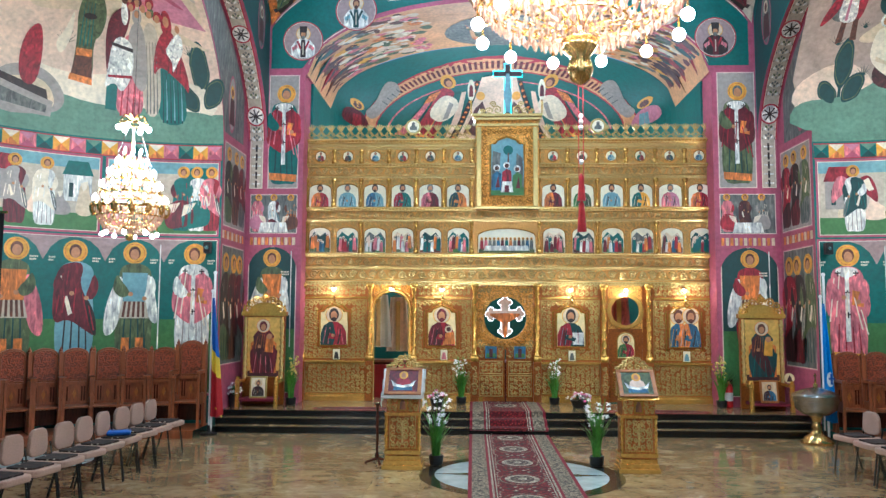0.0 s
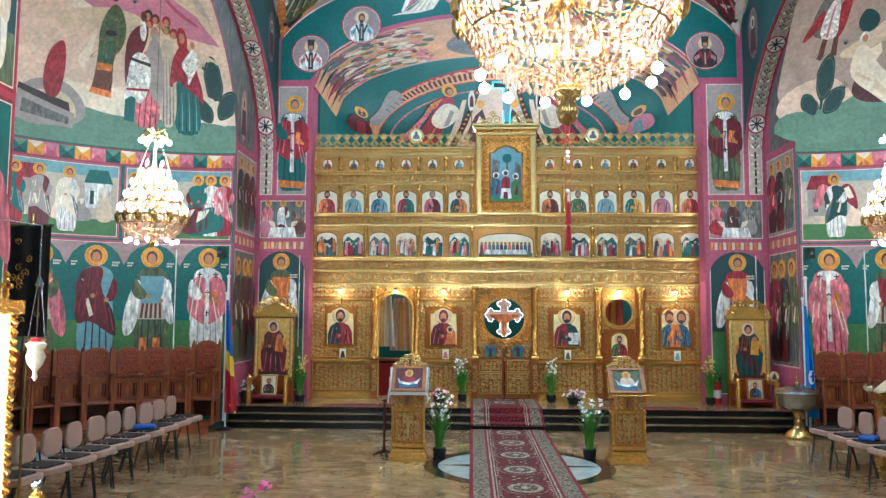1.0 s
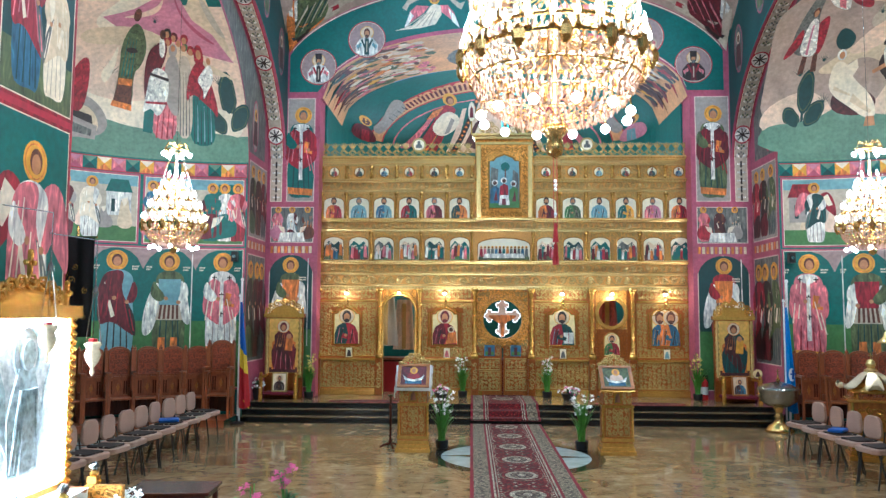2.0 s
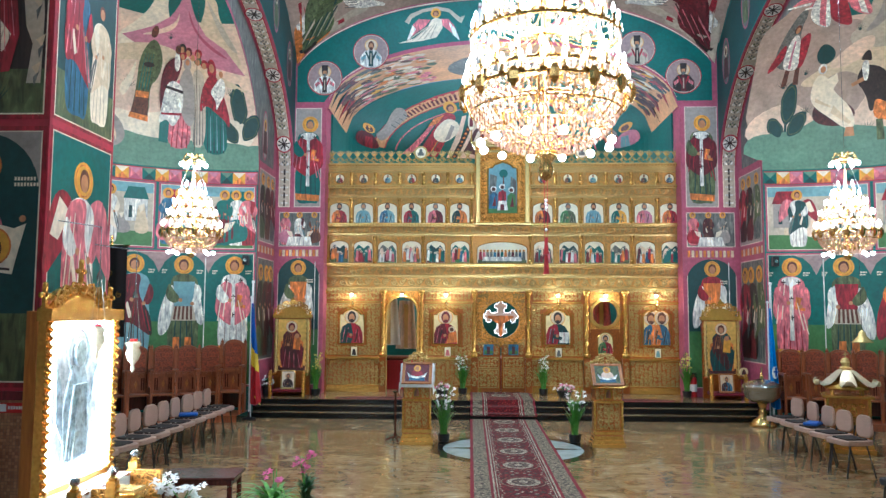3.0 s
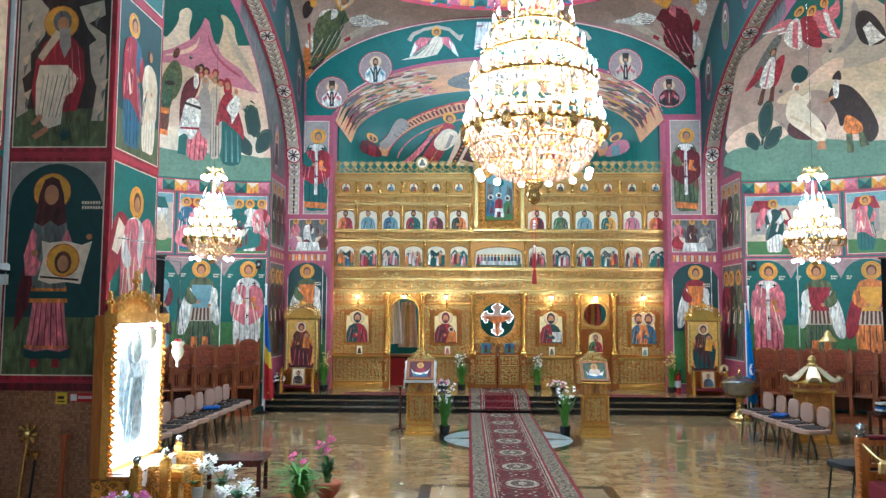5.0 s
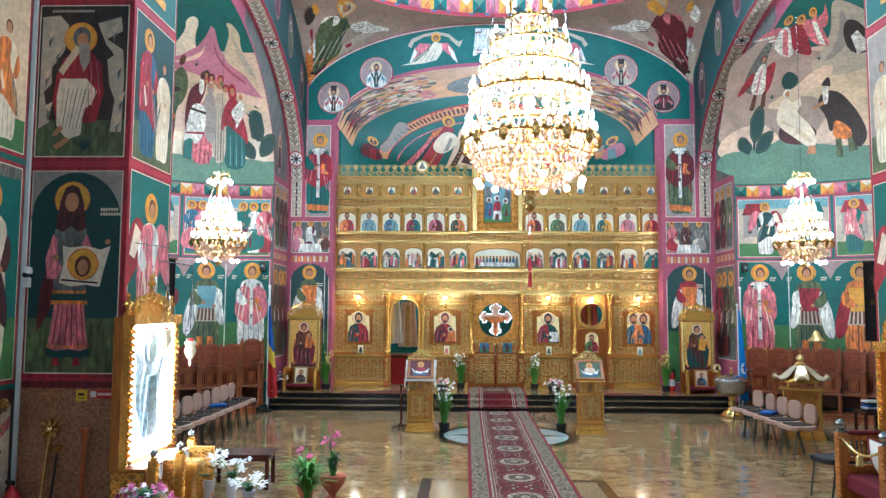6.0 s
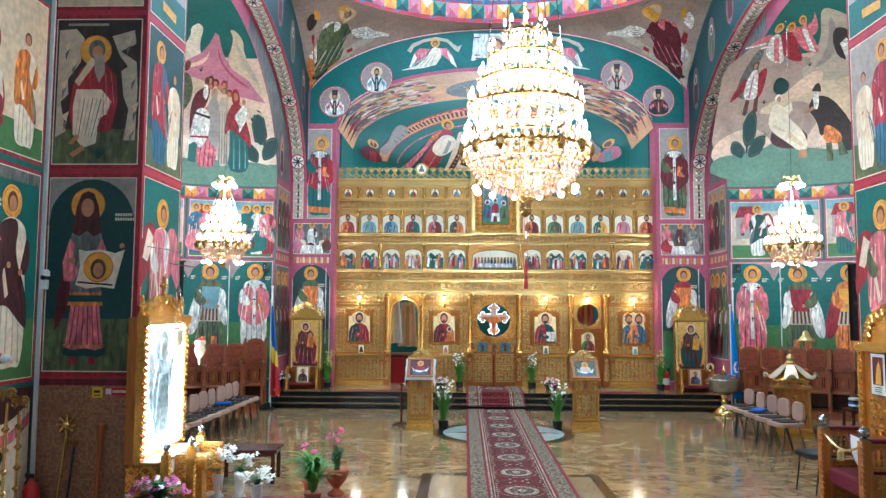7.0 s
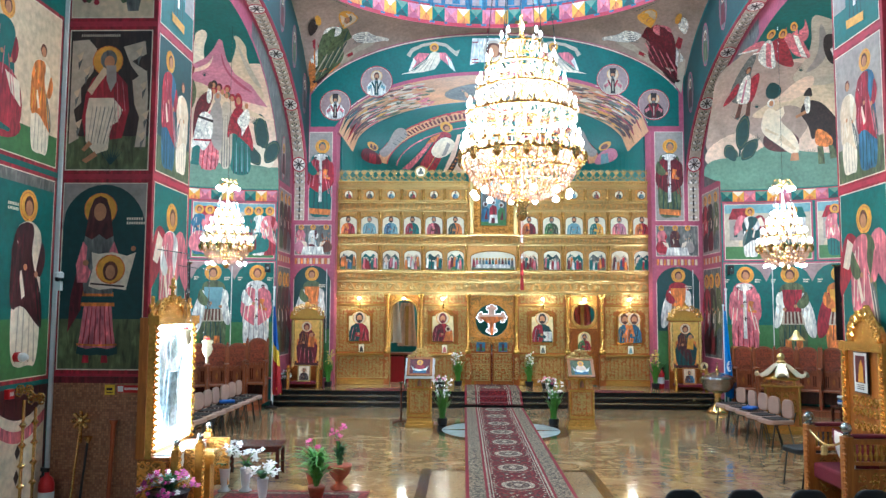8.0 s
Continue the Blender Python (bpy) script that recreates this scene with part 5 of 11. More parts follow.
    m.done("painted_strip", face_l if sg < 0 else face_r, "ornamental strip along the arch soffit")
    c = (a + b) / 2
    marks = Fresco(S_SOFFIT)
    discs = [0.5 + 1.72 * q for q in range(6)]
    for i in range(60):
        y = 0.05 + 0.17 * i
        if min(abs(y - q) for q in discs) < 0.24:
            continue
        marks.k = 10
        for dy in (0.0, 0.085):
            marks.poly([(c - 0.012, y + dy - 0.05), (c + 0.012, y + dy - 0.05), (c + 0.02, y + dy), (c - 0.02, y + dy)], "ash")
        for e in (-1, 1):
            marks.poly([(c + e * 0.03, y - 0.05), (c + e * 0.1, y - 0.02), (c + e * 0.09, y + 0.04), (c + e * 0.045, y)], "white")
            marks.poly([(c + e * 0.02, y), (c + e * 0.07, y + 0.02), (c + e * 0.06, y + 0.06), (c + e * 0.03, y + 0.05)], "moss" if i % 2 else "ash")
            marks.poly([(c + e * 0.115, y - 0.05), (c + e * 0.13, y - 0.05), (c + e * 0.13, y), (c + e * 0.115, y)], "ash")
    for y in discs:
        marks.k = 14
        marks.disc(c, y, 0.19, "border", 20, 0.2)
        marks.disc(c, y, 0.16, "white", 20, 0.17)
        for q in range(4):
            d0, d1 = math.cos(q * math.pi / 4 + 0.2), math.sin(q * math.pi / 4 + 0.2)
            marks.poly([(c - 0.14 * d0 - 0.014 * d1, y - 0.14 * d1 + 0.014 * d0), (c - 0.14 * d0 + 0.014 * d1, y - 0.14 * d1 - 0.014 * d0), (c + 0.14 * d0 + 0.014 * d1, y + 0.14 * d1 - 0.014 * d0), (c + 0.14 * d0 - 0.014 * d1, y + 0.14 * d1 + 0.014 * d0)], "dark")
    marks.done("painted_rosettes", face_l if sg < 0 else face_r)
    marks = Fresco(S_EAST)
    marks.k = 6
    for z in (4.62, 4.8, 4.98, 5.16, 5.34):
        marks.poly([(c - 0.09, z - 0.01), (c + 0.09, z - 0.01), (c + 0.09, z + 0.02), (c - 0.09, z + 0.02)], "white")
        marks.poly([(c - 0.02, z - 0.07), (c + 0.02, z - 0.07), (c + 0.02, z + 0.07), (c - 0.02, z + 0.07)], "dark")
    marks.done("painted_rosettes", w)
    # return wall between the apse and the east wall
    S_RET = (lambda u, v, d: (LX + d, u, v)) if sg < 0 else (lambda u, v, d: (RX - d, u, v))
    fw = face_l if sg < 0 else face_r
    for z0, z1, st in ((1.1, 3.3, 0), (3.62, 5.2, 0)):
        p = panel(fw, S_RET, 13.1, 14.42, z0, z1, "grey" if z0 > 3 else "ash", "lilac", None, 0, 2, w=0.02, label="panel with standing robed shapes")
        for i, (rb, ck) in enumerate((("ash", "moss"), ("wine", "dark"), ("maroon", "crimson")) if sg > 0 else (("moss", "dark"), ("brown", "maroon"), ("ash", "wine"))):
            robed(p, S_RET, 13.38 + 0.4 * i, z0 + 0.08, (z1 - z0) * 0.9, rb, ck, "gold", True, 0, 1, k0=6)
    f = Fresco(S_RET)
    f.k = 3
    for i in range(10):
        f.poly([(13.1 + 0.13 * i, 3.4), (13.2 + 0.13 * i, 3.4), (13.2 + 0.13 * i, 3.55), (13.1 + 0.13 * i, 3.55)], "orange" if i % 2 else "hill")
        f.k -= 1
    f.done("painted_beads", fw)
    C = lambda y: (5.1 + 2.95 * math.sqrt(max(0.0, 1 - min(1.0, abs((y - ACY) / AR)) ** 2)) if y < ACY + AR else 5.25) + 0.09
    p = face_fill(fw, S_RET, C, lambda y: BAR(y) - 0.06, 10.4, 14.2, "ash", 30, label="grey spandrel with an oval bust")
    f = Fresco(S_RET)
    f.k = 5
    f.disc(13.45, 5.95, 0.22, "pink", 18, 0.55)
    f.disc(13.45, 5.95, 0.19, "grey", 18, 0.5)
    f.poly([(13.3, 5.55), (13.6, 5.55), (13.56, 6.05), (13.34, 6.05)], "maroon")
    f.disc(13.45, 6.18, 0.1, "gold", 12, 0.13)
    f.disc(13.45, 6.17, 0.055, "brown", 10, 0.08)
    f.done("painted_shape", p)
    # arch face above the strip with ovals
    S_AF = (lambda u, v, d: (LX + 0.4 + d, u, v)) if sg < 0 else (lambda u, v, d: (RX - 0.4 - d, u, v))
    p = face_fill(fw, S_AF, lambda y: BAR(y) + 0.04, lambda y: RIM(y) - 0.05, 4.5, 14.46, "deep", 50, 0, label="dark teal arch face with oval busts")
    for i in range(7):
        y = 13.85 - 1.25 * i
        z = (BAR(y) + RIM(y)) / 2
        f = Fresco(S_AF)
        f.k = 4
        f.disc(y, z, 0.24, "pink", 20, 0.52)
        f.disc(y, z, 0.21, "ash", 20, 0.48)
        f.poly([(y - 0.15, z - 0.38), (y + 0.15, z - 0.38), (y + 0.12, z + 0.08), (y - 0.12, z + 0.08)], ("maroon", "moss", "wine")[i % 3])
        f.disc(y, z + 0.22, 0.1, "hill", 12, 0.13)
        f.disc(y, z + 0.21, 0.06, "brown", 10, 0.085)
        f.done("painted_shape", p)

# ring of the dome
S_RING = lambda u, v, d: (DCX + (DR - d) * math.cos(u), DCY + (DR - d) * math.sin(u), v)
ring_w = setting(MB().grid(lambda u, v: (DCX + (DR - 0.01) * math.cos(2 * math.pi * u), DCY + (DR - 0.01) * math.sin(2 * math.pi * u), DZ - 0.02 + 0.05 * v), 96, 1).done("trim", PAINT["border"]), "red line under the dome", "trim")
zigzag(ring_w, S_RING, 0.2, math.pi - 0.2, DZ + 0.08, DZ + 0.46, 40, 0.05)
for i in range(18):
    a = 0.25 + (math.pi - 0.5) * i / 18
    f = Fresco(S_RING)
    f.rect(a, a + 0.13, DZ + 0.56, DZ + 0.82, "mauve", 2)
    f.rect(a + 0.008, a + 0.122, DZ + 0.58, DZ + 0.8, "sky" if i % 2 else "blue", 2)
    f.done("painted_tile", ring_w)


# pendentives
def S_PEND(u, v, d):
    p, c = Vector(PEND(u / (2 * math.pi), v)), Vector((DCX, DCY, 6.0))
    return tuple(p + (c - p).normalized() * (d + 0.012))


CELL[S_PEND] = (0.05, 0.07)
for a, robe, cloak, chair in ((2.3, "moss", "white", "orange"), (0.84, "wine", "rose", "sand")):
    west_side = a > 1.5
    T = (lambda pts: pts) if west_side else (lambda pts: [(math.pi - p, q) for p, q in pts])
    f = Fresco(S_PEND, True)
    f.k = 2
    f.poly(T([(2.2, 0.03), (2.21, 0.12), (2.16, 0.12), (2.13, 0.2), (2.17, 0.3), (2.22, 0.22), (2.26, 0.16), (2.27, 0.04)]), "sand")
    f.poly(T([(2.39, 0.02), (2.37, 0.14), (2.4, 0.2), (2.3, 0.14), (2.24, 0.1), (2.25, 0.02), (2.32, 0.01)]), chair)
    f.poly(T([(2.35, 0.02), (2.33, 0.09), (2.27, 0.07), (2.28, 0.01)]), "dark")
    f.poly(T([(2.41, 0.18), (2.4, 0.26), (2.37, 0.26), (2.38, 0.16)]), "crimson")
    f.poly(T([(2.23, 0.1), (2.24, 0.16), (2.22, 0.17), (2.21, 0.1)]), "crimson")
    f.poly(T([(2.38, 0.08), (2.37, 0.24), (2.34, 0.2), (2.35, 0.06)]), "white")
    f.poly(T([(2.375, 0.24), (2.39, 0.4), (2.36, 0.6), (2.33, 0.68), (2.3, 0.64), (2.27, 0.5), (2.25, 0.44), (2.285, 0.4), (2.25, 0.2), (2.245, 0.06), (2.28, 0.03), (2.33, 0.1)]), robe)
    f.poly(T([(2.395, 0.42), (2.37, 0.56), (2.34, 0.66), (2.325, 0.62), (2.345, 0.48), (2.375, 0.34)]), cloak)
    f.poly(T([(2.355, 0.62), (2.35, 0.64), (2.355, 0.42), (2.362, 0.42)]), "crimson")
    dark, pale = ("deep", "sand") if west_side else ("maroon", "rose")
    for q in range(4):
        x = 2.35 - 0.024 * q
        f.poly(T([(x, 0.1), (x - 0.005, 0.1), (x - 0.012, 0.3 + 0.03 * q), (x - 0.006, 0.32 + 0.03 * q)]), dark)
        f.poly(T([(x - 0.01, 0.12), (x - 0.013, 0.12), (x - 0.02, 0.34), (x - 0.016, 0.36)]), pale)
    f.poly(T([(2.285, 0.42), (2.3, 0.6), (2.295, 0.6), (2.278, 0.44)]), dark)
    c0 = 2.345 if west_side else math.pi - 2.345
    f.disc(c0, 0.78, 0.05, "gold", 20, 0.115)
    f.disc(c0, 0.78, 0.044, "hill", 20, 0.1)
    f.disc(c0, 0.79, 0.022, "ash", 14, 0.055)
    f.disc(c0, 0.765, 0.016, "skin", 14, 0.045)
    f.poly(T([(2.268, 0.5), (2.2, 0.52), (2.17, 0.4), (2.08, 0.24), (2.085, 0.15), (2.1, 0.2), (2.16, 0.22), (2.215, 0.3), (2.25, 0.42)]), "white")
    for q in range(5):
        f.poly(T([(2.245 - 0.002 * q, 0.475 - 0.035 * q), (2.195, 0.45 - 0.04 * q), (2.195, 0.44 - 0.04 * q), (2.245 - 0.002 * q, 0.465 - 0.035 * q)]), "ash")
    f.poly(T([(2.47, 0.16), (2.475, 0.3), (2.455, 0.36), (2.445, 0.3), (2.43, 0.36), (2.42, 0.28), (2.43, 0.14)]), "dark" if west_side else "white")
    c1 = 2.447 if west_side else math.pi - 2.447
    f.disc(c1, 0.39, 0.024, "gold", 14, 0.055)
    f.disc(c1, 0.38, 0.011, "brown", 10, 0.03)
    f.done("painted_shape", pend)
    script_bars(pend, S_PEND, 2.4 if west_side else 0.7, 0.93, 0.018, (8,), "ash")
    g = Fresco(S_PEND)
    for e in (-0.78, 0.76):
        for q in range(10):
            g.k = 1
            g.poly([(a + e, 0.1 * q), (a + e + 0.012, 0.1 * q), (a + e + 0.012, 0.1 * q + 0.1), (a + e, 0.1 * q + 0.1)], "pink")
    g.done("painted_line", pend)

# altar vault and conch
S_VLT = lambda u, v, d: (u, v, E_IN(u) - d - 0.003)
f = Fresco(S_VLT)
for sg in (-1, 1):
    for i in range(230):
        f.k = 2 + i % 9
        a = FR.random() ** 0.75
        u = 0.08 + sg * (1.5 + 2.3 * a)
        v = 14.62 + 2.3 * FR.random()
        w, l = sg * (0.1 + 0.3 * FR.random()), 0.03 + 0.09 * FR.random()
        tone = FR.choice(["moss", "brown", "beige", "cream", "orange", "hill", "rose"] if a < 0.55 else ["moss", "brown", "maroon", "gold", "cream", "ash", "rose"] if a < 0.8 else ["maroon", "deep", "wine", "brown", "crimson"])
        f.poly([(u, v), (u + w * 0.35, v - l), (u + w, v - 0.06 - l * 0.4), (u + w * 1.15, v - 0.05), (u + w * 0.8, v + l * 0.7), (u + w * 0.3, v + l)], tone)
for r, key in ((1.3, "ash"), (1.06, "border"), (1.02, "orange"), (0.94, "border"), (0.9, "vault"), (0.82, "moss"), (0.72, "ash")):
    f.k += 1
    f.poly([(0.08 + r * math.cos(math.pi * i / 12), 16.1 + 0.72 * r * math.sin(math.pi * i / 12)) for i in range(24)], key)
f.done("painted_shape", altar_wall, "swirling painted figures on the altar vault")


def S_CON(u, v, d):
    """u: metres from the middle; v: metres above the spring of the conch."""
    k = math.sqrt(max(0.0, 1 - (u / 4.0) ** 2 - (v / 1.5) ** 2))
    g = 1 - d / 2.0
    return (0.08 + u * g, 17.05 + 3.0 * k * g, 6.85 + v * g)


CELL[S_CON] = (0.12, 0.05)
f = Fresco(S_CON)
ARC = lambda t, e: ((3.35 + e) * math.cos(t), -0.1 + (1.5 + e * 0.45) * math.sin(t))
for e0, e1, key in ((-0.17, 0.15, "border"), (-0.14, 0.12, "vault"), (-0.42, -0.2, "teal"), (-0.46, -0.42, "rose")):
    f.k += 1
    for i in range(24):
        t0, t1 = math.pi * (0.02 + 0.96 * i / 24), math.pi * (0.02 + 0.96 * (i + 1) / 24)
        f.poly([ARC(t0, e0), ARC(t1, e0), ARC(t1, e1), ARC(t0, e1)], key)
        f.k -= 1
f.k = 8
for i in range(62):
    t = math.pi * (0.08 + 0.84 * i / 62)
    f.poly([ARC(t, -0.09), ARC(t + 0.022, -0.09), ARC(t + 0.022, 0.07), ARC(t, 0.07)], "wine")
    f.k -= 1
f.done("painted_band", altar_wall, "inscription arc as plain bars")
for s in (-1, 1):
    Q = lambda pts: [(s * a, b) for a, b in pts]
    f = Fresco(S_CON, True)
    f.k = 6
    # outer shape with a scroll
    f.poly(Q([(3.9, -0.1), (3.85, 0.25), (3.6, 0.34), (3.4, 0.2), (3.3, -0.1)]), "wine" if s < 0 else "lilac")
    f.poly(Q([(3.7, -0.1), (3.66, 0.2), (3.5, 0.2), (3.5, -0.1)]), "crimson" if s < 0 else "sky")
    f.disc(s * 3.56, 0.4, 0.14, "gold", 14, 0.1)
    f.disc(s * 3.56, 0.39, 0.09, "brown", 12, 0.07)
    f.poly(Q([(3.45, 0.3), (3.2, 0.5), (2.9, 0.92), (2.6, 1.0), (2.5, 0.85), (2.8, 0.65), (3.1, 0.3), (3.3, 0.15)]), "grey")
    for q in range(4):
        f.poly(Q([(3.0 - 0.12 * q, 0.6 + 0.09 * q), (2.88 - 0.12 * q, 0.56 + 0.09 * q), (2.87 - 0.12 * q, 0.58 + 0.09 * q), (2.99 - 0.12 * q, 0.62 + 0.09 * q)]), "ash")
    # striped robes sweeping to the middle
    for q, key in enumerate(("rose", "deep", "orange", "crimson", "teal", "beige")):
        a = 2.75 - 0.26 * q
        f.poly(Q([(a, -0.1), (a - 0.24, -0.1), (a * 0.62 - 0.05, 0.92 + 0.02 * q), (a * 0.62 + 0.07, 0.9 + 0.02 * q)]), key)
    f.poly(Q([(2.3, 0.0), (2.0, -0.1), (1.66, 0.5), (1.3, 0.8), (1.1, 1.0), (1.5, 1.08), (1.8, 0.7)]), "crimson")
    f.poly(Q([(1.9, 0.5), (1.6, 0.3), (1.2, 0.5), (1.0, 0.8), (1.3, 0.95), (1.6, 0.85)]), "cream")
    f.poly(Q([(1.5, 0.4), (1.36, 0.44), (1.2, 0.76), (1.3, 0.8)]), "grey")
    f.poly(Q([(2.0, 0.7), (1.8, 0.9), (1.5, 1.0), (1.7, 0.8)]), "orange")
    f.disc(s * 1.32, 1.14, 0.2, "gold", 16, 0.1)
    f.disc(s * 1.32, 1.13, 0.12, "brown", 12, 0.07)
    f.disc(s * 1.3, 1.12, 0.08, "skin", 12, 0.05)
    f.done("painted_shape", altar_wall)
    f = Fresco(S_CON)
    f.k = 30
    f.poly(Q([(1.35, -0.1), (1.15, -0.1), (0.5, 1.2), (0.6, 1.2)]), "dark")
    for q in range(12):
        t = (q + 0.5) / 12
        c, d = 1.25 - 0.7 * t, -0.1 + 1.3 * t
        f.poly(Q([(c - 0.05, d), (c, d - 0.03), (c + 0.05, d), (c, d + 0.03)]), "orange")
    f.poly(Q([(1.15, -0.1), (-0.02, -0.1), (-0.02, 1.3), (0.45, 1.25)]), "beige")
    f.poly(Q([(0.95, 0.1), (0.55, 0.0), (0.3, 0.6), (0.42, 0.85), (0.62, 0.7)]), "maroon")
    f.poly(Q([(0.7, 0.3), (0.5, 0.25), (0.4, 0.6), (0.5, 0.7)]), "cream")
    f.disc(s * 0.48, 0.95, 0.12, "gold", 14, 0.08)
    f.done("painted_shape", altar_wall)

# west piers and nave walls
S_PF = lambda u, v, d: (u, FRONT - 0.002 - d, v)
p = panel(pier_l, S_PF, -5.19, -4.16, 1.5, 3.66, "deep", "crimson", "moss", 2.1, 1, w=0.04, label="veiled robed shape with a white cloth and a round head image")
f = Fresco(S_PF)
f.k = 4
f.poly(arc(-4.68, 3.1, 0.47, 0.5, 0, 180, 16) + [(-5.14, 3.1), (-5.14, 3.61), (-4.21, 3.61), (-4.21, 3.1)], "grey")
f.disc(-4.72, 3.32, 0.185, "orange", 24)
f.disc(-4.72, 3.32, 0.175, "gold", 24)
f.poly([(-5.02, 2.35), (-4.9, 2.9), (-4.82, 3.0), (-4.84, 2.6), (-4.9, 2.2), (-5.04, 1.95)], "wine")
f.poly([(-4.92, 1.72), (-4.82, 1.69), (-4.7, 1.71), (-4.58, 1.69), (-4.48, 1.72), (-4.53, 2.0), (-4.56, 2.28), (-4.86, 2.28), (-4.89, 2.0)], "rose")
for q in range(6):
    a = -4.87 + 0.065 * q
    f.poly([(a, 1.82), (a + 0.014, 1.82), (a * 0.7 - 4.71 * 0.3 + 0.01, 2.24), (a * 0.7 - 4.71 * 0.3, 2.24)], "crimson")
f.poly([(-4.93, 1.72), (-4.82, 1.69), (-4.7, 1.71), (-4.58, 1.69), (-4.47, 1.72), (-4.48, 1.8), (-4.58, 1.77), (-4.7, 1.79), (-4.82, 1.77), (-4.92, 1.8)], "deep")
f.poly([(-4.93, 1.81), (-4.7, 1.8), (-4.48, 1.81), (-4.48, 1.83), (-4.7, 1.82), (-4.93, 1.83)], "orange")
f.poly([(-4.9, 2.24), (-4.52, 2.24), (-4.54, 2.4), (-4.88, 2.4)], "orange")
f.poly([(-4.9, 2.28), (-4.52, 2.28), (-4.53, 2.35), (-4.89, 2.35)], "deep")
f.poly([(-4.87, 2.38), (-4.55, 2.38), (-4.53, 2.8), (-4.56, 3.02), (-4.64, 3.12), (-4.8, 3.12), (-4.88, 3.02), (-4.92, 2.8)], "ash")
f.poly([(-4.9, 2.96), (-4.97, 2.7), (-4.95, 2.5), (-4.84, 2.5), (-4.8, 2.62), (-4.86, 2.72), (-4.85, 2.9)], "rose")
f.poly([(-4.55, 2.96), (-4.47, 2.75), (-4.44, 2.6), (-4.5, 2.56), (-4.58, 2.68), (-4.6, 2.85)], "rose")
f.poly([(-4.82, 2.46), (-4.7, 2.42), (-4.55, 2.44), (-4.4, 2.42), (-4.36, 2.6), (-4.3, 2.84), (-4.4, 2.8), (-4.56, 2.84), (-4.72, 2.82), (-4.8, 2.84), (-4.78, 2.66)], "cream")
f.poly([(-4.8, 2.48), (-4.42, 2.45), (-4.42, 2.47), (-4.8, 2.5)], "dark")
f.disc(-4.58, 2.65, 0.165, "orange", 20)
f.disc(-4.58, 2.65, 0.15, "gold", 20)
f.disc(-4.58, 2.63, 0.085, "brown", 14, 0.11)
f.disc(-4.58, 2.62, 0.055, "skin", 12, 0.08)
f.disc(-4.86, 2.72, 0.035, "skin", 8)
f.disc(-4.33, 2.88, 0.03, "skin", 8)
f.poly([(-4.88, 3.02), (-4.84, 3.3), (-4.79, 3.44), (-4.72, 3.47), (-4.65, 3.44), (-4.6, 3.3), (-4.56, 3.02), (-4.64, 2.98), (-4.72, 3.04), (-4.8, 2.98)], "maroon")
f.disc(-4.72, 3.29, 0.072, "skin", 14, 0.1)
for a in (-4.83, -4.62):
    f.poly([(a - 0.03, 1.62), (a + 0.05, 1.62), (a + 0.04, 1.7), (a - 0.02, 1.7)], "crimson")
f.done("painted_shape", p)
script_bars(p, S_PF, -4.42, 3.2, 0.03, (7, 8))
p = panel(pier_l, S_PF, -5.19, -4.16, 3.72, 5.42, "dark", "crimson", "moss", 4.15, 1, w=0.04, label="seated robed shape in a red cloak before rocks")
f = Fresco(S_PF)
f.k = 6
N_ = lambda pts: [(-5.19 + 1.03 * a, 3.72 + 1.7 * b) for a, b in pts]
f.poly(N_([(0.07, 0.9), (0.25, 0.91), (0.34, 0.85), (0.31, 0.69), (0.18, 0.58), (0.19, 0.48), (0.11, 0.43), (0.18, 0.24), (0.07, 0.2)]), "sand")
f.poly(N_([(0.64, 0.86), (0.88, 0.9), (0.9, 0.81), (0.74, 0.76), (0.91, 0.69), (0.93, 0.53), (0.92, 0.18), (0.8, 0.18), (0.84, 0.38), (0.78, 0.47), (0.75, 0.63), (0.82, 0.66), (0.73, 0.73)]), "sand")
for a, b in ((0.12, 0.8), (0.2, 0.7), (0.1, 0.55), (0.13, 0.34), (0.78, 0.83), (0.84, 0.6), (0.87, 0.4), (0.84, 0.26)):
    f.poly(N_([(a, b), (a + 0.08, b + 0.03), (a + 0.05, b - 0.04)]), "hill")
    f.poly(N_([(a + 0.02, b - 0.05), (a + 0.07, b - 0.02), (a + 0.03, b - 0.1)]), "ash")
f.disc(-4.703, 5.017, 0.175, "orange", 24)
f.disc(-4.703, 5.017, 0.165, "gold", 24)
f.poly(N_([(0.31, 0.64), (0.41, 0.69), (0.57, 0.69), (0.7, 0.6), (0.73, 0.43), (0.66, 0.24), (0.53, 0.23), (0.47, 0.37), (0.39, 0.48), (0.28, 0.43), (0.25, 0.24), (0.21, 0.37), (0.24, 0.53)]), "crimson")
f.poly(N_([(0.28, 0.51), (0.39, 0.51), (0.55, 0.51), (0.66, 0.43), (0.61, 0.35), (0.53, 0.32), (0.51, 0.16), (0.37, 0.13), (0.26, 0.22), (0.25, 0.4)]), "cream")
for q in range(7):
    a = 0.28 + 0.035 * q
    f.poly(N_([(a, 0.2), (a + 0.008, 0.2), (a + 0.05 + 0.01 * q, 0.44), (a + 0.044 + 0.01 * q, 0.46)]), "ash" if q % 2 else "sand")
for q in range(4):
    f.poly(N_([(0.58 + 0.035 * q, 0.3 + 0.04 * q), (0.587 + 0.035 * q, 0.3 + 0.04 * q), (0.56 + 0.03 * q, 0.62), (0.554 + 0.03 * q, 0.62)]), "rose" if q % 2 else "wine")
f.poly(N_([(0.26, 0.56), (0.43, 0.72), (0.49, 0.69), (0.36, 0.58), (0.31, 0.53)]), "hill")
f.disc(-4.69, 5.03, 0.095, "ash", 14, 0.11)
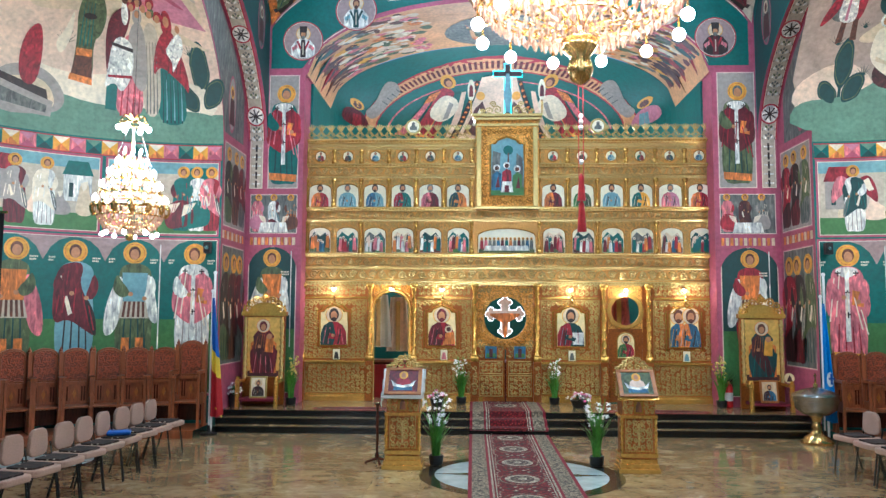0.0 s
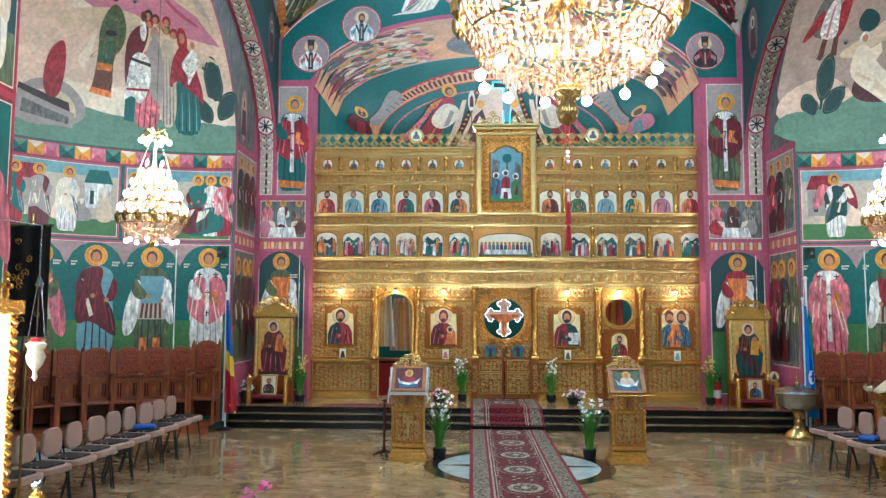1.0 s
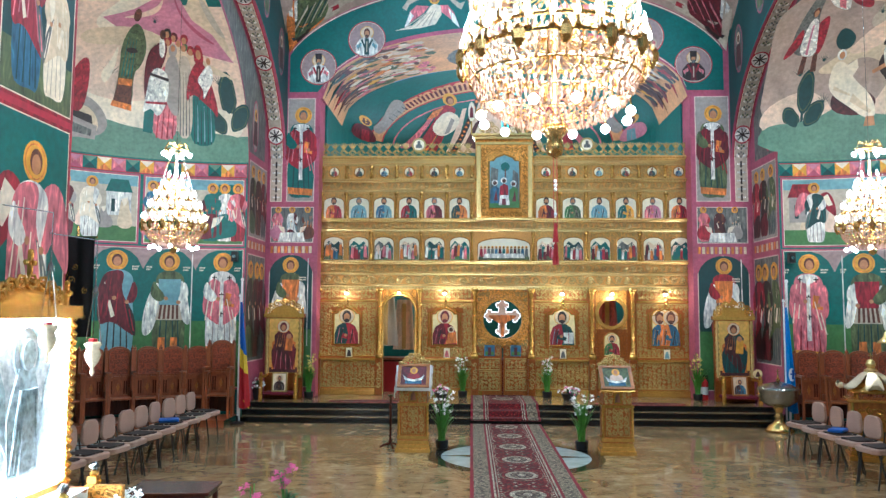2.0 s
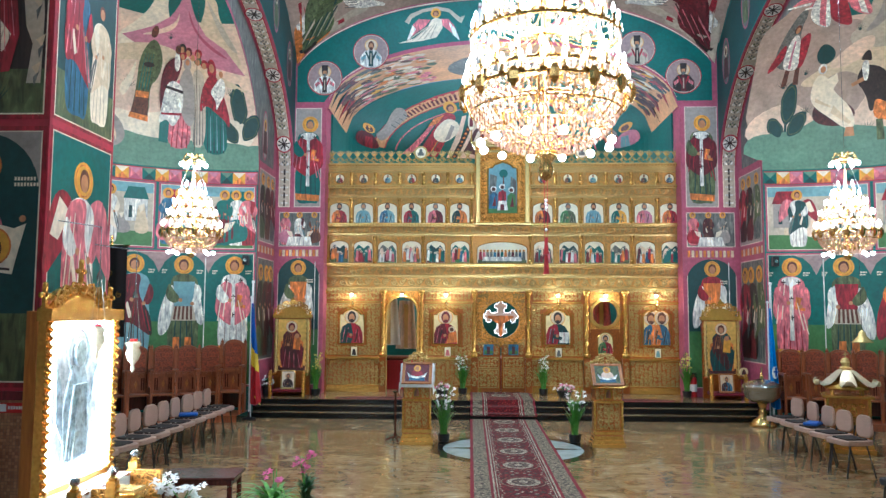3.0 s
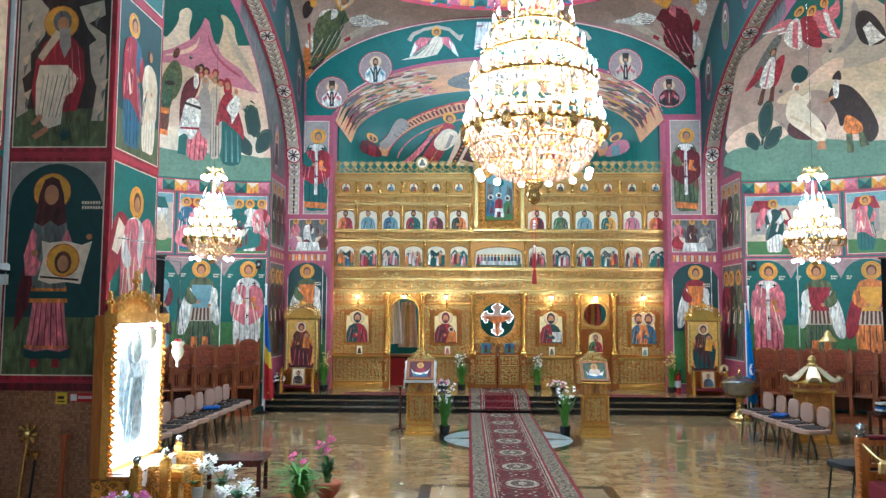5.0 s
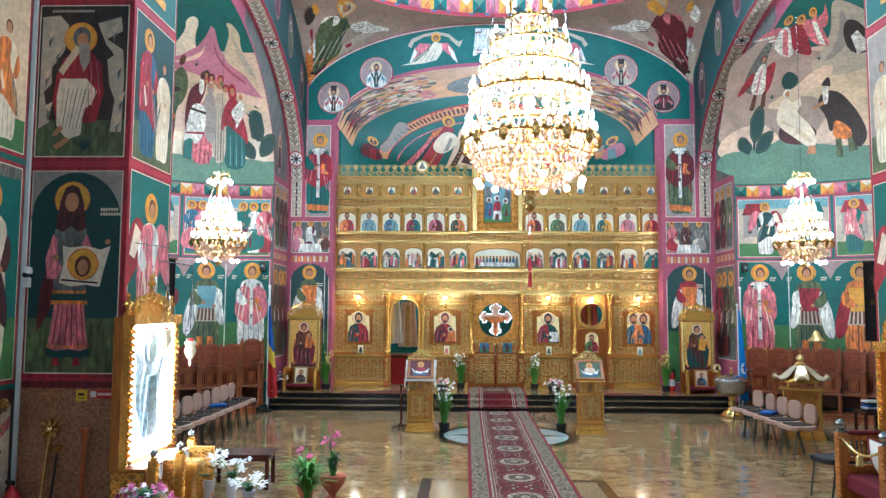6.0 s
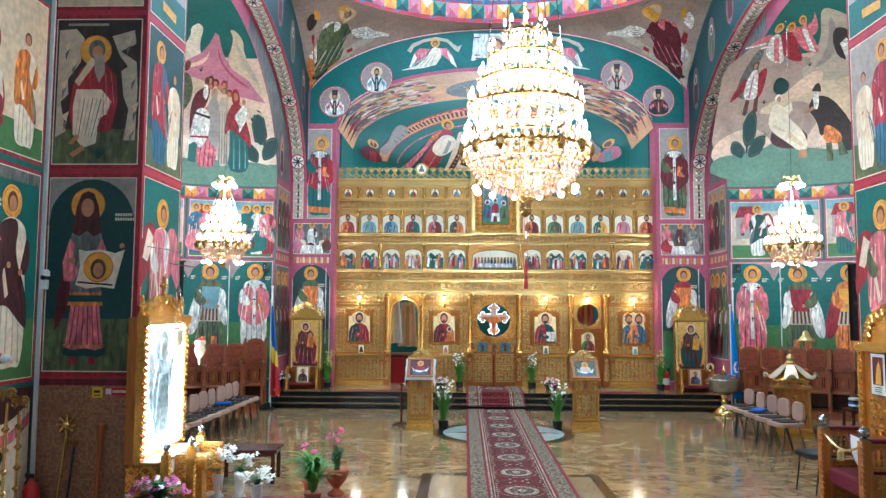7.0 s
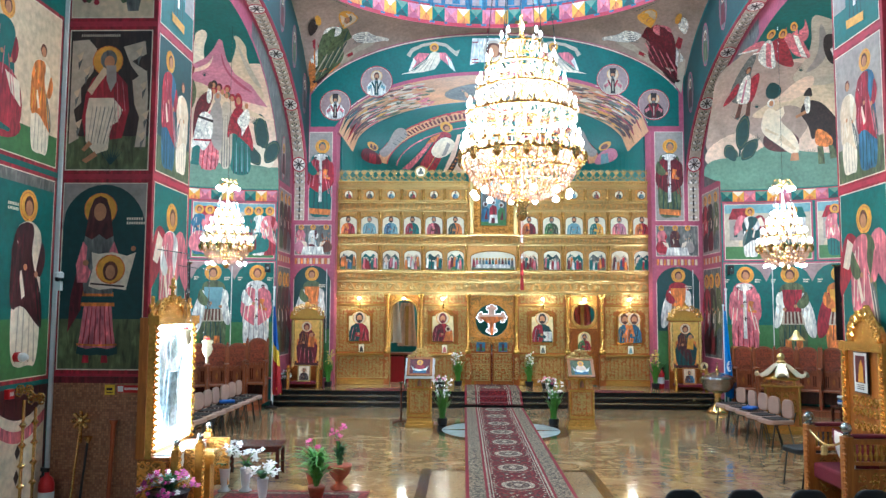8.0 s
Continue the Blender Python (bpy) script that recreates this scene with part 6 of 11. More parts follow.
f.disc(-4.68, 5.0, 0.06, "skin", 12, 0.075)
f.poly(N_([(0.46, 0.73), (0.57, 0.73), (0.58, 0.62), (0.52, 0.55), (0.47, 0.63)]), "grey")
f.poly(N_([(0.3, 0.22), (0.22, 0.16), (0.26, 0.15), (0.34, 0.2)]), "skin")
f.poly(N_([(0.37, 0.15), (0.23, 0.09), (0.28, 0.07), (0.4, 0.12)]), "skin")
for q in range(8):
    f.poly(N_([(0.54, 0.06), (0.56, 0.06), (0.42 + 0.04 * q, 0.2 - 0.01 * abs(q - 4))]), "deep")
f.done("painted_shape", p)
script_bars(p, S_PF, -5.02, 5.3, 0.028, (18,), "sand")
p = panel(pier_l, S_PF, -5.19, -4.16, 5.48, 6.6, "hill", "crimson", None, 0, 1, w=0.04, label="painted vase with red flowers")
f = Fresco(S_PF)
f.k = 5
f.poly([(-4.5, 5.6), (-4.38, 5.6), (-4.34, 5.8), (-4.4, 5.95), (-4.48, 5.95), (-4.54, 5.8)], "ash")
for i in range(14):
    f.disc(-5.0 + 0.045 * i, 5.7 + 0.3 * FR.random(), 0.035, ("crimson", "moss", "orange")[i % 3], 8)
f.done("painted_shape", p)
for pr, x, sg in ((pier_l, -4.15, 1), (pier_r, 3.98, -1)):
    S_PS = (lambda u, v, d: (-4.148 + d, u, v)) if sg > 0 else (lambda u, v, d: (3.978 - d, u, v))
    for z0, z1, back, gr, rb, ck, st in ((1.5, 3.68, "teal", "green", "white" if sg > 0 else "moss", "rose", 3), (3.74, 5.4, "deep" if sg > 0 else "grey", "moss", "blue", "crimson", 0), (5.46, 7.2, "grey", "teal", "teal", "white", 1)):
        p = panel(pr, S_PS, FRONT + 0.02, 4.4, z0, z1, back, "crimson", gr, z0 + 0.45, 1, w=0.03, label="panel with a robed shape")
        robed(p, S_PS, 3.84 if st else 3.66, z0 + 0.1, (z1 - z0) * 0.86, rb, ck, "gold", True, st, sg, k0=5)
        if not st:
            robed(p, S_PS, 4.08, z0 + 0.12, (z1 - z0) * 0.72, "cream", "hill", "gold", False, 0, -1, k0=5)
p = panel(pier_r, S_PF, 4.0, 5.2, 1.5, 3.66, "deep", "crimson", "moss", 2.1, 1, w=0.04, label="panel with a robed shape")
robed(p, S_PF, 4.6, 1.6, 1.9, "white", "wine", "gold", True, 1, 1, k0=5)
p = panel(pier_r, S_PF, 4.0, 5.2, 3.72, 5.42, "grey", "crimson", "moss", 4.2, 1, w=0.04, label="panel with robed shapes")
robed(p, S_PF, 4.5, 3.85, 1.4, "teal", "crimson", "gold", True, 0, 1, k0=5)
S_NL = lambda u, v, d: (-5.2 + d, u, v)
S_NR = lambda u, v, d: (5.25 - d, u, v)
for wl, S, sg in ((nave_l, S_NL, 1), (nave_r, S_NR, -1)):
    for k in range(3):
        a, b = 3.2 - 2.1 * (k + 1), 3.2 - 2.1 * k
        p = panel(wl, S, a, b, 1.45, 3.66, "teal", "crimson", "green", 2.1, 1, w=0.04, top=("ash", 0.12), label="two standing robed shapes on teal and green")
        for q, (rb, ck) in enumerate((("orange", "maroon"), ("cream", "rose"))):
            robed(p, S, b - 0.5 - 0.95 * q, 1.6, 1.85, ("cream", "rose", "white")[k] if q == 0 else rb, ("maroon", "crimson", "moss")[k] if q == 0 else ck, "gold", True, 0, sg, k0=5)
            script_bars(p, S, b - 0.9 - 0.95 * q, 3.25, 0.03, (7, 7))
        p = panel(wl, S, a, b, 3.72, 5.5, "hill", "crimson", "green", 4.1, 1, w=0.04, label="scene with an enthroned robed shape and attendants")
        robed(p, S, b - 1.1, 3.95, 1.4, "teal", "crimson", "gold", True, 4, 1, k0=6)
        robed(p, S, b - 0.4, 3.85, 1.25, "cream", "orange", "gold", False, 0, sg, k0=6)
        f = Fresco(S)
        f.k = 5
        f.disc(b - 1.1, 4.05, 0.35, "crimson", 16, 0.16)
        f.done("painted_cushion", p)
        f = Fresco(S)
        f.k = 1
        f.rect(a, b, 0.05, 1.4, "maroon")
        for q in range(2):
            c0, c1 = a + 1.05 * q + 0.04, a + 1.05 * q + 1.0
            n = 10
            f.poly([(c0, 0.1), (c1, 0.1)] + [(c1 - (c1 - c0) * i / n, 1.25 - 0.18 * math.sin(math.pi * i / n)) for i in range(n + 1)], "cream")
            f.poly([(c1 - (c1 - c0) * i / n, 1.14 - 0.18 * math.sin(math.pi * i / n)) for i in range(n + 1)] + [(c0 + (c1 - c0) * i / n, 1.02 - 0.18 * math.sin(math.pi * i / n)) for i in range(n + 1)], "rose")
            for z in (0.5, 0.75):
                f.poly([((c0 + c1) / 2 - 0.05, z), ((c0 + c1) / 2, z + 0.08), ((c0 + c1) / 2 + 0.05, z), ((c0 + c1) / 2, z - 0.08)], "dark")
            f.poly([(c0, 0.1), (c1, 0.1), (c1, 0.2), (c0, 0.2)], "teal")
        f.done("painted_curtain", wl, "painted curtain dado with looped edge")

# ---- the iconostasis ----
IX, IY = 0.1, 14.95
ico = thing("iconostasis", "tall gilded carved icon screen with three tiers of icons", "icon screen")
put(ico, IX, IY, PZ)
S_ICO = lambda y: (lambda u, v, d: (u, y - d, v))
z_ = lambda z: z - PZ


def spiral_pts(cx, cz, y, r, sx, sz, turns=1.6, n=13, a0=0.0):
    out = []
    for i in range(n):
        t = i / (n - 1)
        a, q = a0 + 2 * math.pi * turns * t, r * (1 - 0.82 * t)
        out.append((cx + sx * q * math.cos(a), y - 0.012 * math.sin(math.pi * t), cz + sz * q * math.sin(a)))
    return out


def relief(m, x0, x1, z0, z1, cell, y, mi=0, keep=None, thick=0.011):
    """Scrolling foliage in relief filling a rectangle, mirrored about its middle."""
    nx, nz = max(1, round((x1 - x0) / cell)), max(1, round((z1 - z0) / cell))
    dx, dz = (x1 - x0) / nx, (z1 - z0) / nz
    for i in range(nx):
        for j in range(nz):
            cx, cz = x0 + dx * (i + 0.5), z0 + dz * (j + 0.5)
            if keep and not keep(cx, cz):
                continue
            left = cx < (x0 + x1) / 2
            mir = min(i, nx - 1 - i)
            r = min(dx, dz) * (0.4 + 0.2 * ((mir * 5 + j * 3) % 4) / 3)
            cz += dz * 0.22 * (1 if mir % 2 else -1) * (0 < j < nz - 1)
            pts = spiral_pts(cx, cz, y, r, 1 if left else -1, 1 if (i + j) % 2 else -1, 1.4, 11, 0.6 * ((i * 3 + j * 5) % 4))
            m.tube(pts, [thick * (1.15 - 0.6 * k / 10) for k in range(11)], 4, mi)
            a = 0.9 * ((i * 7 + j * 3) % 7)
            for s in (0, 2.1):
                px, pz = cx + (1 if left else -1) * 0.55 * dx * math.cos(a + s), cz + 0.5 * dz * math.sin(a + s)
                m.add([(px - 0.35 * r, y, pz), (px, y - 0.02, pz - 0.18 * r), (px + 0.4 * r, y - 0.004, pz + 0.1 * r), (px, y - 0.014, pz + 0.2 * r)], [(0, 1, 2, 3)], mi)


def frieze(parent, x0, x1, z0, z1, y, label=""):
    """A running scroll between two mouldings."""
    m = MB()
    h = z1 - z0
    n = max(2, round((x1 - x0) / (h * 0.95)))
    w = (x1 - x0) / n
    for i in range(n):
        c = x0 + w * (i + 0.5)
        up = 1 if i % 2 else -1
        m.tube(spiral_pts(c, (z0 + z1) / 2, y, 0.4 * h, 1 if c < (x0 + x1) / 2 else -1, up, 1.7, 14, 0.4), [0.09 * h * (1.1 - 0.5 * k / 13) for k in range(14)], 4)
        m.tube([(c - w / 2, y, (z0 + z1) / 2 - up * 0.35 * h), (c - 0.1 * w, y - 0.012, (z0 + z1) / 2 - up * 0.46 * h), (c + w / 2, y, (z0 + z1) / 2 + up * 0.3 * h)], 0.06 * h, 4)
        m.ball((c, y - 0.006, (z0 + z1) / 2), 0.11 * h, 6, 4)
    m.box(x0, x1, y - 0.012, y + 0.02, z0 - 0.008, z0 + 0.008).box(x0, x1, y - 0.012, y + 0.02, z1 - 0.008, z1 + 0.008)
    return m.done("frieze", GILT_PALE, parent, label, smooth=True)


def ogee(cx, hw, z0, z1, rise, n=5):
    """Outline of an icon with a shouldered, pointed top."""
    pts = [(cx - hw, z0), (cx + hw, z0), (cx + hw, z1)]
    pts += [(cx + hw * (0.72 - 0.3 * t), z1 + rise * (0.12 + 0.55 * math.sin(t * math.pi / 2))) for t in (0, 0.35, 0.7, 1)]
    pts += [(cx + hw * 0.18, z1 + rise * 0.86), (cx, z1 + rise), (cx - hw * 0.18, z1 + rise * 0.86)]
    pts += [(cx - hw * (0.72 - 0.3 * t), z1 + rise * (0.12 + 0.55 * math.sin(t * math.pi / 2))) for t in (1, 0.7, 0.35, 0)]
    return pts + [(cx - hw, z1)]


def arched(cx, hw, z0, z1, rise, n=8):
    return [(cx - hw, z0), (cx + hw, z0)] + [(cx + hw * math.cos(math.pi * i / n), z1 + rise * math.sin(math.pi * i / n)) for i in range(n + 1)]


def rim(m, pts, y, r, mi=0, n=4):
    m.tube([(a, y, b) for a, b in pts], r, n, mi, True)


def bust(parent, S, u, v, h, robe, cloak, hair="brown", halo=False, double=False, sx=1.0):
    f = Fresco(S)
    f.k = 3
    for du, rb, ck in (((-0.14, robe, cloak), (0.16, cloak, robe)) if double else ((0.0, robe, cloak),)):
        P = lambda pts: [(u + (du + a) * h * sx, v + b * h) for a, b in pts]
        if halo:
            f.disc(u + du * h, v + 0.76 * h, 0.22 * h, "gold", 18)
            f.disc(u + du * h, v + 0.76 * h, 0.2 * h, "hill", 18)
        f.poly(P([(-0.36, 0.0), (0.36, 0.0), (0.34, 0.32), (0.24, 0.5), (0.09, 0.58), (-0.09, 0.58), (-0.26, 0.5), (-0.35, 0.3)]), rb)
        f.poly(P([(-0.36, 0.0), (-0.02, 0.0), (0.06, 0.22), (-0.02, 0.56), (-0.12, 0.58), (-0.28, 0.48), (-0.36, 0.28)]), ck)
        lt = {"crimson": "rose", "deep": "sky", "wine": "crimson", "orange": "gold", "blue": "sky", "sky": "white", "teal": "sky"}.get(rb, "cream")
        for q in range(4):
            f.poly(P([(0.08 + 0.06 * q, 0.03), (0.095 + 0.06 * q, 0.03), (0.11 + 0.035 * q, 0.44 - 0.05 * q), (0.1 + 0.035 * q, 0.45 - 0.05 * q)]), lt if q % 2 else "dark")
            f.poly(P([(-0.3 + 0.07 * q, 0.03), (-0.285 + 0.07 * q, 0.03), (-0.2 + 0.05 * q, 0.44), (-0.21 + 0.05 * q, 0.45)]), "dark" if q % 2 else lt)
        f.poly(P([(0.1, 0.02), (0.14, 0.02), (0.2, 0.4), (0.17, 0.42)]), "dark")
        f.poly(P([(-0.2, 0.02), (-0.17, 0.02), (-0.1, 0.4), (-0.14, 0.4)]), "dark")
        f.poly(P([(-0.16, 0.18), (0.1, 0.12), (0.14, 0.2), (-0.1, 0.3)]), rb)
        f.disc(u + (du - 0.02) * h, v + 0.24 * h, 0.045 * h, "skin", 8)
        f.disc(u + du * h, v + 0.76 * h, 0.125 * h, hair, 14, 0.165 * h)
        f.disc(u + du * h, v + 0.735 * h, 0.085 * h, "skin", 12, 0.115 * h)
        f.disc(u + du * h, v + 0.64 * h, 0.07 * h, hair, 10, 0.055 * h)
    return f.done("painted_shape", parent)


def icon(parent, outline, y, frame_r=0.014, name="icon", label="", board=None):
    cu = sum(p[0] for p in outline) / len(outline)
    b = MB().prism(outline, y - 0.012, y + 0.015).done(name, board or GOLD_LEAF, parent, label)
    m = MB()
    rim(m, outline, y - 0.014, frame_r)
    m.done("frame", GILT, b)
    return b


def column(parent, x, y, z0, z1, r=0.045):
    m = MB()
    m.box(x - r * 1.7, x + r * 1.7, y - r * 1.7, y + r * 1.5, z0, z0 + 0.1).box(x - r * 1.7, x + r * 1.7, y - r * 1.7, y + r * 1.5, z1 - 0.07, z1)
    m.lathe([(r * 1.5, 0.1), (r * 1.5, 0.13), (r * 0.9, 0.16), (r * 0.85, (z1 - z0) * 0.5), (r * 0.8, z1 - z0 - 0.17), (r * 1.2, z1 - z0 - 0.12), (r * 1.6, z1 - z0 - 0.07)], x, y, z0, 10)
    h = z1 - z0 - 0.34
    for k in range(2):
        m.tube([(x + r * math.cos(a), y + r * math.sin(a), z0 + 0.17 + h * i / 40) for i in range(41) for a in [math.pi * k + i * 0.55]], r * 0.36, 4)
    return m.done("column", GILT, parent, smooth=True)


def build_screen():
    yb = 0.0
    W = 4.2
    # lower storey: bays round the openings
    for a, b in ((-4.2, -2.68), (-1.94, -0.46), (0.42, 2.02), (2.68, 4.2)):
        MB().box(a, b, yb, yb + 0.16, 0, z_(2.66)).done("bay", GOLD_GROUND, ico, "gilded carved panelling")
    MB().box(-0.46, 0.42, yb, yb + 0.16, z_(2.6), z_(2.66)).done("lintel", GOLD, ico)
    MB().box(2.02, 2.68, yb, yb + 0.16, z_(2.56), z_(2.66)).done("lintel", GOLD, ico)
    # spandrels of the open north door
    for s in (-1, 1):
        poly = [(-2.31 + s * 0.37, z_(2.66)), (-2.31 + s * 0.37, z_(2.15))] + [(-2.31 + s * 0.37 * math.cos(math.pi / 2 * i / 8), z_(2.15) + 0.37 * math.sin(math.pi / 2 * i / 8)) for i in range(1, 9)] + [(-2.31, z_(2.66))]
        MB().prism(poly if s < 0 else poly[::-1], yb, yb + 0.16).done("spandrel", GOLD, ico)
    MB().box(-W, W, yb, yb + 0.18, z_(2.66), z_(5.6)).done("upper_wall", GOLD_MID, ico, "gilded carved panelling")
    for a, b in ((-W - 0.02, -2.7), (-1.92, -0.48), (0.6, 2.0), (2.72, W + 0.02)):
        MB().box(a, b, -0.06, 0.0, 0, 0.1).done("plinth", GILT, ico, bevel=0.006)
    for a, b in ((-4.15, -2.78), (-1.82, -0.7), (0.66, 1.84), (2.88, 4.15)):
        MB().box(a, b, -0.1, 0.0, z_(1.08), z_(1.12)).done("shelf", GILT, ico, bevel=0.006)
        MB().box(a, b, -0.05, 0.0, z_(0.42), z_(0.46)).done("moulding", GILT, ico, bevel=0.006)
        MB().box(a + 0.02, b - 0.02, -0.035, 0.0, z_(2.36), z_(2.4)).done("moulding", GILT, ico, bevel=0.006)
    # pale gilt gives the scrolls their highlights against the shade-coloured ground
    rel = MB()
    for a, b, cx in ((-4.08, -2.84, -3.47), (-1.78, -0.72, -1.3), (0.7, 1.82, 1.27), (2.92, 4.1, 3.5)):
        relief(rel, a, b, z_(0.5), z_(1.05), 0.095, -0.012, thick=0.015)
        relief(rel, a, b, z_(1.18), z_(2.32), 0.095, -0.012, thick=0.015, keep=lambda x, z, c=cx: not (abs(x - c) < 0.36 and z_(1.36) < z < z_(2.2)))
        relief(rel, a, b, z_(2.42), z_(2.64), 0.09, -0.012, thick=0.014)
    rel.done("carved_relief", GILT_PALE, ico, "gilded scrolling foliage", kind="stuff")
    for x in (-4.12, -2.74, -1.86, -0.64, 0.6, 1.92, 2.8, 4.16):
        column(ico, x, -0.05, z_(1.12), z_(2.66))
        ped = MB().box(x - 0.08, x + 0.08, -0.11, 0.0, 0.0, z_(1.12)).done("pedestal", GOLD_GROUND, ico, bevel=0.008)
        m = MB()
        relief(m, x - 0.065, x + 0.065, 0.14, z_(1.06), 0.13, -0.116, thick=0.014)
        m.done("carving", GILT_PALE, ped)
    # stepped frames round the panels of the lower storey
    for a, b in ((-4.08, -2.84), (-1.78, -0.72), (0.7, 1.82), (2.92, 4.1)):
        for z0, z1 in ((0.49, 1.06), (1.17, 2.33)):
            m = MB()
            rim(m, [(a - 0.015, z_(z0)), (b + 0.015, z_(z0)), (b + 0.015, z_(z1)), (a - 0.015, z_(z1))], -0.012, 0.016)
            m.done("panel_frame", GILT_PALE, ico)
    for cx in (-3.47, -1.3, 1.27, 3.5):
        m = MB()
        rim(m, ogee(cx, 0.35, z_(1.36), z_(2.12), 0.18), -0.016, 0.016)
        m.done("outer_frame", GILT, ico)
    # dentils under the great cornice
    m = MB()
    for q in range(84):
        m.box(-W + 0.1 * q + 0.02, -W + 0.1 * q + 0.075, -0.085, -0.03, z_(2.62), z_(2.66))
    m.done("dentil_strip", GILT_PALE, ico, kind="stuff")
    # main icons of the lower storey
    for cx, robe, cloak, hair, dbl in ((-3.47, "crimson", "deep", "dark", False), (-1.3, "crimson", "wine", "wine", False), (1.27, "deep", "crimson", "dark", False), (3.5, "orange", "blue", "brown", True)):
        b = icon(ico, ogee(cx, 0.285, z_(1.42), z_(2.08), 0.15), -0.02, 0.02, label="gold-ground icon with a robed half-length shape")
        bust(b, S_ICO(-0.032), cx, z_(1.425), 0.8, robe, cloak, hair, True, dbl, 0.76 if dbl else 0.92)
        if cx == -1.3:
            f = Fresco(S_ICO(-0.032))
            f.k = 16
            f.disc(cx + 0.14, z_(1.75), 0.075, "hill", 14)
            f.poly([(cx + 0.02, z_(1.44)), (cx + 0.27, z_(1.46)), (cx + 0.24, z_(1.7)), (cx + 0.08, z_(1.68))], "orange")
            f.disc(cx + 0.14, z_(1.75), 0.045, "brown", 12)
            f.done("painted_shape", b)
        if cx == 1.27:
            f = Fresco(S_ICO(-0.032))
            f.k = 16
            f.poly([(cx + 0.03, z_(1.46)), (cx + 0.25, z_(1.46)), (cx + 0.25, z_(1.7)), (cx + 0.03, z_(1.7))], "white")
            f.poly([(cx + 0.135, z_(1.46)), (cx + 0.145, z_(1.46)), (cx + 0.145, z_(1.7)), (cx + 0.135, z_(1.7))], "crimson")
            f.done("painted_shape", b)
    # upper storeys
    for z, d, h in ((2.66, 0.06, 0.05), (2.97, 0.1, 0.03), (3.21, 0.16, 0.05), (3.94, 0.05, 0.03), (4.15, 0.14, 0.05), (4.83, 0.05, 0.03), (5.05, 0.14, 0.05), (5.42, 0.06, 0.03), (5.55, 0.16, 0.05)):
        segs = ((-W, W),) if z < 4.1 else ((-W, -0.63), (0.65, W))
        for a, b in segs:
            MB().box(a - 0.03, b + 0.03, -d * 0.8, 0.0, z_(z) + h * 0.5, z_(z) + h).box(a - 0.015, b + 0.015, -d * 0.5, 0.0, z_(z) - 0.02, z_(z) + h * 0.5).done("ledge", GILT_PALE, ico, bevel=0.006)
            if h > 0.04:
                m = MB()
                for q in range(int((b - a) / 0.07)):
                    m.box(a + 0.07 * q, a + 0.07 * q + 0.04, -d * 0.72, -d * 0.4, z_(z) + 0.002, z_(z) + h * 0.48)
                m.done("dentil_strip", GILT, ico, kind="stuff")
    for z0, z1 in ((2.74, 2.95), (3.02, 3.19)):
        frieze(ico, -W, W, z_(z0), z_(z1), -0.03)
    for a, b in ((-W, -0.66), (0.68, W)):
        frieze(ico, a, b, z_(4.88), z_(5.03), -0.02)
        MB().box(a, b, -0.03, 0.0, z_(5.46), z_(5.54)).done("ledge", GILT_PALE, ico, bevel=0.006)
    frieze(ico, -W, W, z_(3.99), z_(4.12), -0.02)
    LXS = [-3.8 + 0.563 * i for i in range(6)]
    RXS = [0.94 + 0.585 * i for i in range(6)]
    tones = [("crimson", "orange"), ("sky", "sky"), ("sky", "blue"), ("teal", "crimson"), ("wine", "rose"), ("orange", "deep")]
    tones_r = [("wine", "orange"), ("moss", "green"), ("sky", "sky"), ("gold", "teal"), ("lilac", "rose"), ("crimson", "orange")]
    for xs, tn in ((LXS, tones), (RXS, tones_r)):
        for i, cx in enumerate(xs):
            b = icon(ico, arched(cx, 0.228, z_(4.22), z_(4.58), 0.11), -0.02, 0.01, label="small arched icon with a robed half-length shape", board=ICON_PALE)
            bust(b, S_ICO(-0.032), cx, z_(4.225), 0.5, tn[i][0], tn[i][1], "ash" if i in (1, 4) else "dark")
            circ = [(cx + 0.112 * math.cos(a * math.pi / 8), z_(5.26) + 0.112 * math.sin(a * math.pi / 8)) for a in range(16)]
            b = icon(ico, circ, -0.02, 0.012, label="small round icon", board=ICON_PALE)
            bust(b, S_ICO(-0.032), cx, z_(5.165), 0.2, ("crimson", "deep", "sky")[i % 3], ("teal", "brown", "blue")[i % 3], "dark")
            b = icon(ico, arched(cx + 0.01, 0.222, z_(3.28), z_(3.68), 0.12), -0.02, 0.01, label="small arched festal icon", board=ICON_PALE)
            f = Fresco(S_ICO(-0.032))
            f.k = 3
            f.poly([(cx - 0.2, z_(3.29)), (cx + 0.22, z_(3.29)), (cx + 0.22, z_(3.56)), (cx + 0.12, z_(3.7)), (cx + 0.02, z_(3.62)), (cx - 0.1, z_(3.71)), (cx - 0.2, z_(3.58))], ("deep", "hill", "ash", "teal")[(i * 3 + (cx > 0)) % 4])
            f.rect(cx - 0.2, cx + 0.22, z_(3.29), z_(3.4), ("moss", "brown", "green")[i % 3])
            f.poly([(cx - 0.19, z_(3.4)), (cx - 0.05, z_(3.4)), (cx - 0.1, z_(3.64)), (cx - 0.16, z_(3.6))], ("ash", "teal", "beige")[i % 3])
            f.poly([(cx + 0.05, z_(3.4)), (cx + 0.2, z_(3.4)), (cx + 0.17, z_(3.6)), (cx + 0.1, z_(3.66))], ("deep", "ash", "teal")[i % 3])
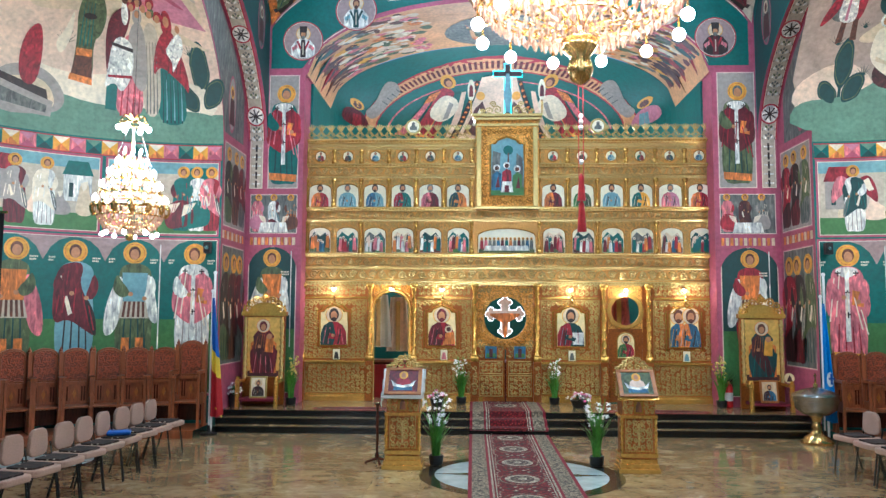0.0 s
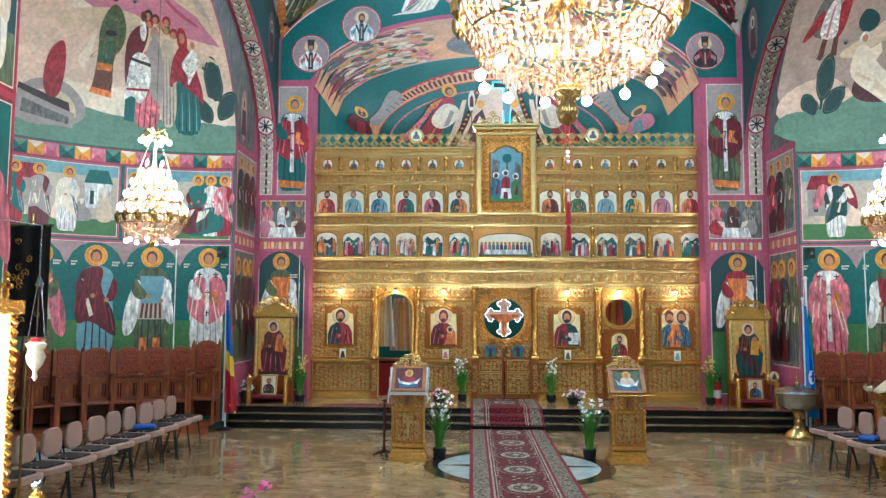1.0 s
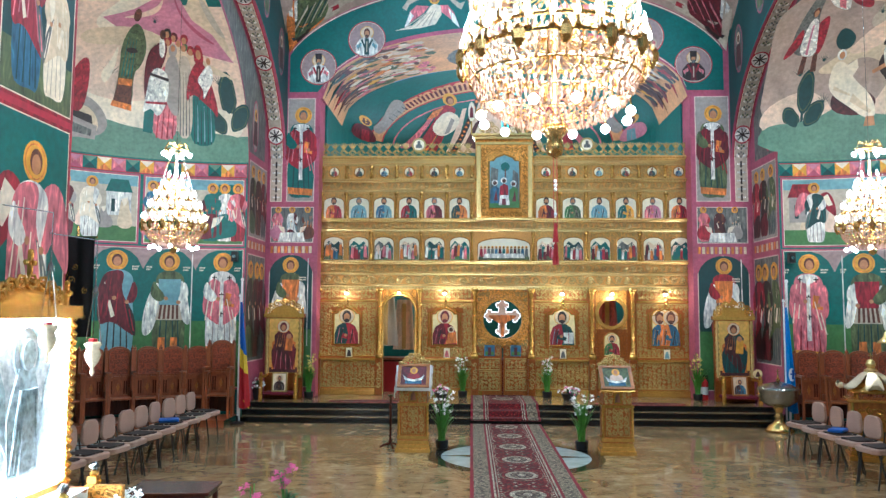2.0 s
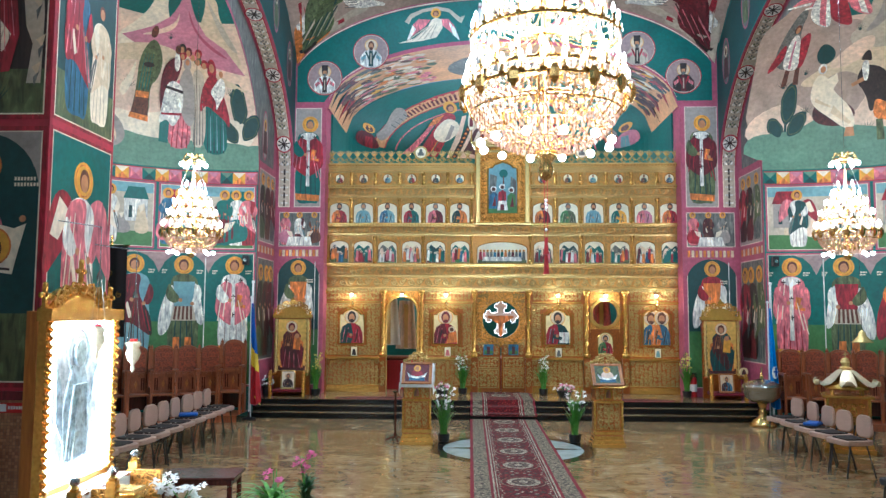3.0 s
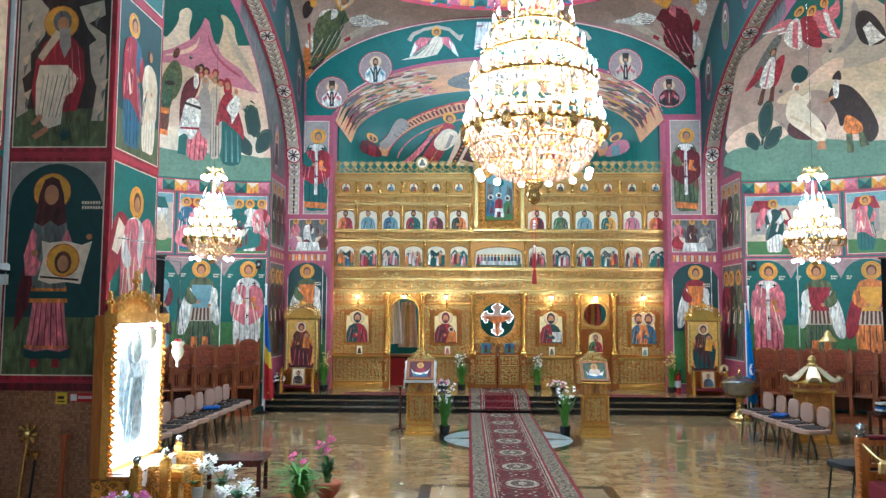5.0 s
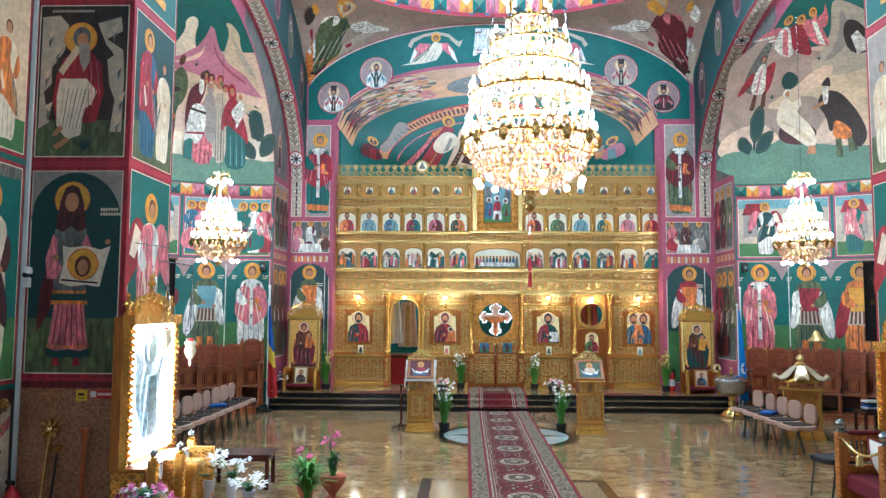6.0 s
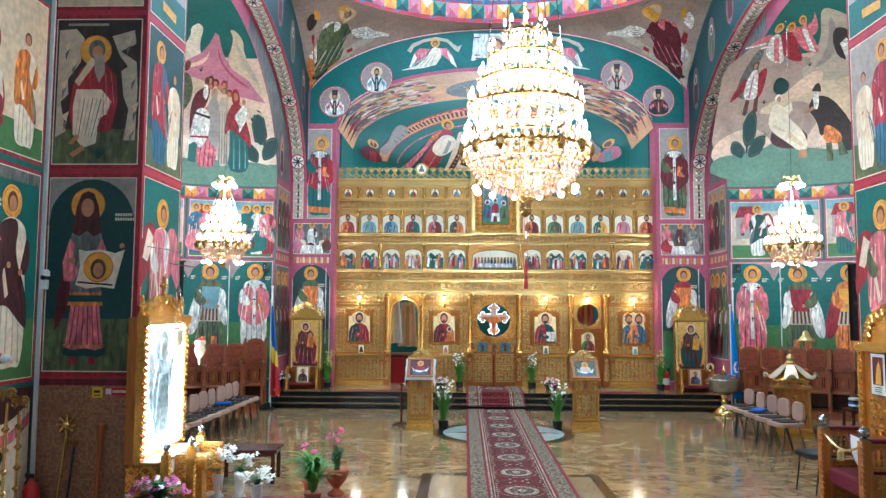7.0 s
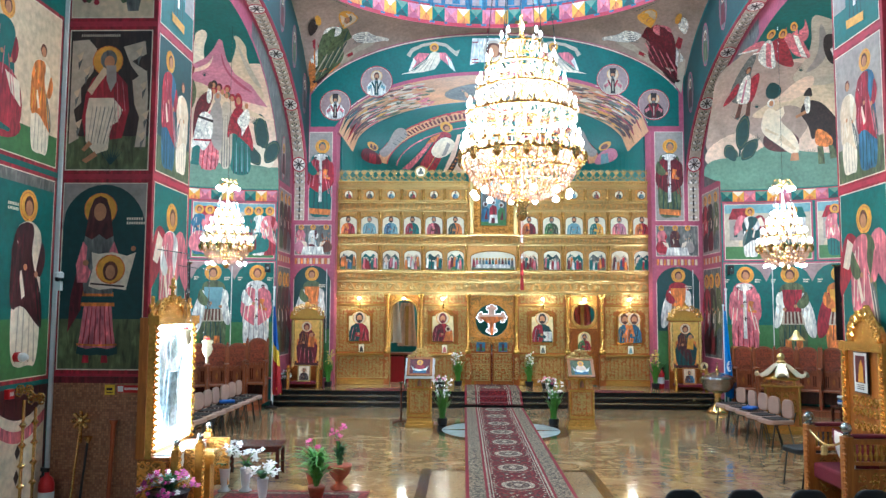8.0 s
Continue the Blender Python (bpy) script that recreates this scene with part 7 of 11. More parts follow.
            for q in range(6):
                u = cx - 0.14 + 0.058 * q + FR.uniform(-0.02, 0.02)
                up = FR.uniform(-0.05, 0.13)
                f.poly([(u - 0.04, z_(3.31) + max(0.0, up - 0.05)), (u + 0.04, z_(3.3) + max(0.0, up - 0.05)), (u + 0.028, z_(3.5) + up), (u - 0.025, z_(3.5) + up)], FR.choice(["crimson", "blue", "white", "orange", "wine", "teal", "rose"]))
                f.disc(u, z_(3.525) + up, 0.027, "cream", 10)
                f.disc(u, z_(3.52) + up, 0.015, "brown", 6)
            f.done("painted_shape", b)
    for z0, z1, off in ((3.26, 3.92, 0.0), (4.2, 4.8, 0.0), (5.1, 5.4, 0.0)):
        for xs, d in ((LXS, 0.563), (RXS, 0.585)):
            for i in range(7):
                if z0 == 3.26 and i in (1, 3, 5):
                    continue
                column(ico, xs[0] - d / 2 + d * i, -0.05, z_(z0), z_(z1), 0.024)
    rel = MB()
    for xs, d in ((LXS, 0.563), (RXS, 0.585)):
        for cx in xs:
            for q in (-1, 1):
                rel.tube(spiral_pts(cx + q * 0.17, z_(4.72), -0.01, 0.055, q, 1, 1.5, 11), 0.008, 4)
                rel.tube(spiral_pts(cx + q * 0.16, z_(3.86), -0.01, 0.045, q, 1, 1.5, 11), 0.007, 4)
                rel.tube(spiral_pts(cx + q * 0.19, z_(5.27), -0.01, 0.06, q, 1, 1.5, 11), 0.008, 4)
    clear = lambda half, z0: (lambda x, z: min(abs(x - cx) for cx in LXS + RXS) > half or z > z0)
    for a, b in ((-W + 0.04, -0.68), (0.7, W - 0.04)):
        relief(rel, a, b, z_(3.27), z_(3.93), 0.075, -0.006, keep=clear(0.235, z_(3.81)), thick=0.01)
        relief(rel, a, b, z_(4.22), z_(4.82), 0.075, -0.006, keep=clear(0.24, z_(4.7)), thick=0.01)
        relief(rel, a, b, z_(5.1), z_(5.41), 0.075, -0.006, keep=clear(0.13, z_(5.39)), thick=0.01)
    rel.done("carved_relief", GILT_PALE, ico, kind="stuff")
    # wide supper icon
    b = icon(ico, arched(0.0, 0.58, z_(3.28), z_(3.62), 0.16, 10), -0.02, 0.012, label="wide icon with robed shapes at a long white table", board=ICON_PALE)
    f = Fresco(S_ICO(-0.032))
    f.k = 3
    f.rect(-0.56, 0.56, z_(3.29), z_(3.36), "moss")
    for q in range(13):
        u = -0.5 + q * 0.083
        f.poly([(u - 0.04, z_(3.36)), (u + 0.04, z_(3.36)), (u + 0.028, z_(3.54)), (u - 0.028, z_(3.54))], FR.choice(["crimson", "teal", "rose", "ash", "wine", "blue", "orange"]))
        f.disc(u, z_(3.57), 0.03, "gold", 10)
        f.disc(u, z_(3.565), 0.018, "brown", 8)
    f.poly([(-0.46, z_(3.33)), (0.46, z_(3.33)), (0.42, z_(3.43)), (-0.42, z_(3.43))], "white")
    f.done("painted_shape", b)
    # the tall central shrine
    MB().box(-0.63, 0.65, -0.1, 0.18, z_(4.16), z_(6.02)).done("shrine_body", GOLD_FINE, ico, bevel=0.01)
    m = MB()
    for z, d, w in ((4.16, 0.15, 0.66), (5.86, 0.13, 0.64), (5.98, 0.17, 0.68), (6.05, 0.2, 0.71)):
        m.box(0.01 - w, 0.01 + w, -d, 0.1, z_(z), z_(z) + 0.055)
    for x in (-0.56, 0.58):
        m.box(x - 0.05, x + 0.05, -0.14, -0.1, z_(4.22), z_(5.84))
    m.done("shrine_moulding", GILT_PALE, ico, bevel=0.008)
    m = MB()
    relief(m, -0.5, 0.52, z_(4.25), z_(5.8), 0.1, -0.104, keep=lambda x, z: not (abs(x - 0.01) < 0.38 and z_(4.38) < z < z_(5.7)), thick=0.009)
    m.done("carved_relief", GILT, ico, kind="stuff")
    b = icon(ico, ogee(0.01, 0.34, z_(4.43), z_(5.48), 0.16), -0.12, 0.022, label="large central icon with three seated robed shapes", board=PAINT["sky"])
    f = Fresco(S_ICO(-0.132))
    f.k = 2
    f.rect(-0.32, 0.34, z_(4.44), z_(4.6), "green")
    f.poly([(-0.32, z_(4.6)), (-0.18, z_(4.6)), (-0.12, z_(5.3)), (-0.28, z_(5.35))], "ash")
    f.poly([(0.16, z_(4.6)), (0.34, z_(4.6)), (0.32, z_(5.2)), (0.2, z_(5.3))], "ash")
    f.disc(0.03, z_(5.36), 0.1, "teal", 12)
    f.poly([(0.01, z_(5.0)), (0.05, z_(5.0)), (0.04, z_(5.3)), (0.02, z_(5.3))], "brown")
    for u, zc, robe in ((-0.2, 4.9, "blue"), (0.0, 4.95, "crimson"), (0.21, 4.88, "green")):
        f.disc(u, z_(zc + 0.1), 0.07, "white", 14)
        f.disc(u, z_(zc + 0.09), 0.045, "brown", 10)
        f.poly([(u - 0.11, z_(zc - 0.36)), (u + 0.1, z_(zc - 0.36)), (u + 0.09, z_(zc - 0.02)), (u, z_(zc + 0.03)), (u - 0.09, z_(zc - 0.04))], robe)
        f.poly([(u - 0.03, z_(zc - 0.3)), (u + 0.06, z_(zc - 0.3)), (u + 0.03, z_(zc - 0.05))], "wine")
    f.poly([(-0.12, z_(4.5)), (0.13, z_(4.5)), (0.1, z_(4.72)), (-0.09, z_(4.72))], "white")
    f.poly([(-0.05, z_(4.5)), (0.05, z_(4.5)), (0.04, z_(4.64)), (-0.04, z_(4.64))], "wine")
    f.done("painted_shape", b)
    # pierced crest
    for a, b in ((-4.1, -0.7), (0.72, 4.12)):
        m = MB()
        n = round((b - a) / 0.2)
        w = (b - a) / n
        m.box(a, b, -0.05, 0.02, z_(5.6), z_(5.63))
        for i in range(n):
            c = a + w * (i + 0.5)
            m.tube([(c - 0.085, -0.02, z_(5.7)), (c, -0.02, z_(5.63)), (c + 0.085, -0.02, z_(5.7)), (c, -0.02, z_(5.8))], 0.014, 4, 0, True)
            m.tube([(c, -0.02, z_(5.66)), (c + 0.045, -0.02, z_(5.71)), (c, -0.02, z_(5.76)), (c - 0.045, -0.02, z_(5.71))], 0.012, 4, 0, True)
            for q in range(-2, 3):
                m.prism([(c + 0.01 * q - 0.012, z_(5.8)), (c + 0.01 * q + 0.012, z_(5.8)), (c + 0.045 * q + 0.008, z_(5.93) - 0.015 * abs(q)), (c + 0.045 * q - 0.012, z_(5.93) - 0.015 * abs(q))], -0.03, -0.008)
        m.done("crest", GILT_PALE, ico, "pierced gilded cresting")
    for x in (-1.9, 1.85):
        m = MB().prism([(x + 0.16 * math.cos(a * math.pi / 10), z_(5.87) + 0.16 * math.sin(a * math.pi / 10)) for a in range(20)], -0.06, -0.03)
        m.prism([(x + 0.12 * math.cos(a * math.pi / 10), z_(5.87) + 0.12 * math.sin(a * math.pi / 10)) for a in range(20)], -0.066, -0.055, 1)
        m.prism([(x - 0.075, z_(5.8)), (x + 0.075, z_(5.8)), (x + 0.07, z_(5.86)), (x + 0.03, z_(5.89)), (x + 0.035, z_(5.94)), (x, z_(5.97)), (x - 0.035, z_(5.94)), (x - 0.03, z_(5.89)), (x - 0.07, z_(5.86))], -0.074, -0.062, 2)
        m.done("crest_medallion", [GILT_PALE, ICON_PALE, PAINT["ash"]], ico)
    # crown of the shrine, lit cross and the two flanking ovals
    m = MB()
    for s in (-1, 1):
        for k, (dx, dz, r) in enumerate(((0.2, 0.1, 0.1), (0.36, 0.08, 0.08), (0.28, 0.22, 0.07), (0.5, 0.07, 0.06))):
            m.tube(spiral_pts(0.01 + s * dx, z_(6.1) + dz, -0.08, r, s, 1, 1.5, 12), 0.014, 4)
    m.done("crown_scrolls", GILT_PALE, ico)
    cross = MB()
    cz = z_(6.95)
    cross.box(-0.02, 0.07, -0.1, -0.06, z_(6.1), z_(7.15), 0).box(-0.25, 0.3, -0.1, -0.06, cz - 0.045, cz + 0.045, 0)
    cross.prism([(-0.02, z_(6.15)), (0.07, z_(6.15)), (0.11, z_(6.5)), (0.06, cz), (-0.01, cz), (-0.06, z_(6.5))], -0.115, -0.1, 1)
    cross.done("crucifix", [PAINT["dark"], PAINT["sky"]], ico, "turquoise-lit cross on top of the screen")
    led = MB()
    led.tube([(a, -0.1, b) for a, b in ((-0.04, z_(6.1)), (-0.04, cz - 0.065), (-0.27, cz - 0.065), (-0.27, cz + 0.065), (-0.04, cz + 0.065), (-0.04, z_(7.17)), (0.09, z_(7.17)), (0.09, cz + 0.065), (0.32, cz + 0.065), (0.32, cz - 0.065), (0.09, cz - 0.065), (0.09, z_(6.1)))], 0.012, 5)
    led.done("led_tube", LED_TURQUOISE, ico, "turquoise light tube")
    for x, c in ((-0.72, "wine"), (0.72, "wine")):
        m = MB().box(x - 0.015, x + 0.015, -0.09, -0.06, z_(6.1), z_(6.42))
        m.prism([(x + 0.075 * math.cos(a * math.pi / 9), z_(6.62) + 0.22 * math.sin(a * math.pi / 9)) for a in range(18)], -0.09, -0.06, 1)
        m.prism([(x - 0.045, z_(6.48)), (x + 0.045, z_(6.48)), (x + 0.035, z_(6.68)), (x, z_(6.74)), (x - 0.035, z_(6.68))], -0.1, -0.088, 2)
        m.done("flanking_icon", [GILT, ICON_PALE, PAINT[c]], ico)
    # royal doors with the round opening and the lit cross
    RC = (-0.03, z_(1.98))
    ring = MB()
    for r0, r1, d in ((0.42, 0.5, 0.07), (0.5, 0.58, 0.04)):
        for i in range(40):
            a, b = 2 * math.pi * i / 40, 2 * math.pi * (i + 1) / 40
            P = lambda r, t, y: (RC[0] + r * math.cos(t), y, RC[1] + r * math.sin(t))
            ring.add([P(r0, a, -d), P(r1, a, -d), P(r1, b, -d), P(r0, b, -d), P(r0, a, 0.05), P(r0, b, 0.05), P(r1, a, 0.05), P(r1, b, 0.05)], [(0, 1, 2, 3), (4, 0, 3, 5), (1, 6, 7, 2)])
    for i in range(36):
        a = 2 * math.pi * i / 36
        ring.ball((RC[0] + 0.5 * math.cos(a), -0.07, RC[1] + 0.5 * math.sin(a)), 0.024, 6, 4)
        ring.ball((RC[0] + 0.435 * math.cos(a), -0.07, RC[1] + 0.435 * math.sin(a)), 0.016, 5, 4)
        ring.tube([(RC[0] + 0.515 * math.cos(a), -0.045, RC[1] + 0.515 * math.sin(a)), (RC[0] + 0.545 * math.cos(a + 0.06), -0.06, RC[1] + 0.545 * math.sin(a + 0.06)), (RC[0] + 0.575 * math.cos(a + 0.13), -0.045, RC[1] + 0.575 * math.sin(a + 0.13))], 0.013, 4)
    ring.done("round_opening", GOLD_FINE, ico, "gilded ring round the opening of the royal doors")
    spand = MB()
    for sx in (-1, 1):
        for sz in (-1, 1):
            x1 = 0.56
            poly = [(RC[0] + sx * x1, RC[1] + sz * 0.0)] + [(RC[0] + sx * 0.56 * math.cos(math.pi / 2 * i / 8), RC[1] + sz * 0.56 * math.sin(math.pi / 2 * i / 8)) for i in range(9)] + [(RC[0], RC[1] + sz * 0.62), (RC[0] + sx * x1, RC[1] + sz * 0.62)]
            spand.prism(poly, -0.01, 0.06)
    spand.done("spandrel", GOLD_FINE, ico)
    m = MB()
    relief(m, RC[0] - 0.55, RC[0] + 0.55, RC[1] - 0.6, RC[1] + 0.6, 0.092, -0.02, keep=lambda x, z: math.hypot(x - RC[0], z - RC[1]) > 0.64, thick=0.014)
    m.done("carved_relief", GILT_PALE, ico, kind="stuff")
    for sx in (-1, 1):
        x0, x1 = sorted((RC[0] + sx * 0.012, RC[0] + sx * 0.56))
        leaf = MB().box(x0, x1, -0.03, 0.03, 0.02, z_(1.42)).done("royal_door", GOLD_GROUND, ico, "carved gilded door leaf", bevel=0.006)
        m = MB()
        for a, b in ((0.12, 0.52), (0.56, 0.8)):
            rim(m, [(x0 + 0.05, a), (x1 - 0.05, a), (x1 - 0.05, b), (x0 + 0.05, b)], -0.035, 0.016)
        relief(m, x0 + 0.07, x1 - 0.07, 0.14, 0.5, 0.09, -0.042, thick=0.014)
        relief(m, x0 + 0.07, x1 - 0.07, 0.58, 0.78, 0.09, -0.042, thick=0.013)
        relief(m, x0 + 0.03, x0 + 0.15, 0.86, 1.1, 0.1, -0.042, thick=0.013)
        relief(m, x1 - 0.15, x1 - 0.03, 0.86, 1.1, 0.1, -0.042, thick=0.013)
        m.done("door_carving", GILT_PALE, leaf)
        m = MB().box(x0 + 0.16, x1 - 0.16, -0.05, -0.03, 0.86, 1.1, 0).box(x0 + 0.18, x1 - 0.18, -0.056, -0.048, 0.88, 0.96, 1)
        m.box(x0 + 0.24, x1 - 0.24, -0.06, -0.05, 0.88, 1.05, 2)
        m.done("door_icon", [PAINT["blue"], PAINT["green"], PAINT["maroon"]], leaf)
    c = RC
    cr = MB()
    def trefoil(w, r):
        """Outline of a cross whose four arms end in three lobes."""
        out = []
        for ang, length in ((0, 0.36), (90, 0.31), (180, 0.36), (270, 0.42)):
            d, n = Vector((math.cos(radians(ang)), math.sin(radians(ang)))), Vector((-math.sin(radians(ang)), math.cos(radians(ang))))
            for t, o in ((w, -w), (length - 2.2 * r, -w)):
                out.append(d * t + n * o)
            for cen, a0, a1 in ((d * (length - 1.4 * r) - n * (w + 0.05 * r), 215, 330), (d * (length - 0.3 * r), 280, 440), (d * (length - 1.4 * r) + n * (w + 0.05 * r), 30, 145)):
                for k in range(6):
                    g = radians(ang + a0 + (a1 - a0) * k / 5)
                    out.append(cen + Vector((math.cos(g), math.sin(g))) * r)
            out.append(d * (length - 2.2 * r) + n * w)
        return [(c[0] + p[0], c[1] + 0.08 + p[1]) for p in out]

    arms = trefoil(0.075, 0.05)
    cr.prism(arms, 0.1, 0.13, 0)
    cr.prism([(c[0] - 0.03, c[1] - 0.38), (c[0] + 0.03, c[1] - 0.38), (c[0] + 0.045, c[1] - 0.1), (c[0] + 0.3, c[1] + 0.05), (c[0] + 0.3, c[1] + 0.09), (c[0], c[1] + 0.1), (c[0] - 0.3, c[1] + 0.09), (c[0] - 0.3, c[1] + 0.05), (c[0] - 0.045, c[1] - 0.1)], 0.085, 0.1, 1)
    cr.done("altar_cross", [PAINT["beige"], PAINT["orange"]], ico, "painted trefoil cross outlined by a white light tube")
    led = MB()
    rim(led, trefoil(0.083, 0.056), 0.1, 0.005, 0, 5)
    led.done("led_tube", LED_WHITE, ico, "white light tube")
    # south door with round window and small icon
    SC = (2.35, z_(2.13))
    d = MB().box(2.02, 2.68, -0.01, 0.05, 0.02, z_(1.78)).done("south_door", GOLD_GROUND, ico, "closed gilded side door", bevel=0.006)
    m = MB()
    for i in range(28):
        a, b = 2 * math.pi * i / 28, 2 * math.pi * (i + 1) / 28
        P = lambda r, t, y: (SC[0] + r * math.cos(t), y, SC[1] + r * math.sin(t))
        m.add([P(0.28, a, -0.04), P(0.36, a, -0.04), P(0.36, b, -0.04), P(0.28, b, -0.04), P(0.28, a, 0.05), P(0.28, b, 0.05), P(0.36, a, 0.02), P(0.36, b, 0.02)], [(0, 1, 2, 3), (4, 0, 3, 5), (1, 6, 7, 2)])
    m.done("round_window", GILT, d)
    m = MB()
    for sx in (-1, 1):
        for sz in (-1, 1):
            m.prism([(SC[0] + sx * 0.34, SC[1])] + [(SC[0] + sx * 0.34 * math.cos(math.pi / 2 * i / 6), SC[1] + sz * 0.34 * math.sin(math.pi / 2 * i / 6)) for i in range(7)] + [(SC[0], SC[1] + sz * 0.43), (SC[0] + sx * 0.34, SC[1] + sz * 0.43)], -0.005, 0.05)
    m.done("spandrel", GOLD_FINE, d)
    b = icon(ico, arched(2.35, 0.17, z_(1.2), z_(1.55), 0.16), -0.02, 0.014, label="arched icon of a winged robed shape on the side door")
    bust(b, S_ICO(-0.032), 2.35, z_(1.22), 0.46, "crimson", "green", "dark", True)
    m = MB()
    relief(m, 2.08, 2.62, 0.12, 0.8, 0.12, -0.014, thick=0.009)
    m.done("carved_relief", GILT, d, kind="stuff")
    # arch of the north door
    m = MB()
    m.tube([(-2.68, -0.02, 0.0), (-2.68, -0.02, z_(2.15))] + [(-2.31 + 0.37 * math.cos(math.pi - math.pi * i / 14), -0.02, z_(2.15) + 0.37 * math.sin(math.pi * i / 14)) for i in range(1, 14)] + [(-1.94, -0.02, z_(2.15)), (-1.94, -0.02, 0.0)], 0.035, 6)
    for i in range(30):
        a = math.pi * i / 29
        m.ball((-2.31 + 0.44 * math.cos(a), -0.02, z_(2.15) + 0.44 * math.sin(a)), 0.022, 5, 4)
    m.done("door_arch", GILT, ico, smooth=True)
    # bulbs and small hanging lamps above the icons
    for x in (-3.47, -2.31, -1.3, 1.27, 2.35, 3.5):
        m = MB().box(x - 0.01, x + 0.01, -0.12, 0.0, z_(2.58), z_(2.6))
        m.lathe([(0.012, 0.03), (0.045, 0.0), (0.05, -0.02)], x, -0.12, z_(2.58), 10)
        l = m.done("lamp_bracket", BRASS, ico)
        MB().ball((x, -0.12, z_(2.545)), 0.035, 8, 6).done("bulb", BULB_BIG, l, "lit bulb")
        if x not in (-2.31, 2.35):
            h = MB().tube([(x + 0.02, -0.1, z_(2.55)), (x + 0.02, -0.1, z_(2.42))], 0.003, 4).lathe([(0.008, 0.1), (0.03, 0.07), (0.022, 0.02), (0.03, 0.0), (0.01, -0.05)], x + 0.02, -0.1, z_(2.33), 8)
            h.done("oil_lamp", BRASS, ico)


ICON_PALE = surface("icon_ivory_ground", srgb(236, 226, 198), 0.4, 0, 12, 0.08)
build_screen()

# small framed icons on the ledge of the screen
for x, c in ((-3.4, "dark"), (-1.25, "rose"), (1.28, "ash"), (3.52, "sky")):
    t = thing("framed_icon", "small framed icon leaning on the ledge of the icon screen", "icon", "small icons on the screen ledge")
    MB().box(-0.085, 0.085, -0.012, 0.012, 0, 0.24).done("frame", GILT, t, bevel=0.004)
    MB().box(-0.068, 0.068, -0.016, -0.011, 0.02, 0.22).done("picture", ICON_PALE, t)
    MB().prism([(-0.05, 0.03), (0.05, 0.03), (0.04, 0.1), (0.02, 0.17), (-0.02, 0.17), (-0.04, 0.1)], -0.02, -0.0165).done("painted_shape", PAINT[c], t)
    put(t, IX + x, IY - 0.08, 1.125)


# things inside the altar, seen through the openings
def vestment(x, y, z, w, h, mat, rot=0):
    t = thing("vestment", "hanging priest's vestment with a cross band", "vestment", "vestments in the altar")
    MB().grid(lambda u, v: ((u - 0.5) * w * (1.25 - 0.4 * v), 0.03 * math.sin(u * 19), v * h), 24, 6).done("cloth", mat, t, smooth=True)
    MB().box(-0.05, 0.05, -0.05, -0.04, 0.02, h - 0.1).done("band", GILT_PALE, t)
    MB().tube([(-w * 0.3, 0, h), (0, 0, h + 0.06), (w * 0.3, 0, h)], 0.01, 5).tube([(0, 0, h + 0.05), (0, 0, h + 0.16)], 0.006, 5).done("hanger", WOOD, t)
    return put(t, x, y, z, rot)


cab = thing("altar_cabinet", "low red wooden cabinet in the altar", "cabinet")
MB().box(-1.2, 1.2, -0.3, 0.3, 0, 0.95).done("body", WOOD_DARK, cab, bevel=0.01)
MB().box(-1.25, 1.25, -0.34, 0.3, 0.95, 1.0).done("top", WOOD, cab, bevel=0.008)
for k in range(3):
    dd = MB().box(-1.15 + 0.78 * k, -0.45 + 0.78 * k, -0.33, -0.3, 0.08, 0.9).done("door", RED_CLOTH, cab, "red door", bevel=0.006)
    MB().ball((-0.5 + 0.78 * k, -0.345, 0.5), 0.015).done("knob", BRASS, dd)
put(cab, -2.7, 17.6, 0.0, 0)
vestment(-2.75, 17.2, 1.3, 0.5, 1.2, WHITE_CLOTH, 5)
vestment(-2.3, 17.3, 1.2, 0.45, 1.25, PAINT["beige"], -5)
vestment(2.3, 17.2, 1.2, 0.5, 1.35, PAINT["wine"], 0)
vestment(2.75, 17.25, 1.2, 0.5, 1.35, PAINT["rose"], 0)
tb = thing("altar_table", "draped altar table behind the royal doors", "table")
MB().box(-0.7, 0.7, -0.5, 0.5, 0, 1.0).done("drape", WINE_CLOTH, tb, bevel=0.03)
put(tb, 0.05, 17.4, 0.0)
setting(MB().box(-1.86, -1.5, 19.1, 19.16, 1.9, 2.7).done("window_3", WINDOW_GLOW), "bright altar window", "window")

# ---- carpets and floor inlays ----
def floor_circle():
    t = setting(MB().prism([(1.3 * math.cos(2 * math.pi * i / 64), 1.3 * math.sin(2 * math.pi * i / 64)) for i in range(64)], 0.0005, 0.004, 0, "z").done("floor_inlay", INLAY_DARK), "round floor inlay of dark and pale marble with a star", "floor")
    MB().prism([(1.1 * math.cos(2 * math.pi * i / 64), 1.1 * math.sin(2 * math.pi * i / 64)) for i in range(64)], 0.004, 0.006, 0, "z").done("pale_disc", INLAY_WHITE, t)
    for k in range(8):
        a = math.pi / 4 * k
        r = 1.09 if k % 2 == 0 else 0.62
        P = lambda q, b: (q * math.cos(a + b), q * math.sin(a + b))
        MB().prism([(0, 0), P(0.34, -0.39), P(r, 0)], 0.006, 0.0085, 0, "z").done("star_point", INLAY_DARK, t)
        MB().prism([(0, 0), P(r, 0), P(0.34, 0.39)], 0.006, 0.0085, 0, "z").done("star_point", INLAY_DARK if k % 2 == 0 else INLAY_SPECK, t)
    return t


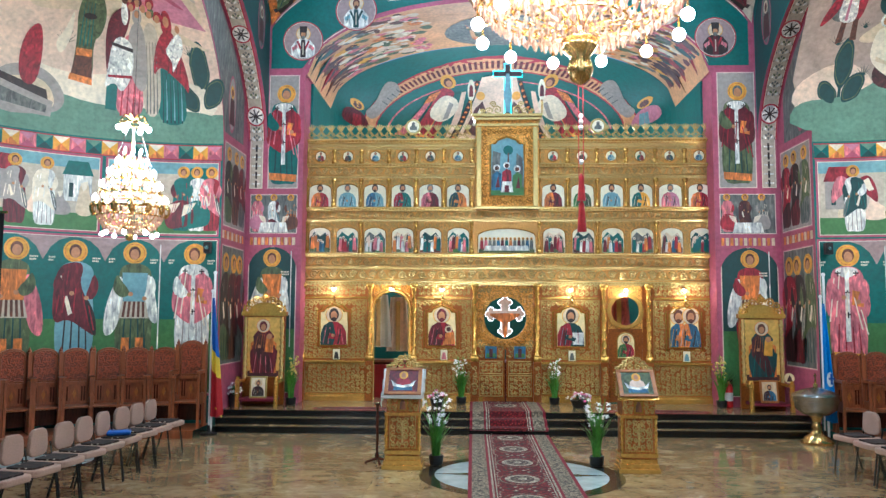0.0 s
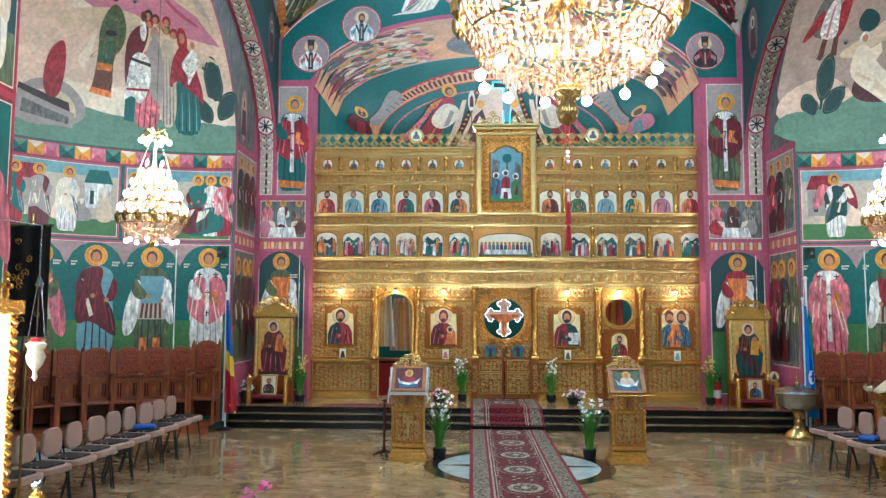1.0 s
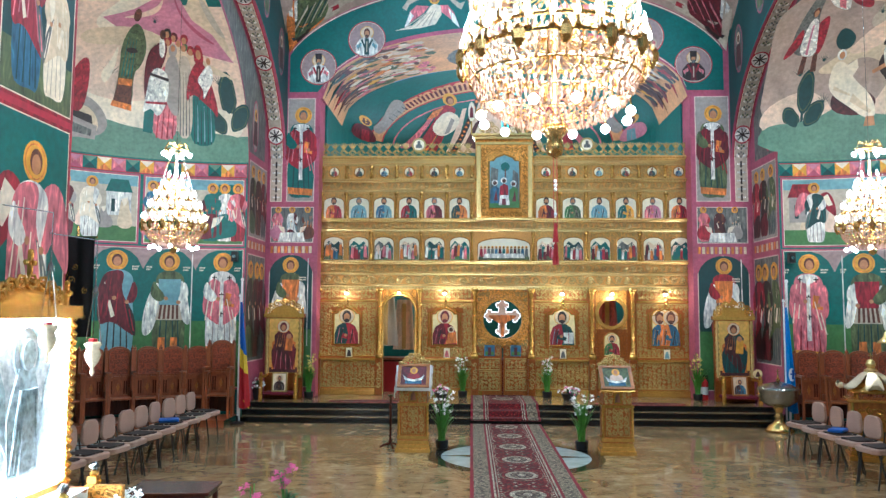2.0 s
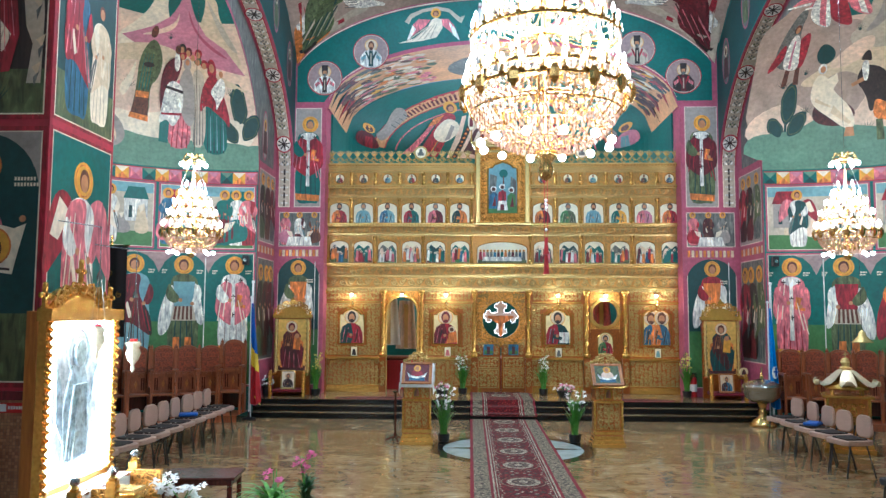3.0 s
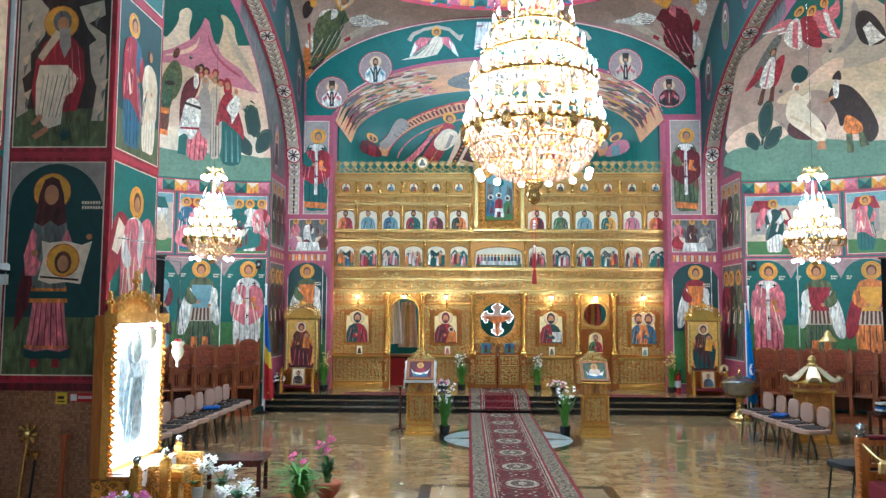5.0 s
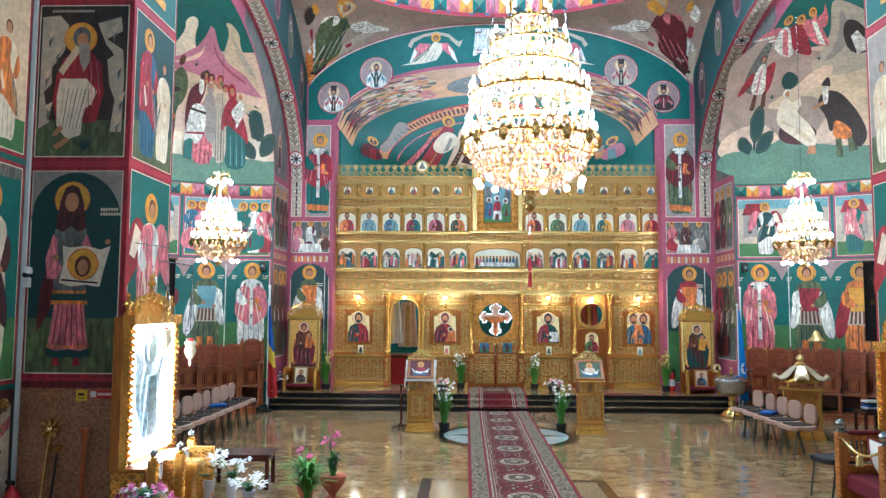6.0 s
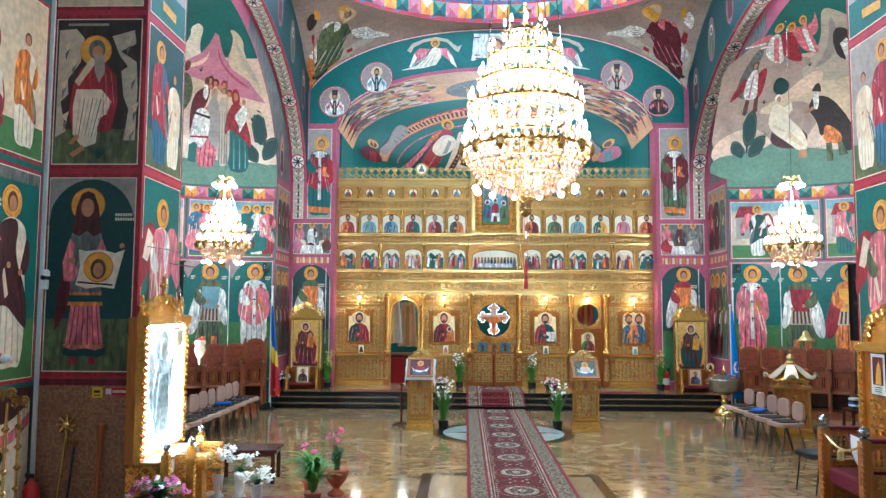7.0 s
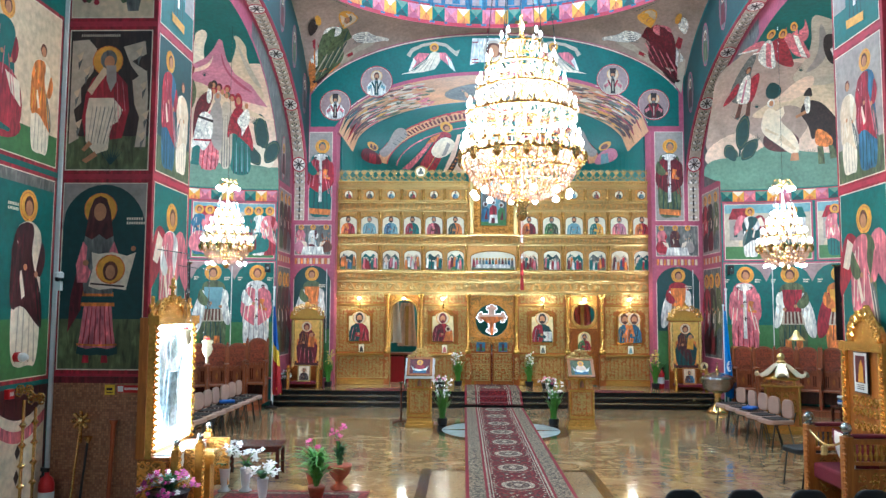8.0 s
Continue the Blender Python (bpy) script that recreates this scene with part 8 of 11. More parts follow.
put(floor_circle(), 0.04, 9.45, 0.0)
west_disc = put(floor_circle(), -6.4, 9.95, 0.0)
west_disc.matrix_basis = west_disc.matrix_basis @ Matrix.Diagonal((0.54, 0.54, 1, 1))
south_disc = put(floor_circle(), 6.5, 9.2, 0.0)
south_disc.matrix_basis = south_disc.matrix_basis @ Matrix.Diagonal((0.54, 0.54, 1, 1))
fr = setting(MB().box(-1.24, 1.15, 2.0, 5.84, 0.0005, 0.004).done("floor_border", INLAY_DARK), "rectangular floor inlay with a dark border", "floor")
MB().box(-1.1, 1.01, 2.0, 5.7, 0.004, 0.006).done("pale_field", INLAY_SPECK, fr)


def runner(name, label, length, drape=None):
    """Red patterned runner; length along y from 0."""
    t = thing(name, label, "carpet")
    H = drape or (lambda y: 0.0)
    n = max(2, int(length / 0.05)) if drape else 2
    strip = lambda x0, x1, dz: MB().grid(lambda u, v: (x0 + (x1 - x0) * u, length * v, H(length * v) + dz), 1, n)
    base = MB()
    for dz in (0.004, 0.014):
        base.grid(lambda u, v: (-0.66 + 1.32 * u, length * v, H(length * v) + dz), 1, n)
    base.done("field", CARPET_RED, t, "dark red woven field")
    for x0, x1, mt, nm, dz in ((-0.665, -0.62, CARPET_EDGE, "edge", 0.017), (0.62, 0.665, CARPET_EDGE, "edge", 0.017), (-0.62, -0.42, CARPET_GREY, "border", 0.017), (0.42, 0.62, CARPET_GREY, "border", 0.017), (-0.42, -0.385, CARPET_EDGE, "stripe", 0.017), (0.385, 0.42, CARPET_EDGE, "stripe", 0.017), (-0.385, -0.36, CARPET_IVORY, "stripe", 0.017), (0.36, 0.385, CARPET_IVORY, "stripe", 0.017), (-0.34, -0.325, CARPET_IVORY, "stripe", 0.017), (0.325, 0.34, CARPET_IVORY, "stripe", 0.017)):
        strip(x0, x1, dz).done(nm, mt, t)
    k = 0
    y = 0.35
    while y < length - 0.3:
        if not drape or abs(H(y - 0.25) - H(y + 0.25)) < 0.01:
            ell = lambda rx, ry, dz, mt, nm, q=16: MB().add([(rx * math.cos(2 * math.pi * i / q), y + ry * math.sin(2 * math.pi * i / q), H(y) + dz) for i in range(q)], [list(range(q))]).done(nm, mt, t)
            ell(0.285, 0.33, 0.018, CARPET_GREY, "medallion_rim", 24)
            ell(0.27, 0.31, 0.0195, CARPET_RED, "medallion_rim", 24)
            ell(0.215, 0.25, 0.021, CARPET_IVORY, "medallion", 20)
            ell(0.15, 0.175, 0.0225, CARPET_DARK, "medallion_heart", 16)
            ell(0.06, 0.08, 0.024, CARPET_IVORY, "medallion_heart", 8)
            for q in range(8):
                g = math.pi / 4 * q
                MB().add([(0.105 * math.cos(g) + 0.03 * math.cos(h), y + 0.125 * math.sin(g) + 0.035 * math.sin(h), H(y) + 0.024) for h in [math.pi / 3 * r for r in range(6)]], [list(range(6))]).done("medallion_petal", CARPET_GREY, t)
            m = MB()
            for s in (-1, 1):
                for q in range(3):
                    yy = y + 0.55 + (q - 1) * 0.13
                    xx = s * (0.12 + 0.07 * (q % 2))
                    m.add([(xx - 0.045, yy, H(yy) + 0.018), (xx, yy - 0.05, H(yy) + 0.018), (xx + 0.045, yy, H(yy) + 0.018), (xx, yy + 0.05, H(yy) + 0.018)], [(0, 1, 2, 3)])
                for q in range(4):
                    yy = y - 0.4 + 0.275 * q
                    m.add([(s * 0.52 - 0.035, yy, H(yy) + 0.0195), (s * 0.52, yy - 0.02, H(yy) + 0.0195), (s * 0.52 + 0.035, yy, H(yy) + 0.0195), (s * 0.52, yy + 0.05, H(yy) + 0.0195)], [(0, 1, 2, 3)])
            m.done("woven_motif", CARPET_DARK, t)
            m = MB()
            for s in (-1, 1):
                for q in range(10):
                    yy = y - 0.5 + 0.108 * q
                    xx = s * (0.285 + 0.02 * math.sin(q * 1.9))
                    if abs(yy - y) < 0.34:
                        xx = s * 0.3
                    m.add([(xx - 0.02, yy, H(yy) + 0.0205), (xx, yy - 0.03, H(yy) + 0.0205), (xx + 0.02, yy, H(yy) + 0.0205), (xx, yy + 0.03, H(yy) + 0.0205)], [(0, 1, 2, 3)])
                for q in range(3):
                    yy = y + 0.45 + 0.09 * q
                    xx = s * (0.05 + 0.06 * ((q + 1) % 2))
                    m.add([(xx - 0.03, yy - 0.01, H(yy) + 0.0205), (xx, yy - 0.035, H(yy) + 0.0205), (xx + 0.03, yy + 0.01, H(yy) + 0.0205), (xx, yy + 0.035, H(yy) + 0.0205)], [(0, 1, 2, 3)])
            m.done("woven_spray", CARPET_IVORY, t)
        y += 1.08
        k += 1
    return t


put(runner("carpet_runner", "long dark red patterned carpet runner on the marble floor", 12.6), 0.035, 0.1, 0.006)


def step_drape(y):
    zs = 0.0
    for e, z in ((0.0, PZ / 3), (0.29, PZ * 2 / 3), (0.58, PZ)):
        zs += PZ / 3 * min(1.0, max(0.0, (y - e + 0.04) / 0.06))
    return zs


st = runner("step_carpet", "red patterned carpet laid over the altar steps", 2.1, step_drape)
put(st, 0.04, 12.7, 0.004)
for x, y, rx in ((-2.6, 13.6, 0.9), (2.75, 13.55, 0.9)):
    t = thing("oval_rug", "oval red patterned rug on the altar platform", "rug", "rugs on the platform")
    MB().prism([(rx * math.cos(2 * math.pi * i / 40), 0.22 * math.sin(2 * math.pi * i / 40)) for i in range(40)], 0, 0.012, 0, "z").done("rug_base", RUG, t)
    MB().prism([(rx * 0.9 * math.cos(2 * math.pi * i / 40), 0.18 * math.sin(2 * math.pi * i / 40)) for i in range(40)], 0.012, 0.014, 0, "z").done("border", CARPET_GREY, t)
    MB().prism([(rx * 0.84 * math.cos(2 * math.pi * i / 40), 0.15 * math.sin(2 * math.pi * i / 40)) for i in range(40)], 0.014, 0.016, 0, "z").done("heart", CARPET_RED, t)
    put(t, x, y, PZ)


# ---- chandeliers ----
def bead_ring(m, r, z, n, size, h, mi=0):
    for i in range(n):
        a = 2 * math.pi * i / n
        x, y = r * math.cos(a), r * math.sin(a)
        m.add([(x, y, z), (x + size, y, z - h * 0.4), (x, y + size, z - h * 0.4), (x - size, y, z - h * 0.4), (x, y - size, z - h * 0.4), (x, y, z - h)],
              [(0, 2, 1), (0, 3, 2), (0, 4, 3), (0, 1, 4), (5, 1, 2), (5, 2, 3), (5, 3, 4), (5, 4, 1)], mi)


def chandelier(name, label, tiers, bowl, rod, lamps, chain_top, group=""):
    """tiers: (radius, height, candle count) from the bottom up; heights from the lowest tip."""
    t = thing(name, label, "chandelier", group)
    H = tiers[-1][1] + 0.35
    m = MB().tube([(0, 0, 0.05), (0, 0, H)], 0.02, 8)
    m.lathe([(0.0, 0.0), (0.05, 0.03), (0.07, 0.09), (0.05, 0.15), (0.09, 0.19), (0.1, 0.24), (0.03, 0.28)], 0, 0, 0, 14)
    m.done("stem", BRASS, t, smooth=True)
    for k, (r, z, n) in enumerate(tiers):
        m = MB()
        m.tube([(r * math.cos(2 * math.pi * i / 40), r * math.sin(2 * math.pi * i / 40), z) for i in range(40)], 0.016, 6, 0, True)
        for i in range(n):
            a = 2 * math.pi * i / n
            m.tube([(0.03 * math.cos(a), 0.03 * math.sin(a), z + 0.06), (r * 0.5 * math.cos(a), r * 0.5 * math.sin(a), z - 0.04), (r * math.cos(a), r * math.sin(a), z)], 0.006, 4)
            m.lathe([(0.012, 0.0), (0.03, 0.02), (0.03, 0.028), (0.011, 0.03), (0.011, 0.09)], r * math.cos(a), r * math.sin(a), z, 6)
        tier = m.done("tier", BRASS, t, "gilded ring with candle arms")
        b = MB()
        for i in range(n):
            a = 2 * math.pi * i / n
            b.lathe([(0.008, 0.0), (0.018, 0.025), (0.013, 0.055), (0.002, 0.085)], r * math.cos(a), r * math.sin(a), z + 0.09, 6)
        tagged(b.done("candle_light", BULB, tier, "lit candle bulbs", kind="stuff"))
        c = MB()
        bead_ring(c, r + 0.015, z - 0.01, max(18, int(r * 110)), 0.011, 0.085)
        bead_ring(c, r + 0.03, z + 0.05, max(14, int(r * 60)), 0.009, 0.05)
        bead_ring(c, r * 0.8, z - 0.02, max(12, int(r * 70)), 0.012, 0.09)
        c.done("crystal_curtain", CRYSTAL, tier, "clear crystal drops", kind="stuff")
        if k:
            p = tiers[k - 1]
            c = MB()
            for i in range(int(r * 34)):
                a = 2 * math.pi * i / int(r * 34)
                for q in range(4):
                    f = (q + 0.5) / 4
                    rr = r + (p[0] - r) * f * f
                    zz = z + (p[1] - z) * f
                    c.add([(rr * math.cos(a), rr * math.sin(a), zz + 0.022), (rr * math.cos(a) + 0.009, rr * math.sin(a), zz), (rr * math.cos(a) - 0.005, rr * math.sin(a) + 0.009, zz), (rr * math.cos(a) - 0.005, rr * math.sin(a) - 0.009, zz), (rr * math.cos(a), rr * math.sin(a), zz - 0.03)], [(0, 1, 2), (0, 2, 3), (0, 3, 1), (4, 2, 1), (4, 3, 2), (4, 1, 3)])
            c.done("crystal_drape", CRYSTAL, tier, "draped crystal strands", kind="stuff")
    # hanging crystal bowl under the lowest ring
    r0, z0 = tiers[0][0], tiers[0][1]
    c = MB()
    for j in range(15):
        f = j / 14
        rr = 0.92 * r0 * math.cos(f * math.pi / 2 * 0.92)
        bead_ring(c, rr, z0 - 0.02 - (z0 - bowl) * math.sin(f * math.pi / 2), max(10, int(rr * 95)), 0.014, 0.06)
    c.done("crystal_bowl", CRYSTAL_AMBER, t, "bowl of crystal drops", kind="stuff")
    g = MB()
    for i in range(18):
        a = 2 * math.pi * i / 18
        g.tube([(r0 * math.cos(f) * math.cos(a), r0 * math.cos(f) * math.sin(a), z0 - (z0 - bowl) * math.sin(f)) for f in [math.pi / 2 * 0.95 * q / 8 for q in range(9)]], 0.006, 4)
    for q in (0.25, 0.5, 0.75):
        f = math.pi / 2 * q
        g.tube([(r0 * math.cos(f) * math.cos(2 * math.pi * i / 32), r0 * math.cos(f) * math.sin(2 * math.pi * i / 32), z0 - (z0 - bowl) * math.sin(f)) for i in range(32)], 0.008, 4, 0, True)
    for i in range(14):
        a = 2 * math.pi * (i + 0.5) / 14
        g.lathe([(0.01, -0.05), (0.045, 0.0), (0.05, 0.06), (0.03, 0.1)], r0 * 1.02 * math.cos(a), r0 * 1.02 * math.sin(a), z0 - 0.06, 8)
    g.done("bowl_frame", BRASS, t, "gilded ribs of the bowl")
    n, rl, zl, sz = lamps
    for i in range(n):
        a = 2 * math.pi * (i + 0.3) / n
        arm = MB().tube([(r0 * 0.6 * math.cos(a), r0 * 0.6 * math.sin(a), zl + 0.12), (rl * math.cos(a), rl * math.sin(a), zl + 0.1), (rl * math.cos(a), rl * math.sin(a), zl + 0.04)], 0.008, 5).done("lamp_arm", BRASS, t)
        MB().ball((rl * math.cos(a), rl * math.sin(a), zl), sz, 10, 7).done("globe_bulb", BULB_BIG, arm, "lit globe bulb")
    ch = MB()
    rc, zc, zt = rod
    for i in range(6):
        a = 2 * math.pi * i / 6
        ch.tube([(rc * math.cos(a), rc * math.sin(a), tiers[1][1] + 0.05), (0.08 * math.cos(a), 0.08 * math.sin(a), zc)], 0.005, 4)
    ch.tube([(0, 0, H - 0.05), (0, 0, chain_top)], 0.004, 5)
    ch.done("chain", SILVER, t, "thin hanging chains")
    return t


BT = [(0.67, 0.72, 26), (0.64, 0.84, 22), (0.6, 1.2, 22), (0.49, 1.47, 18), (0.385, 1.73, 14), (0.22, 2.0, 8)]
big = chandelier("crystal_chandelier", "large lit tiered crystal and gilt chandelier with a red tassel", BT, 0.3, (0.5, 4.9, 2.2), (12, 0.54, 0.3, 0.034), 5.3)
m = MB()
zt = 2.12
m.box(-0.012, 0.012, -0.008, 0.008, zt, zt + 0.24).box(-0.07, 0.07, -0.008, 0.008, zt + 0.13, zt + 0.16)
m.done("cross", BRASS, big)
ts = MB()
for dx in (-0.012, 0.012):
    ts.tube([(dx, 0, 0.02), (dx, 0, -0.5)], 0.0025, 5)
for z in (-0.16, -0.19, -0.22, -0.4):
    ts.ball((0, 0, z), 0.014, 6, 5, 1)
ts.lathe([(0.004, 0.0), (0.013, -0.02), (0.016, -0.08), (0.022, -0.14), (0.004, -0.14)], 0, 0, -0.46, 8)
ts.lathe([(0.004, 0.0), (0.014, -0.02), (0.02, -0.1), (0.024, -0.16), (0.004, -0.16)], 0.0, 0, -0.6, 8)
ts.done("tassel", [RED_CLOTH, PLASTIC_WHITE], big, "red cord with two tassels")
put(big, -0.02, 3.32, 3.2)
ST = [(0.48, 0.46, 16), (0.4, 0.66, 14), (0.31, 0.84, 12), (0.21, 1.0, 9), (0.12, 1.14, 6)]
small = chandelier("side_chandelier", "small lit tiered crystal chandelier hanging before the apse", ST, 0.16, (0.38, 1.62, 1.5), (8, 0.36, 0.1, 0.03), 4.95, "side chandeliers")
cr = MB().tube([(0.16 * math.cos(2 * math.pi * i / 20), 0.16 * math.sin(2 * math.pi * i / 20), 1.66) for i in range(20)], 0.02, 6, 0, True)
for i in range(8):
    a = 2 * math.pi * i / 8
    cr.tube([(0, 0, 1.72), (0.14 * math.cos(a), 0.14 * math.sin(a), 1.78), (0.2 * math.cos(a), 0.2 * math.sin(a), 1.66)], 0.008, 4)
crown = cr.done("crown", BRASS, small, "gilded crown ring")
for i in range(6):
    a = 2 * math.pi * (i + 0.5) / 6
    MB().ball((0.2 * math.cos(a), 0.2 * math.sin(a), 1.6), 0.038, 8, 6).done("globe_bulb", BULB_BIG, crown, "lit globe bulb")
put(small, -5.35, 9.9, 3.02)
copy_thing(small, pose(5.55, 9.9, 3.02))


# ---- wooden choir stalls along the apse walls ----
def stall():
    t = thing("choir_stall", "carved brown wooden choir stall with a tall arched back", "stall", "choir stalls along the apse walls")
    w = 0.46
    MB().prism(arched(0, w / 2 - 0.03, 0.9, 1.42, 0.15, 12), 0.0, 0.05).done("backrest", WOOD, t, bevel=0.006)
    MB().prism(arched(0, w / 2 - 0.07, 0.96, 1.4, 0.11, 12), -0.016, 0.0).done("back_panel", CARVED_WOOD, t, "carved arched panel")
    m = MB()
    rim(m, arched(0, w / 2 - 0.06, 0.95, 1.4, 0.12, 12), -0.018, 0.01)
    m.done("panel_moulding", WOOD, t)
    MB().box(-w / 2 + 0.025, w / 2 - 0.025, 0.01, 0.04, 0.44, 0.9).done("slotted_board", WOOD, t)
    for q in (-0.15, -0.11, 0.11, 0.15):
        MB().box(q - 0.012, q + 0.012, 0.0, 0.012, 0.54, 0.82).done("slot", WOOD_DARK, t)
    MB().prism([(-0.03, 0.68), (0, 0.58), (0.03, 0.68), (0, 0.78)], -0.004, 0.011).done("inlay", WOOD_GOLD, t, "pale lozenge inlay")
    for s in (-1, 1):
        p = MB().box(s * w / 2 - 0.025, s * w / 2 + 0.025, -0.08, 0.06, 0, 1.5).lathe([(0.025, 0), (0.03, 0.03), (0.012, 0.06), (0.002, 0.1)], s * w / 2, -0.01, 1.5, 8)
        p.box(s * w / 2 - 0.03, s * w / 2 + 0.03, -0.42, -0.06, 0.98, 1.03).box(s * w / 2 - 0.022, s * w / 2 + 0.022, -0.4, -0.36, 0.0, 0.98).box(s * w / 2 - 0.015, s * w / 2 + 0.015, -0.36, -0.06, 0.42, 0.62)
        p.done("side_post", WOOD, t, bevel=0.005)
    MB().box(-w / 2 + 0.025, w / 2 - 0.025, -0.38, 0.0, 0.44, 0.48).done("seat", WOOD, t, bevel=0.008)
    MB().box(-w / 2 + 0.025, w / 2 - 0.025, -0.02, 0.02, 0.1, 0.44).done("lower_panel", WOOD_DARK, t)
    MB().box(-w / 2 + 0.025, w / 2 - 0.025, -0.03, 0.02, 0.86, 0.92).done("rail", WOOD, t)
    return t


s0 = stall()
first = True
for cx, th in [(LCX, a) for a in (94.5, 101.1, 107.6, 114.1, 121.5, 128.2, 135, 141.6, 148.2)] + [(RCX, a) for a in (85.8, 79.2, 72.6, 66, 58.6, 52, 45.4)]:
    r = 3.92
    x, y = cx + r * math.cos(radians(th)), ACY + r * math.sin(radians(th))
    mt = pose(x, y, 0.13, 0, 0, th - 90) @ Matrix.Diagonal((1, 1, 0.92, 1))
    if first:
        s0.matrix_basis = mt
        first = False
    else:
        copy_thing(s0, mt)
for cx, a0, a1, nm in ((LCX, 90.6, 152, "north"), (RCX, 89.4, 42, "south")):
    m = MB()
    for i in range(24):
        t0, t1 = radians(a0 + (a1 - a0) * i / 24), radians(a0 + (a1 - a0) * (i + 1) / 24)
        P = lambda r, t, z: (cx + r * math.cos(t), ACY + r * math.sin(t), z)
        m.add([P(3.3, t0, 0.0), P(3.3, t1, 0.0), P(3.3, t1, 0.13), P(3.3, t0, 0.13), P(4.2, t1, 0.13), P(4.2, t0, 0.13)], [(0, 1, 2, 3), (3, 2, 4, 5)])
    tagged(m.done("stall_dais", WOOD), "low wooden dais under the choir stalls", "dais")


# ---- upholstered chairs ----
def chair(name, label, cloth, group, cushion=None):
    t = thing(name, label, "chair", group)

    def pad(x0, x1, r, n=5):
        out = []
        for cx, cz, a0 in ((x1 - r, x1 - r, 0), (x0 + r, x1 - r, 90), (x0 + r, x0 + r, 180), (x1 - r, x0 + r, 270)):
            out += [(cx + r * math.cos(radians(a0 + 90 * i / n)), cz + r * math.sin(radians(a0 + 90 * i / n))) for i in range(n + 1)]
        return out
    MB().prism([(a * 0.98, b * 1.02) for a, b in pad(-0.225, 0.225, 0.1)], 0.42, 0.485, 0, "z").done("seat", cloth, t, bevel=0.015)
    back = [(a * 0.72 * (1 - 0.35 * b), 0.645 + b * 0.7) for a, b in pad(-0.21, 0.21, 0.13)]
    bk = MB().prism(back, 0.2, 0.245).done("backrest", cloth, t, bevel=0.015)
    for s in (-1, 1):
        MB().tube([(s * 0.2, -0.19, 0.0), (s * 0.2, -0.13, 0.42), (s * 0.2, 0.1, 0.425), (s * 0.2, 0.22, 0.0)], 0.012, 6).done("leg", BLACK, t)
        MB().tube([(s * 0.17, 0.05, 0.42), (s * 0.17, 0.22, 0.45), (s * 0.17, 0.25, 0.6)], 0.012, 6).done("back_bracket", BLACK, t)
    if cushion:
        MB().prism([(a * 0.84, b * 0.8) for a, b in pad(-0.2, 0.2, 0.05)], 0.485, 0.505, 0, "z").done("cushion", cushion, t, "dark patterned cushion", bevel=0.01)
    return t


c0 = chair("chair", "beige upholstered stacking chair with black legs and a patterned cushion", BEIGE_CLOTH, "beige chairs before the stalls", DARK_CLOTH)
rows = [(-5.0, 7.12 + 0.485 * i, 82 + 5 * math.sin(i * 2.1)) for i in range(8)] + [(-5.02, 6.62, 80), (-5.04, 6.12, 83)]
rows += [(4.42, 7.7 + 0.53 * i, -81 + 5 * math.sin(i * 1.7)) for i in range(5)]
for i, (x, y, a) in enumerate(rows):
    if i == 0:
        put(c0, x, y, 0, a)
    else:
        copy_thing(c0, pose(x, y, 0, 0, 0, a))
k0 = chair("black_chair", "black upholstered stacking chair", BLACK_CLOTH, "black chairs in the nave")
for i, (x, y, a) in enumerate([(1.1, 1.38, 0), (1.6, 1.4, 0), (2.11, 1.42, 0), (2.62, 1.44, 0), (3.14, 1.46, 0), (3.75, 5.05, -80)]):
    # the backs of the row stand towards the nave's west end
    mt = pose(x, y, 0, 0, 0, a + (180 if a == 0 else 0))
    if i == 0:
        k0.matrix_basis = mt
    else:
        copy_thing(k0, mt)
t = thing("blue_folder", "blue folded cloth lying on a chair", "cloth")
MB().box(-0.14, 0.14, -0.1, 0.1, 0, 0.05).done("cloth", BLUE_CLOTH, t, bevel=0.02)
put(t, -5.0, 9.06, 0.512, 20)
t = copy_thing(t, pose(4.4, 8.76, 0.512, 0, 0, 50))


# ---- plants and flowers ----
PR = random.Random(11)


def blade(m, x, y, z, a, lean, h, w, mi=0, droop=0.3, n=5):
    """One long curved leaf."""
    left, right = [], []
    for i in range(n + 1):
        t = i / n
        r = lean * t * t
        p = (x + r * math.cos(a), y + r * math.sin(a), z + h * (t - droop * t * t * t))
        ww = w * math.sin(math.pi * (0.12 + 0.88 * t)) if t < 1 else 0.001
        left.append((p[0] - ww * math.sin(a), p[1] + ww * math.cos(a), p[2]))
        right.append((p[0] + ww * math.sin(a), p[1] - ww * math.cos(a), p[2]))
    m.add(left + right, [(i, i + 1, n + 2 + i, n + 1 + i) for i in range(n)], mi)


def bloom(m, x, y, z, r, mi=0, n=5):
    a0 = PR.uniform(0, 6)
    t = PR.uniform(-0.5, 0.5)
    for k in range(n):
        a = a0 + 2 * math.pi * k / n
        d = Vector((math.cos(a), math.sin(a) * 0.8, 0.5 * math.sin(a + t)))
        s = Vector((-math.sin(a), math.cos(a), 0.2))
        c = Vector((x, y, z))
        m.add([tuple(c), tuple(c + r * 0.6 * d + 0.35 * r * s), tuple(c + r * d), tuple(c + r * 0.6 * d - 0.35 * r * s)], [(0, 1, 2, 3)], mi)
    m.ball((x, y, z), r * 0.16, 5, 4, mi)


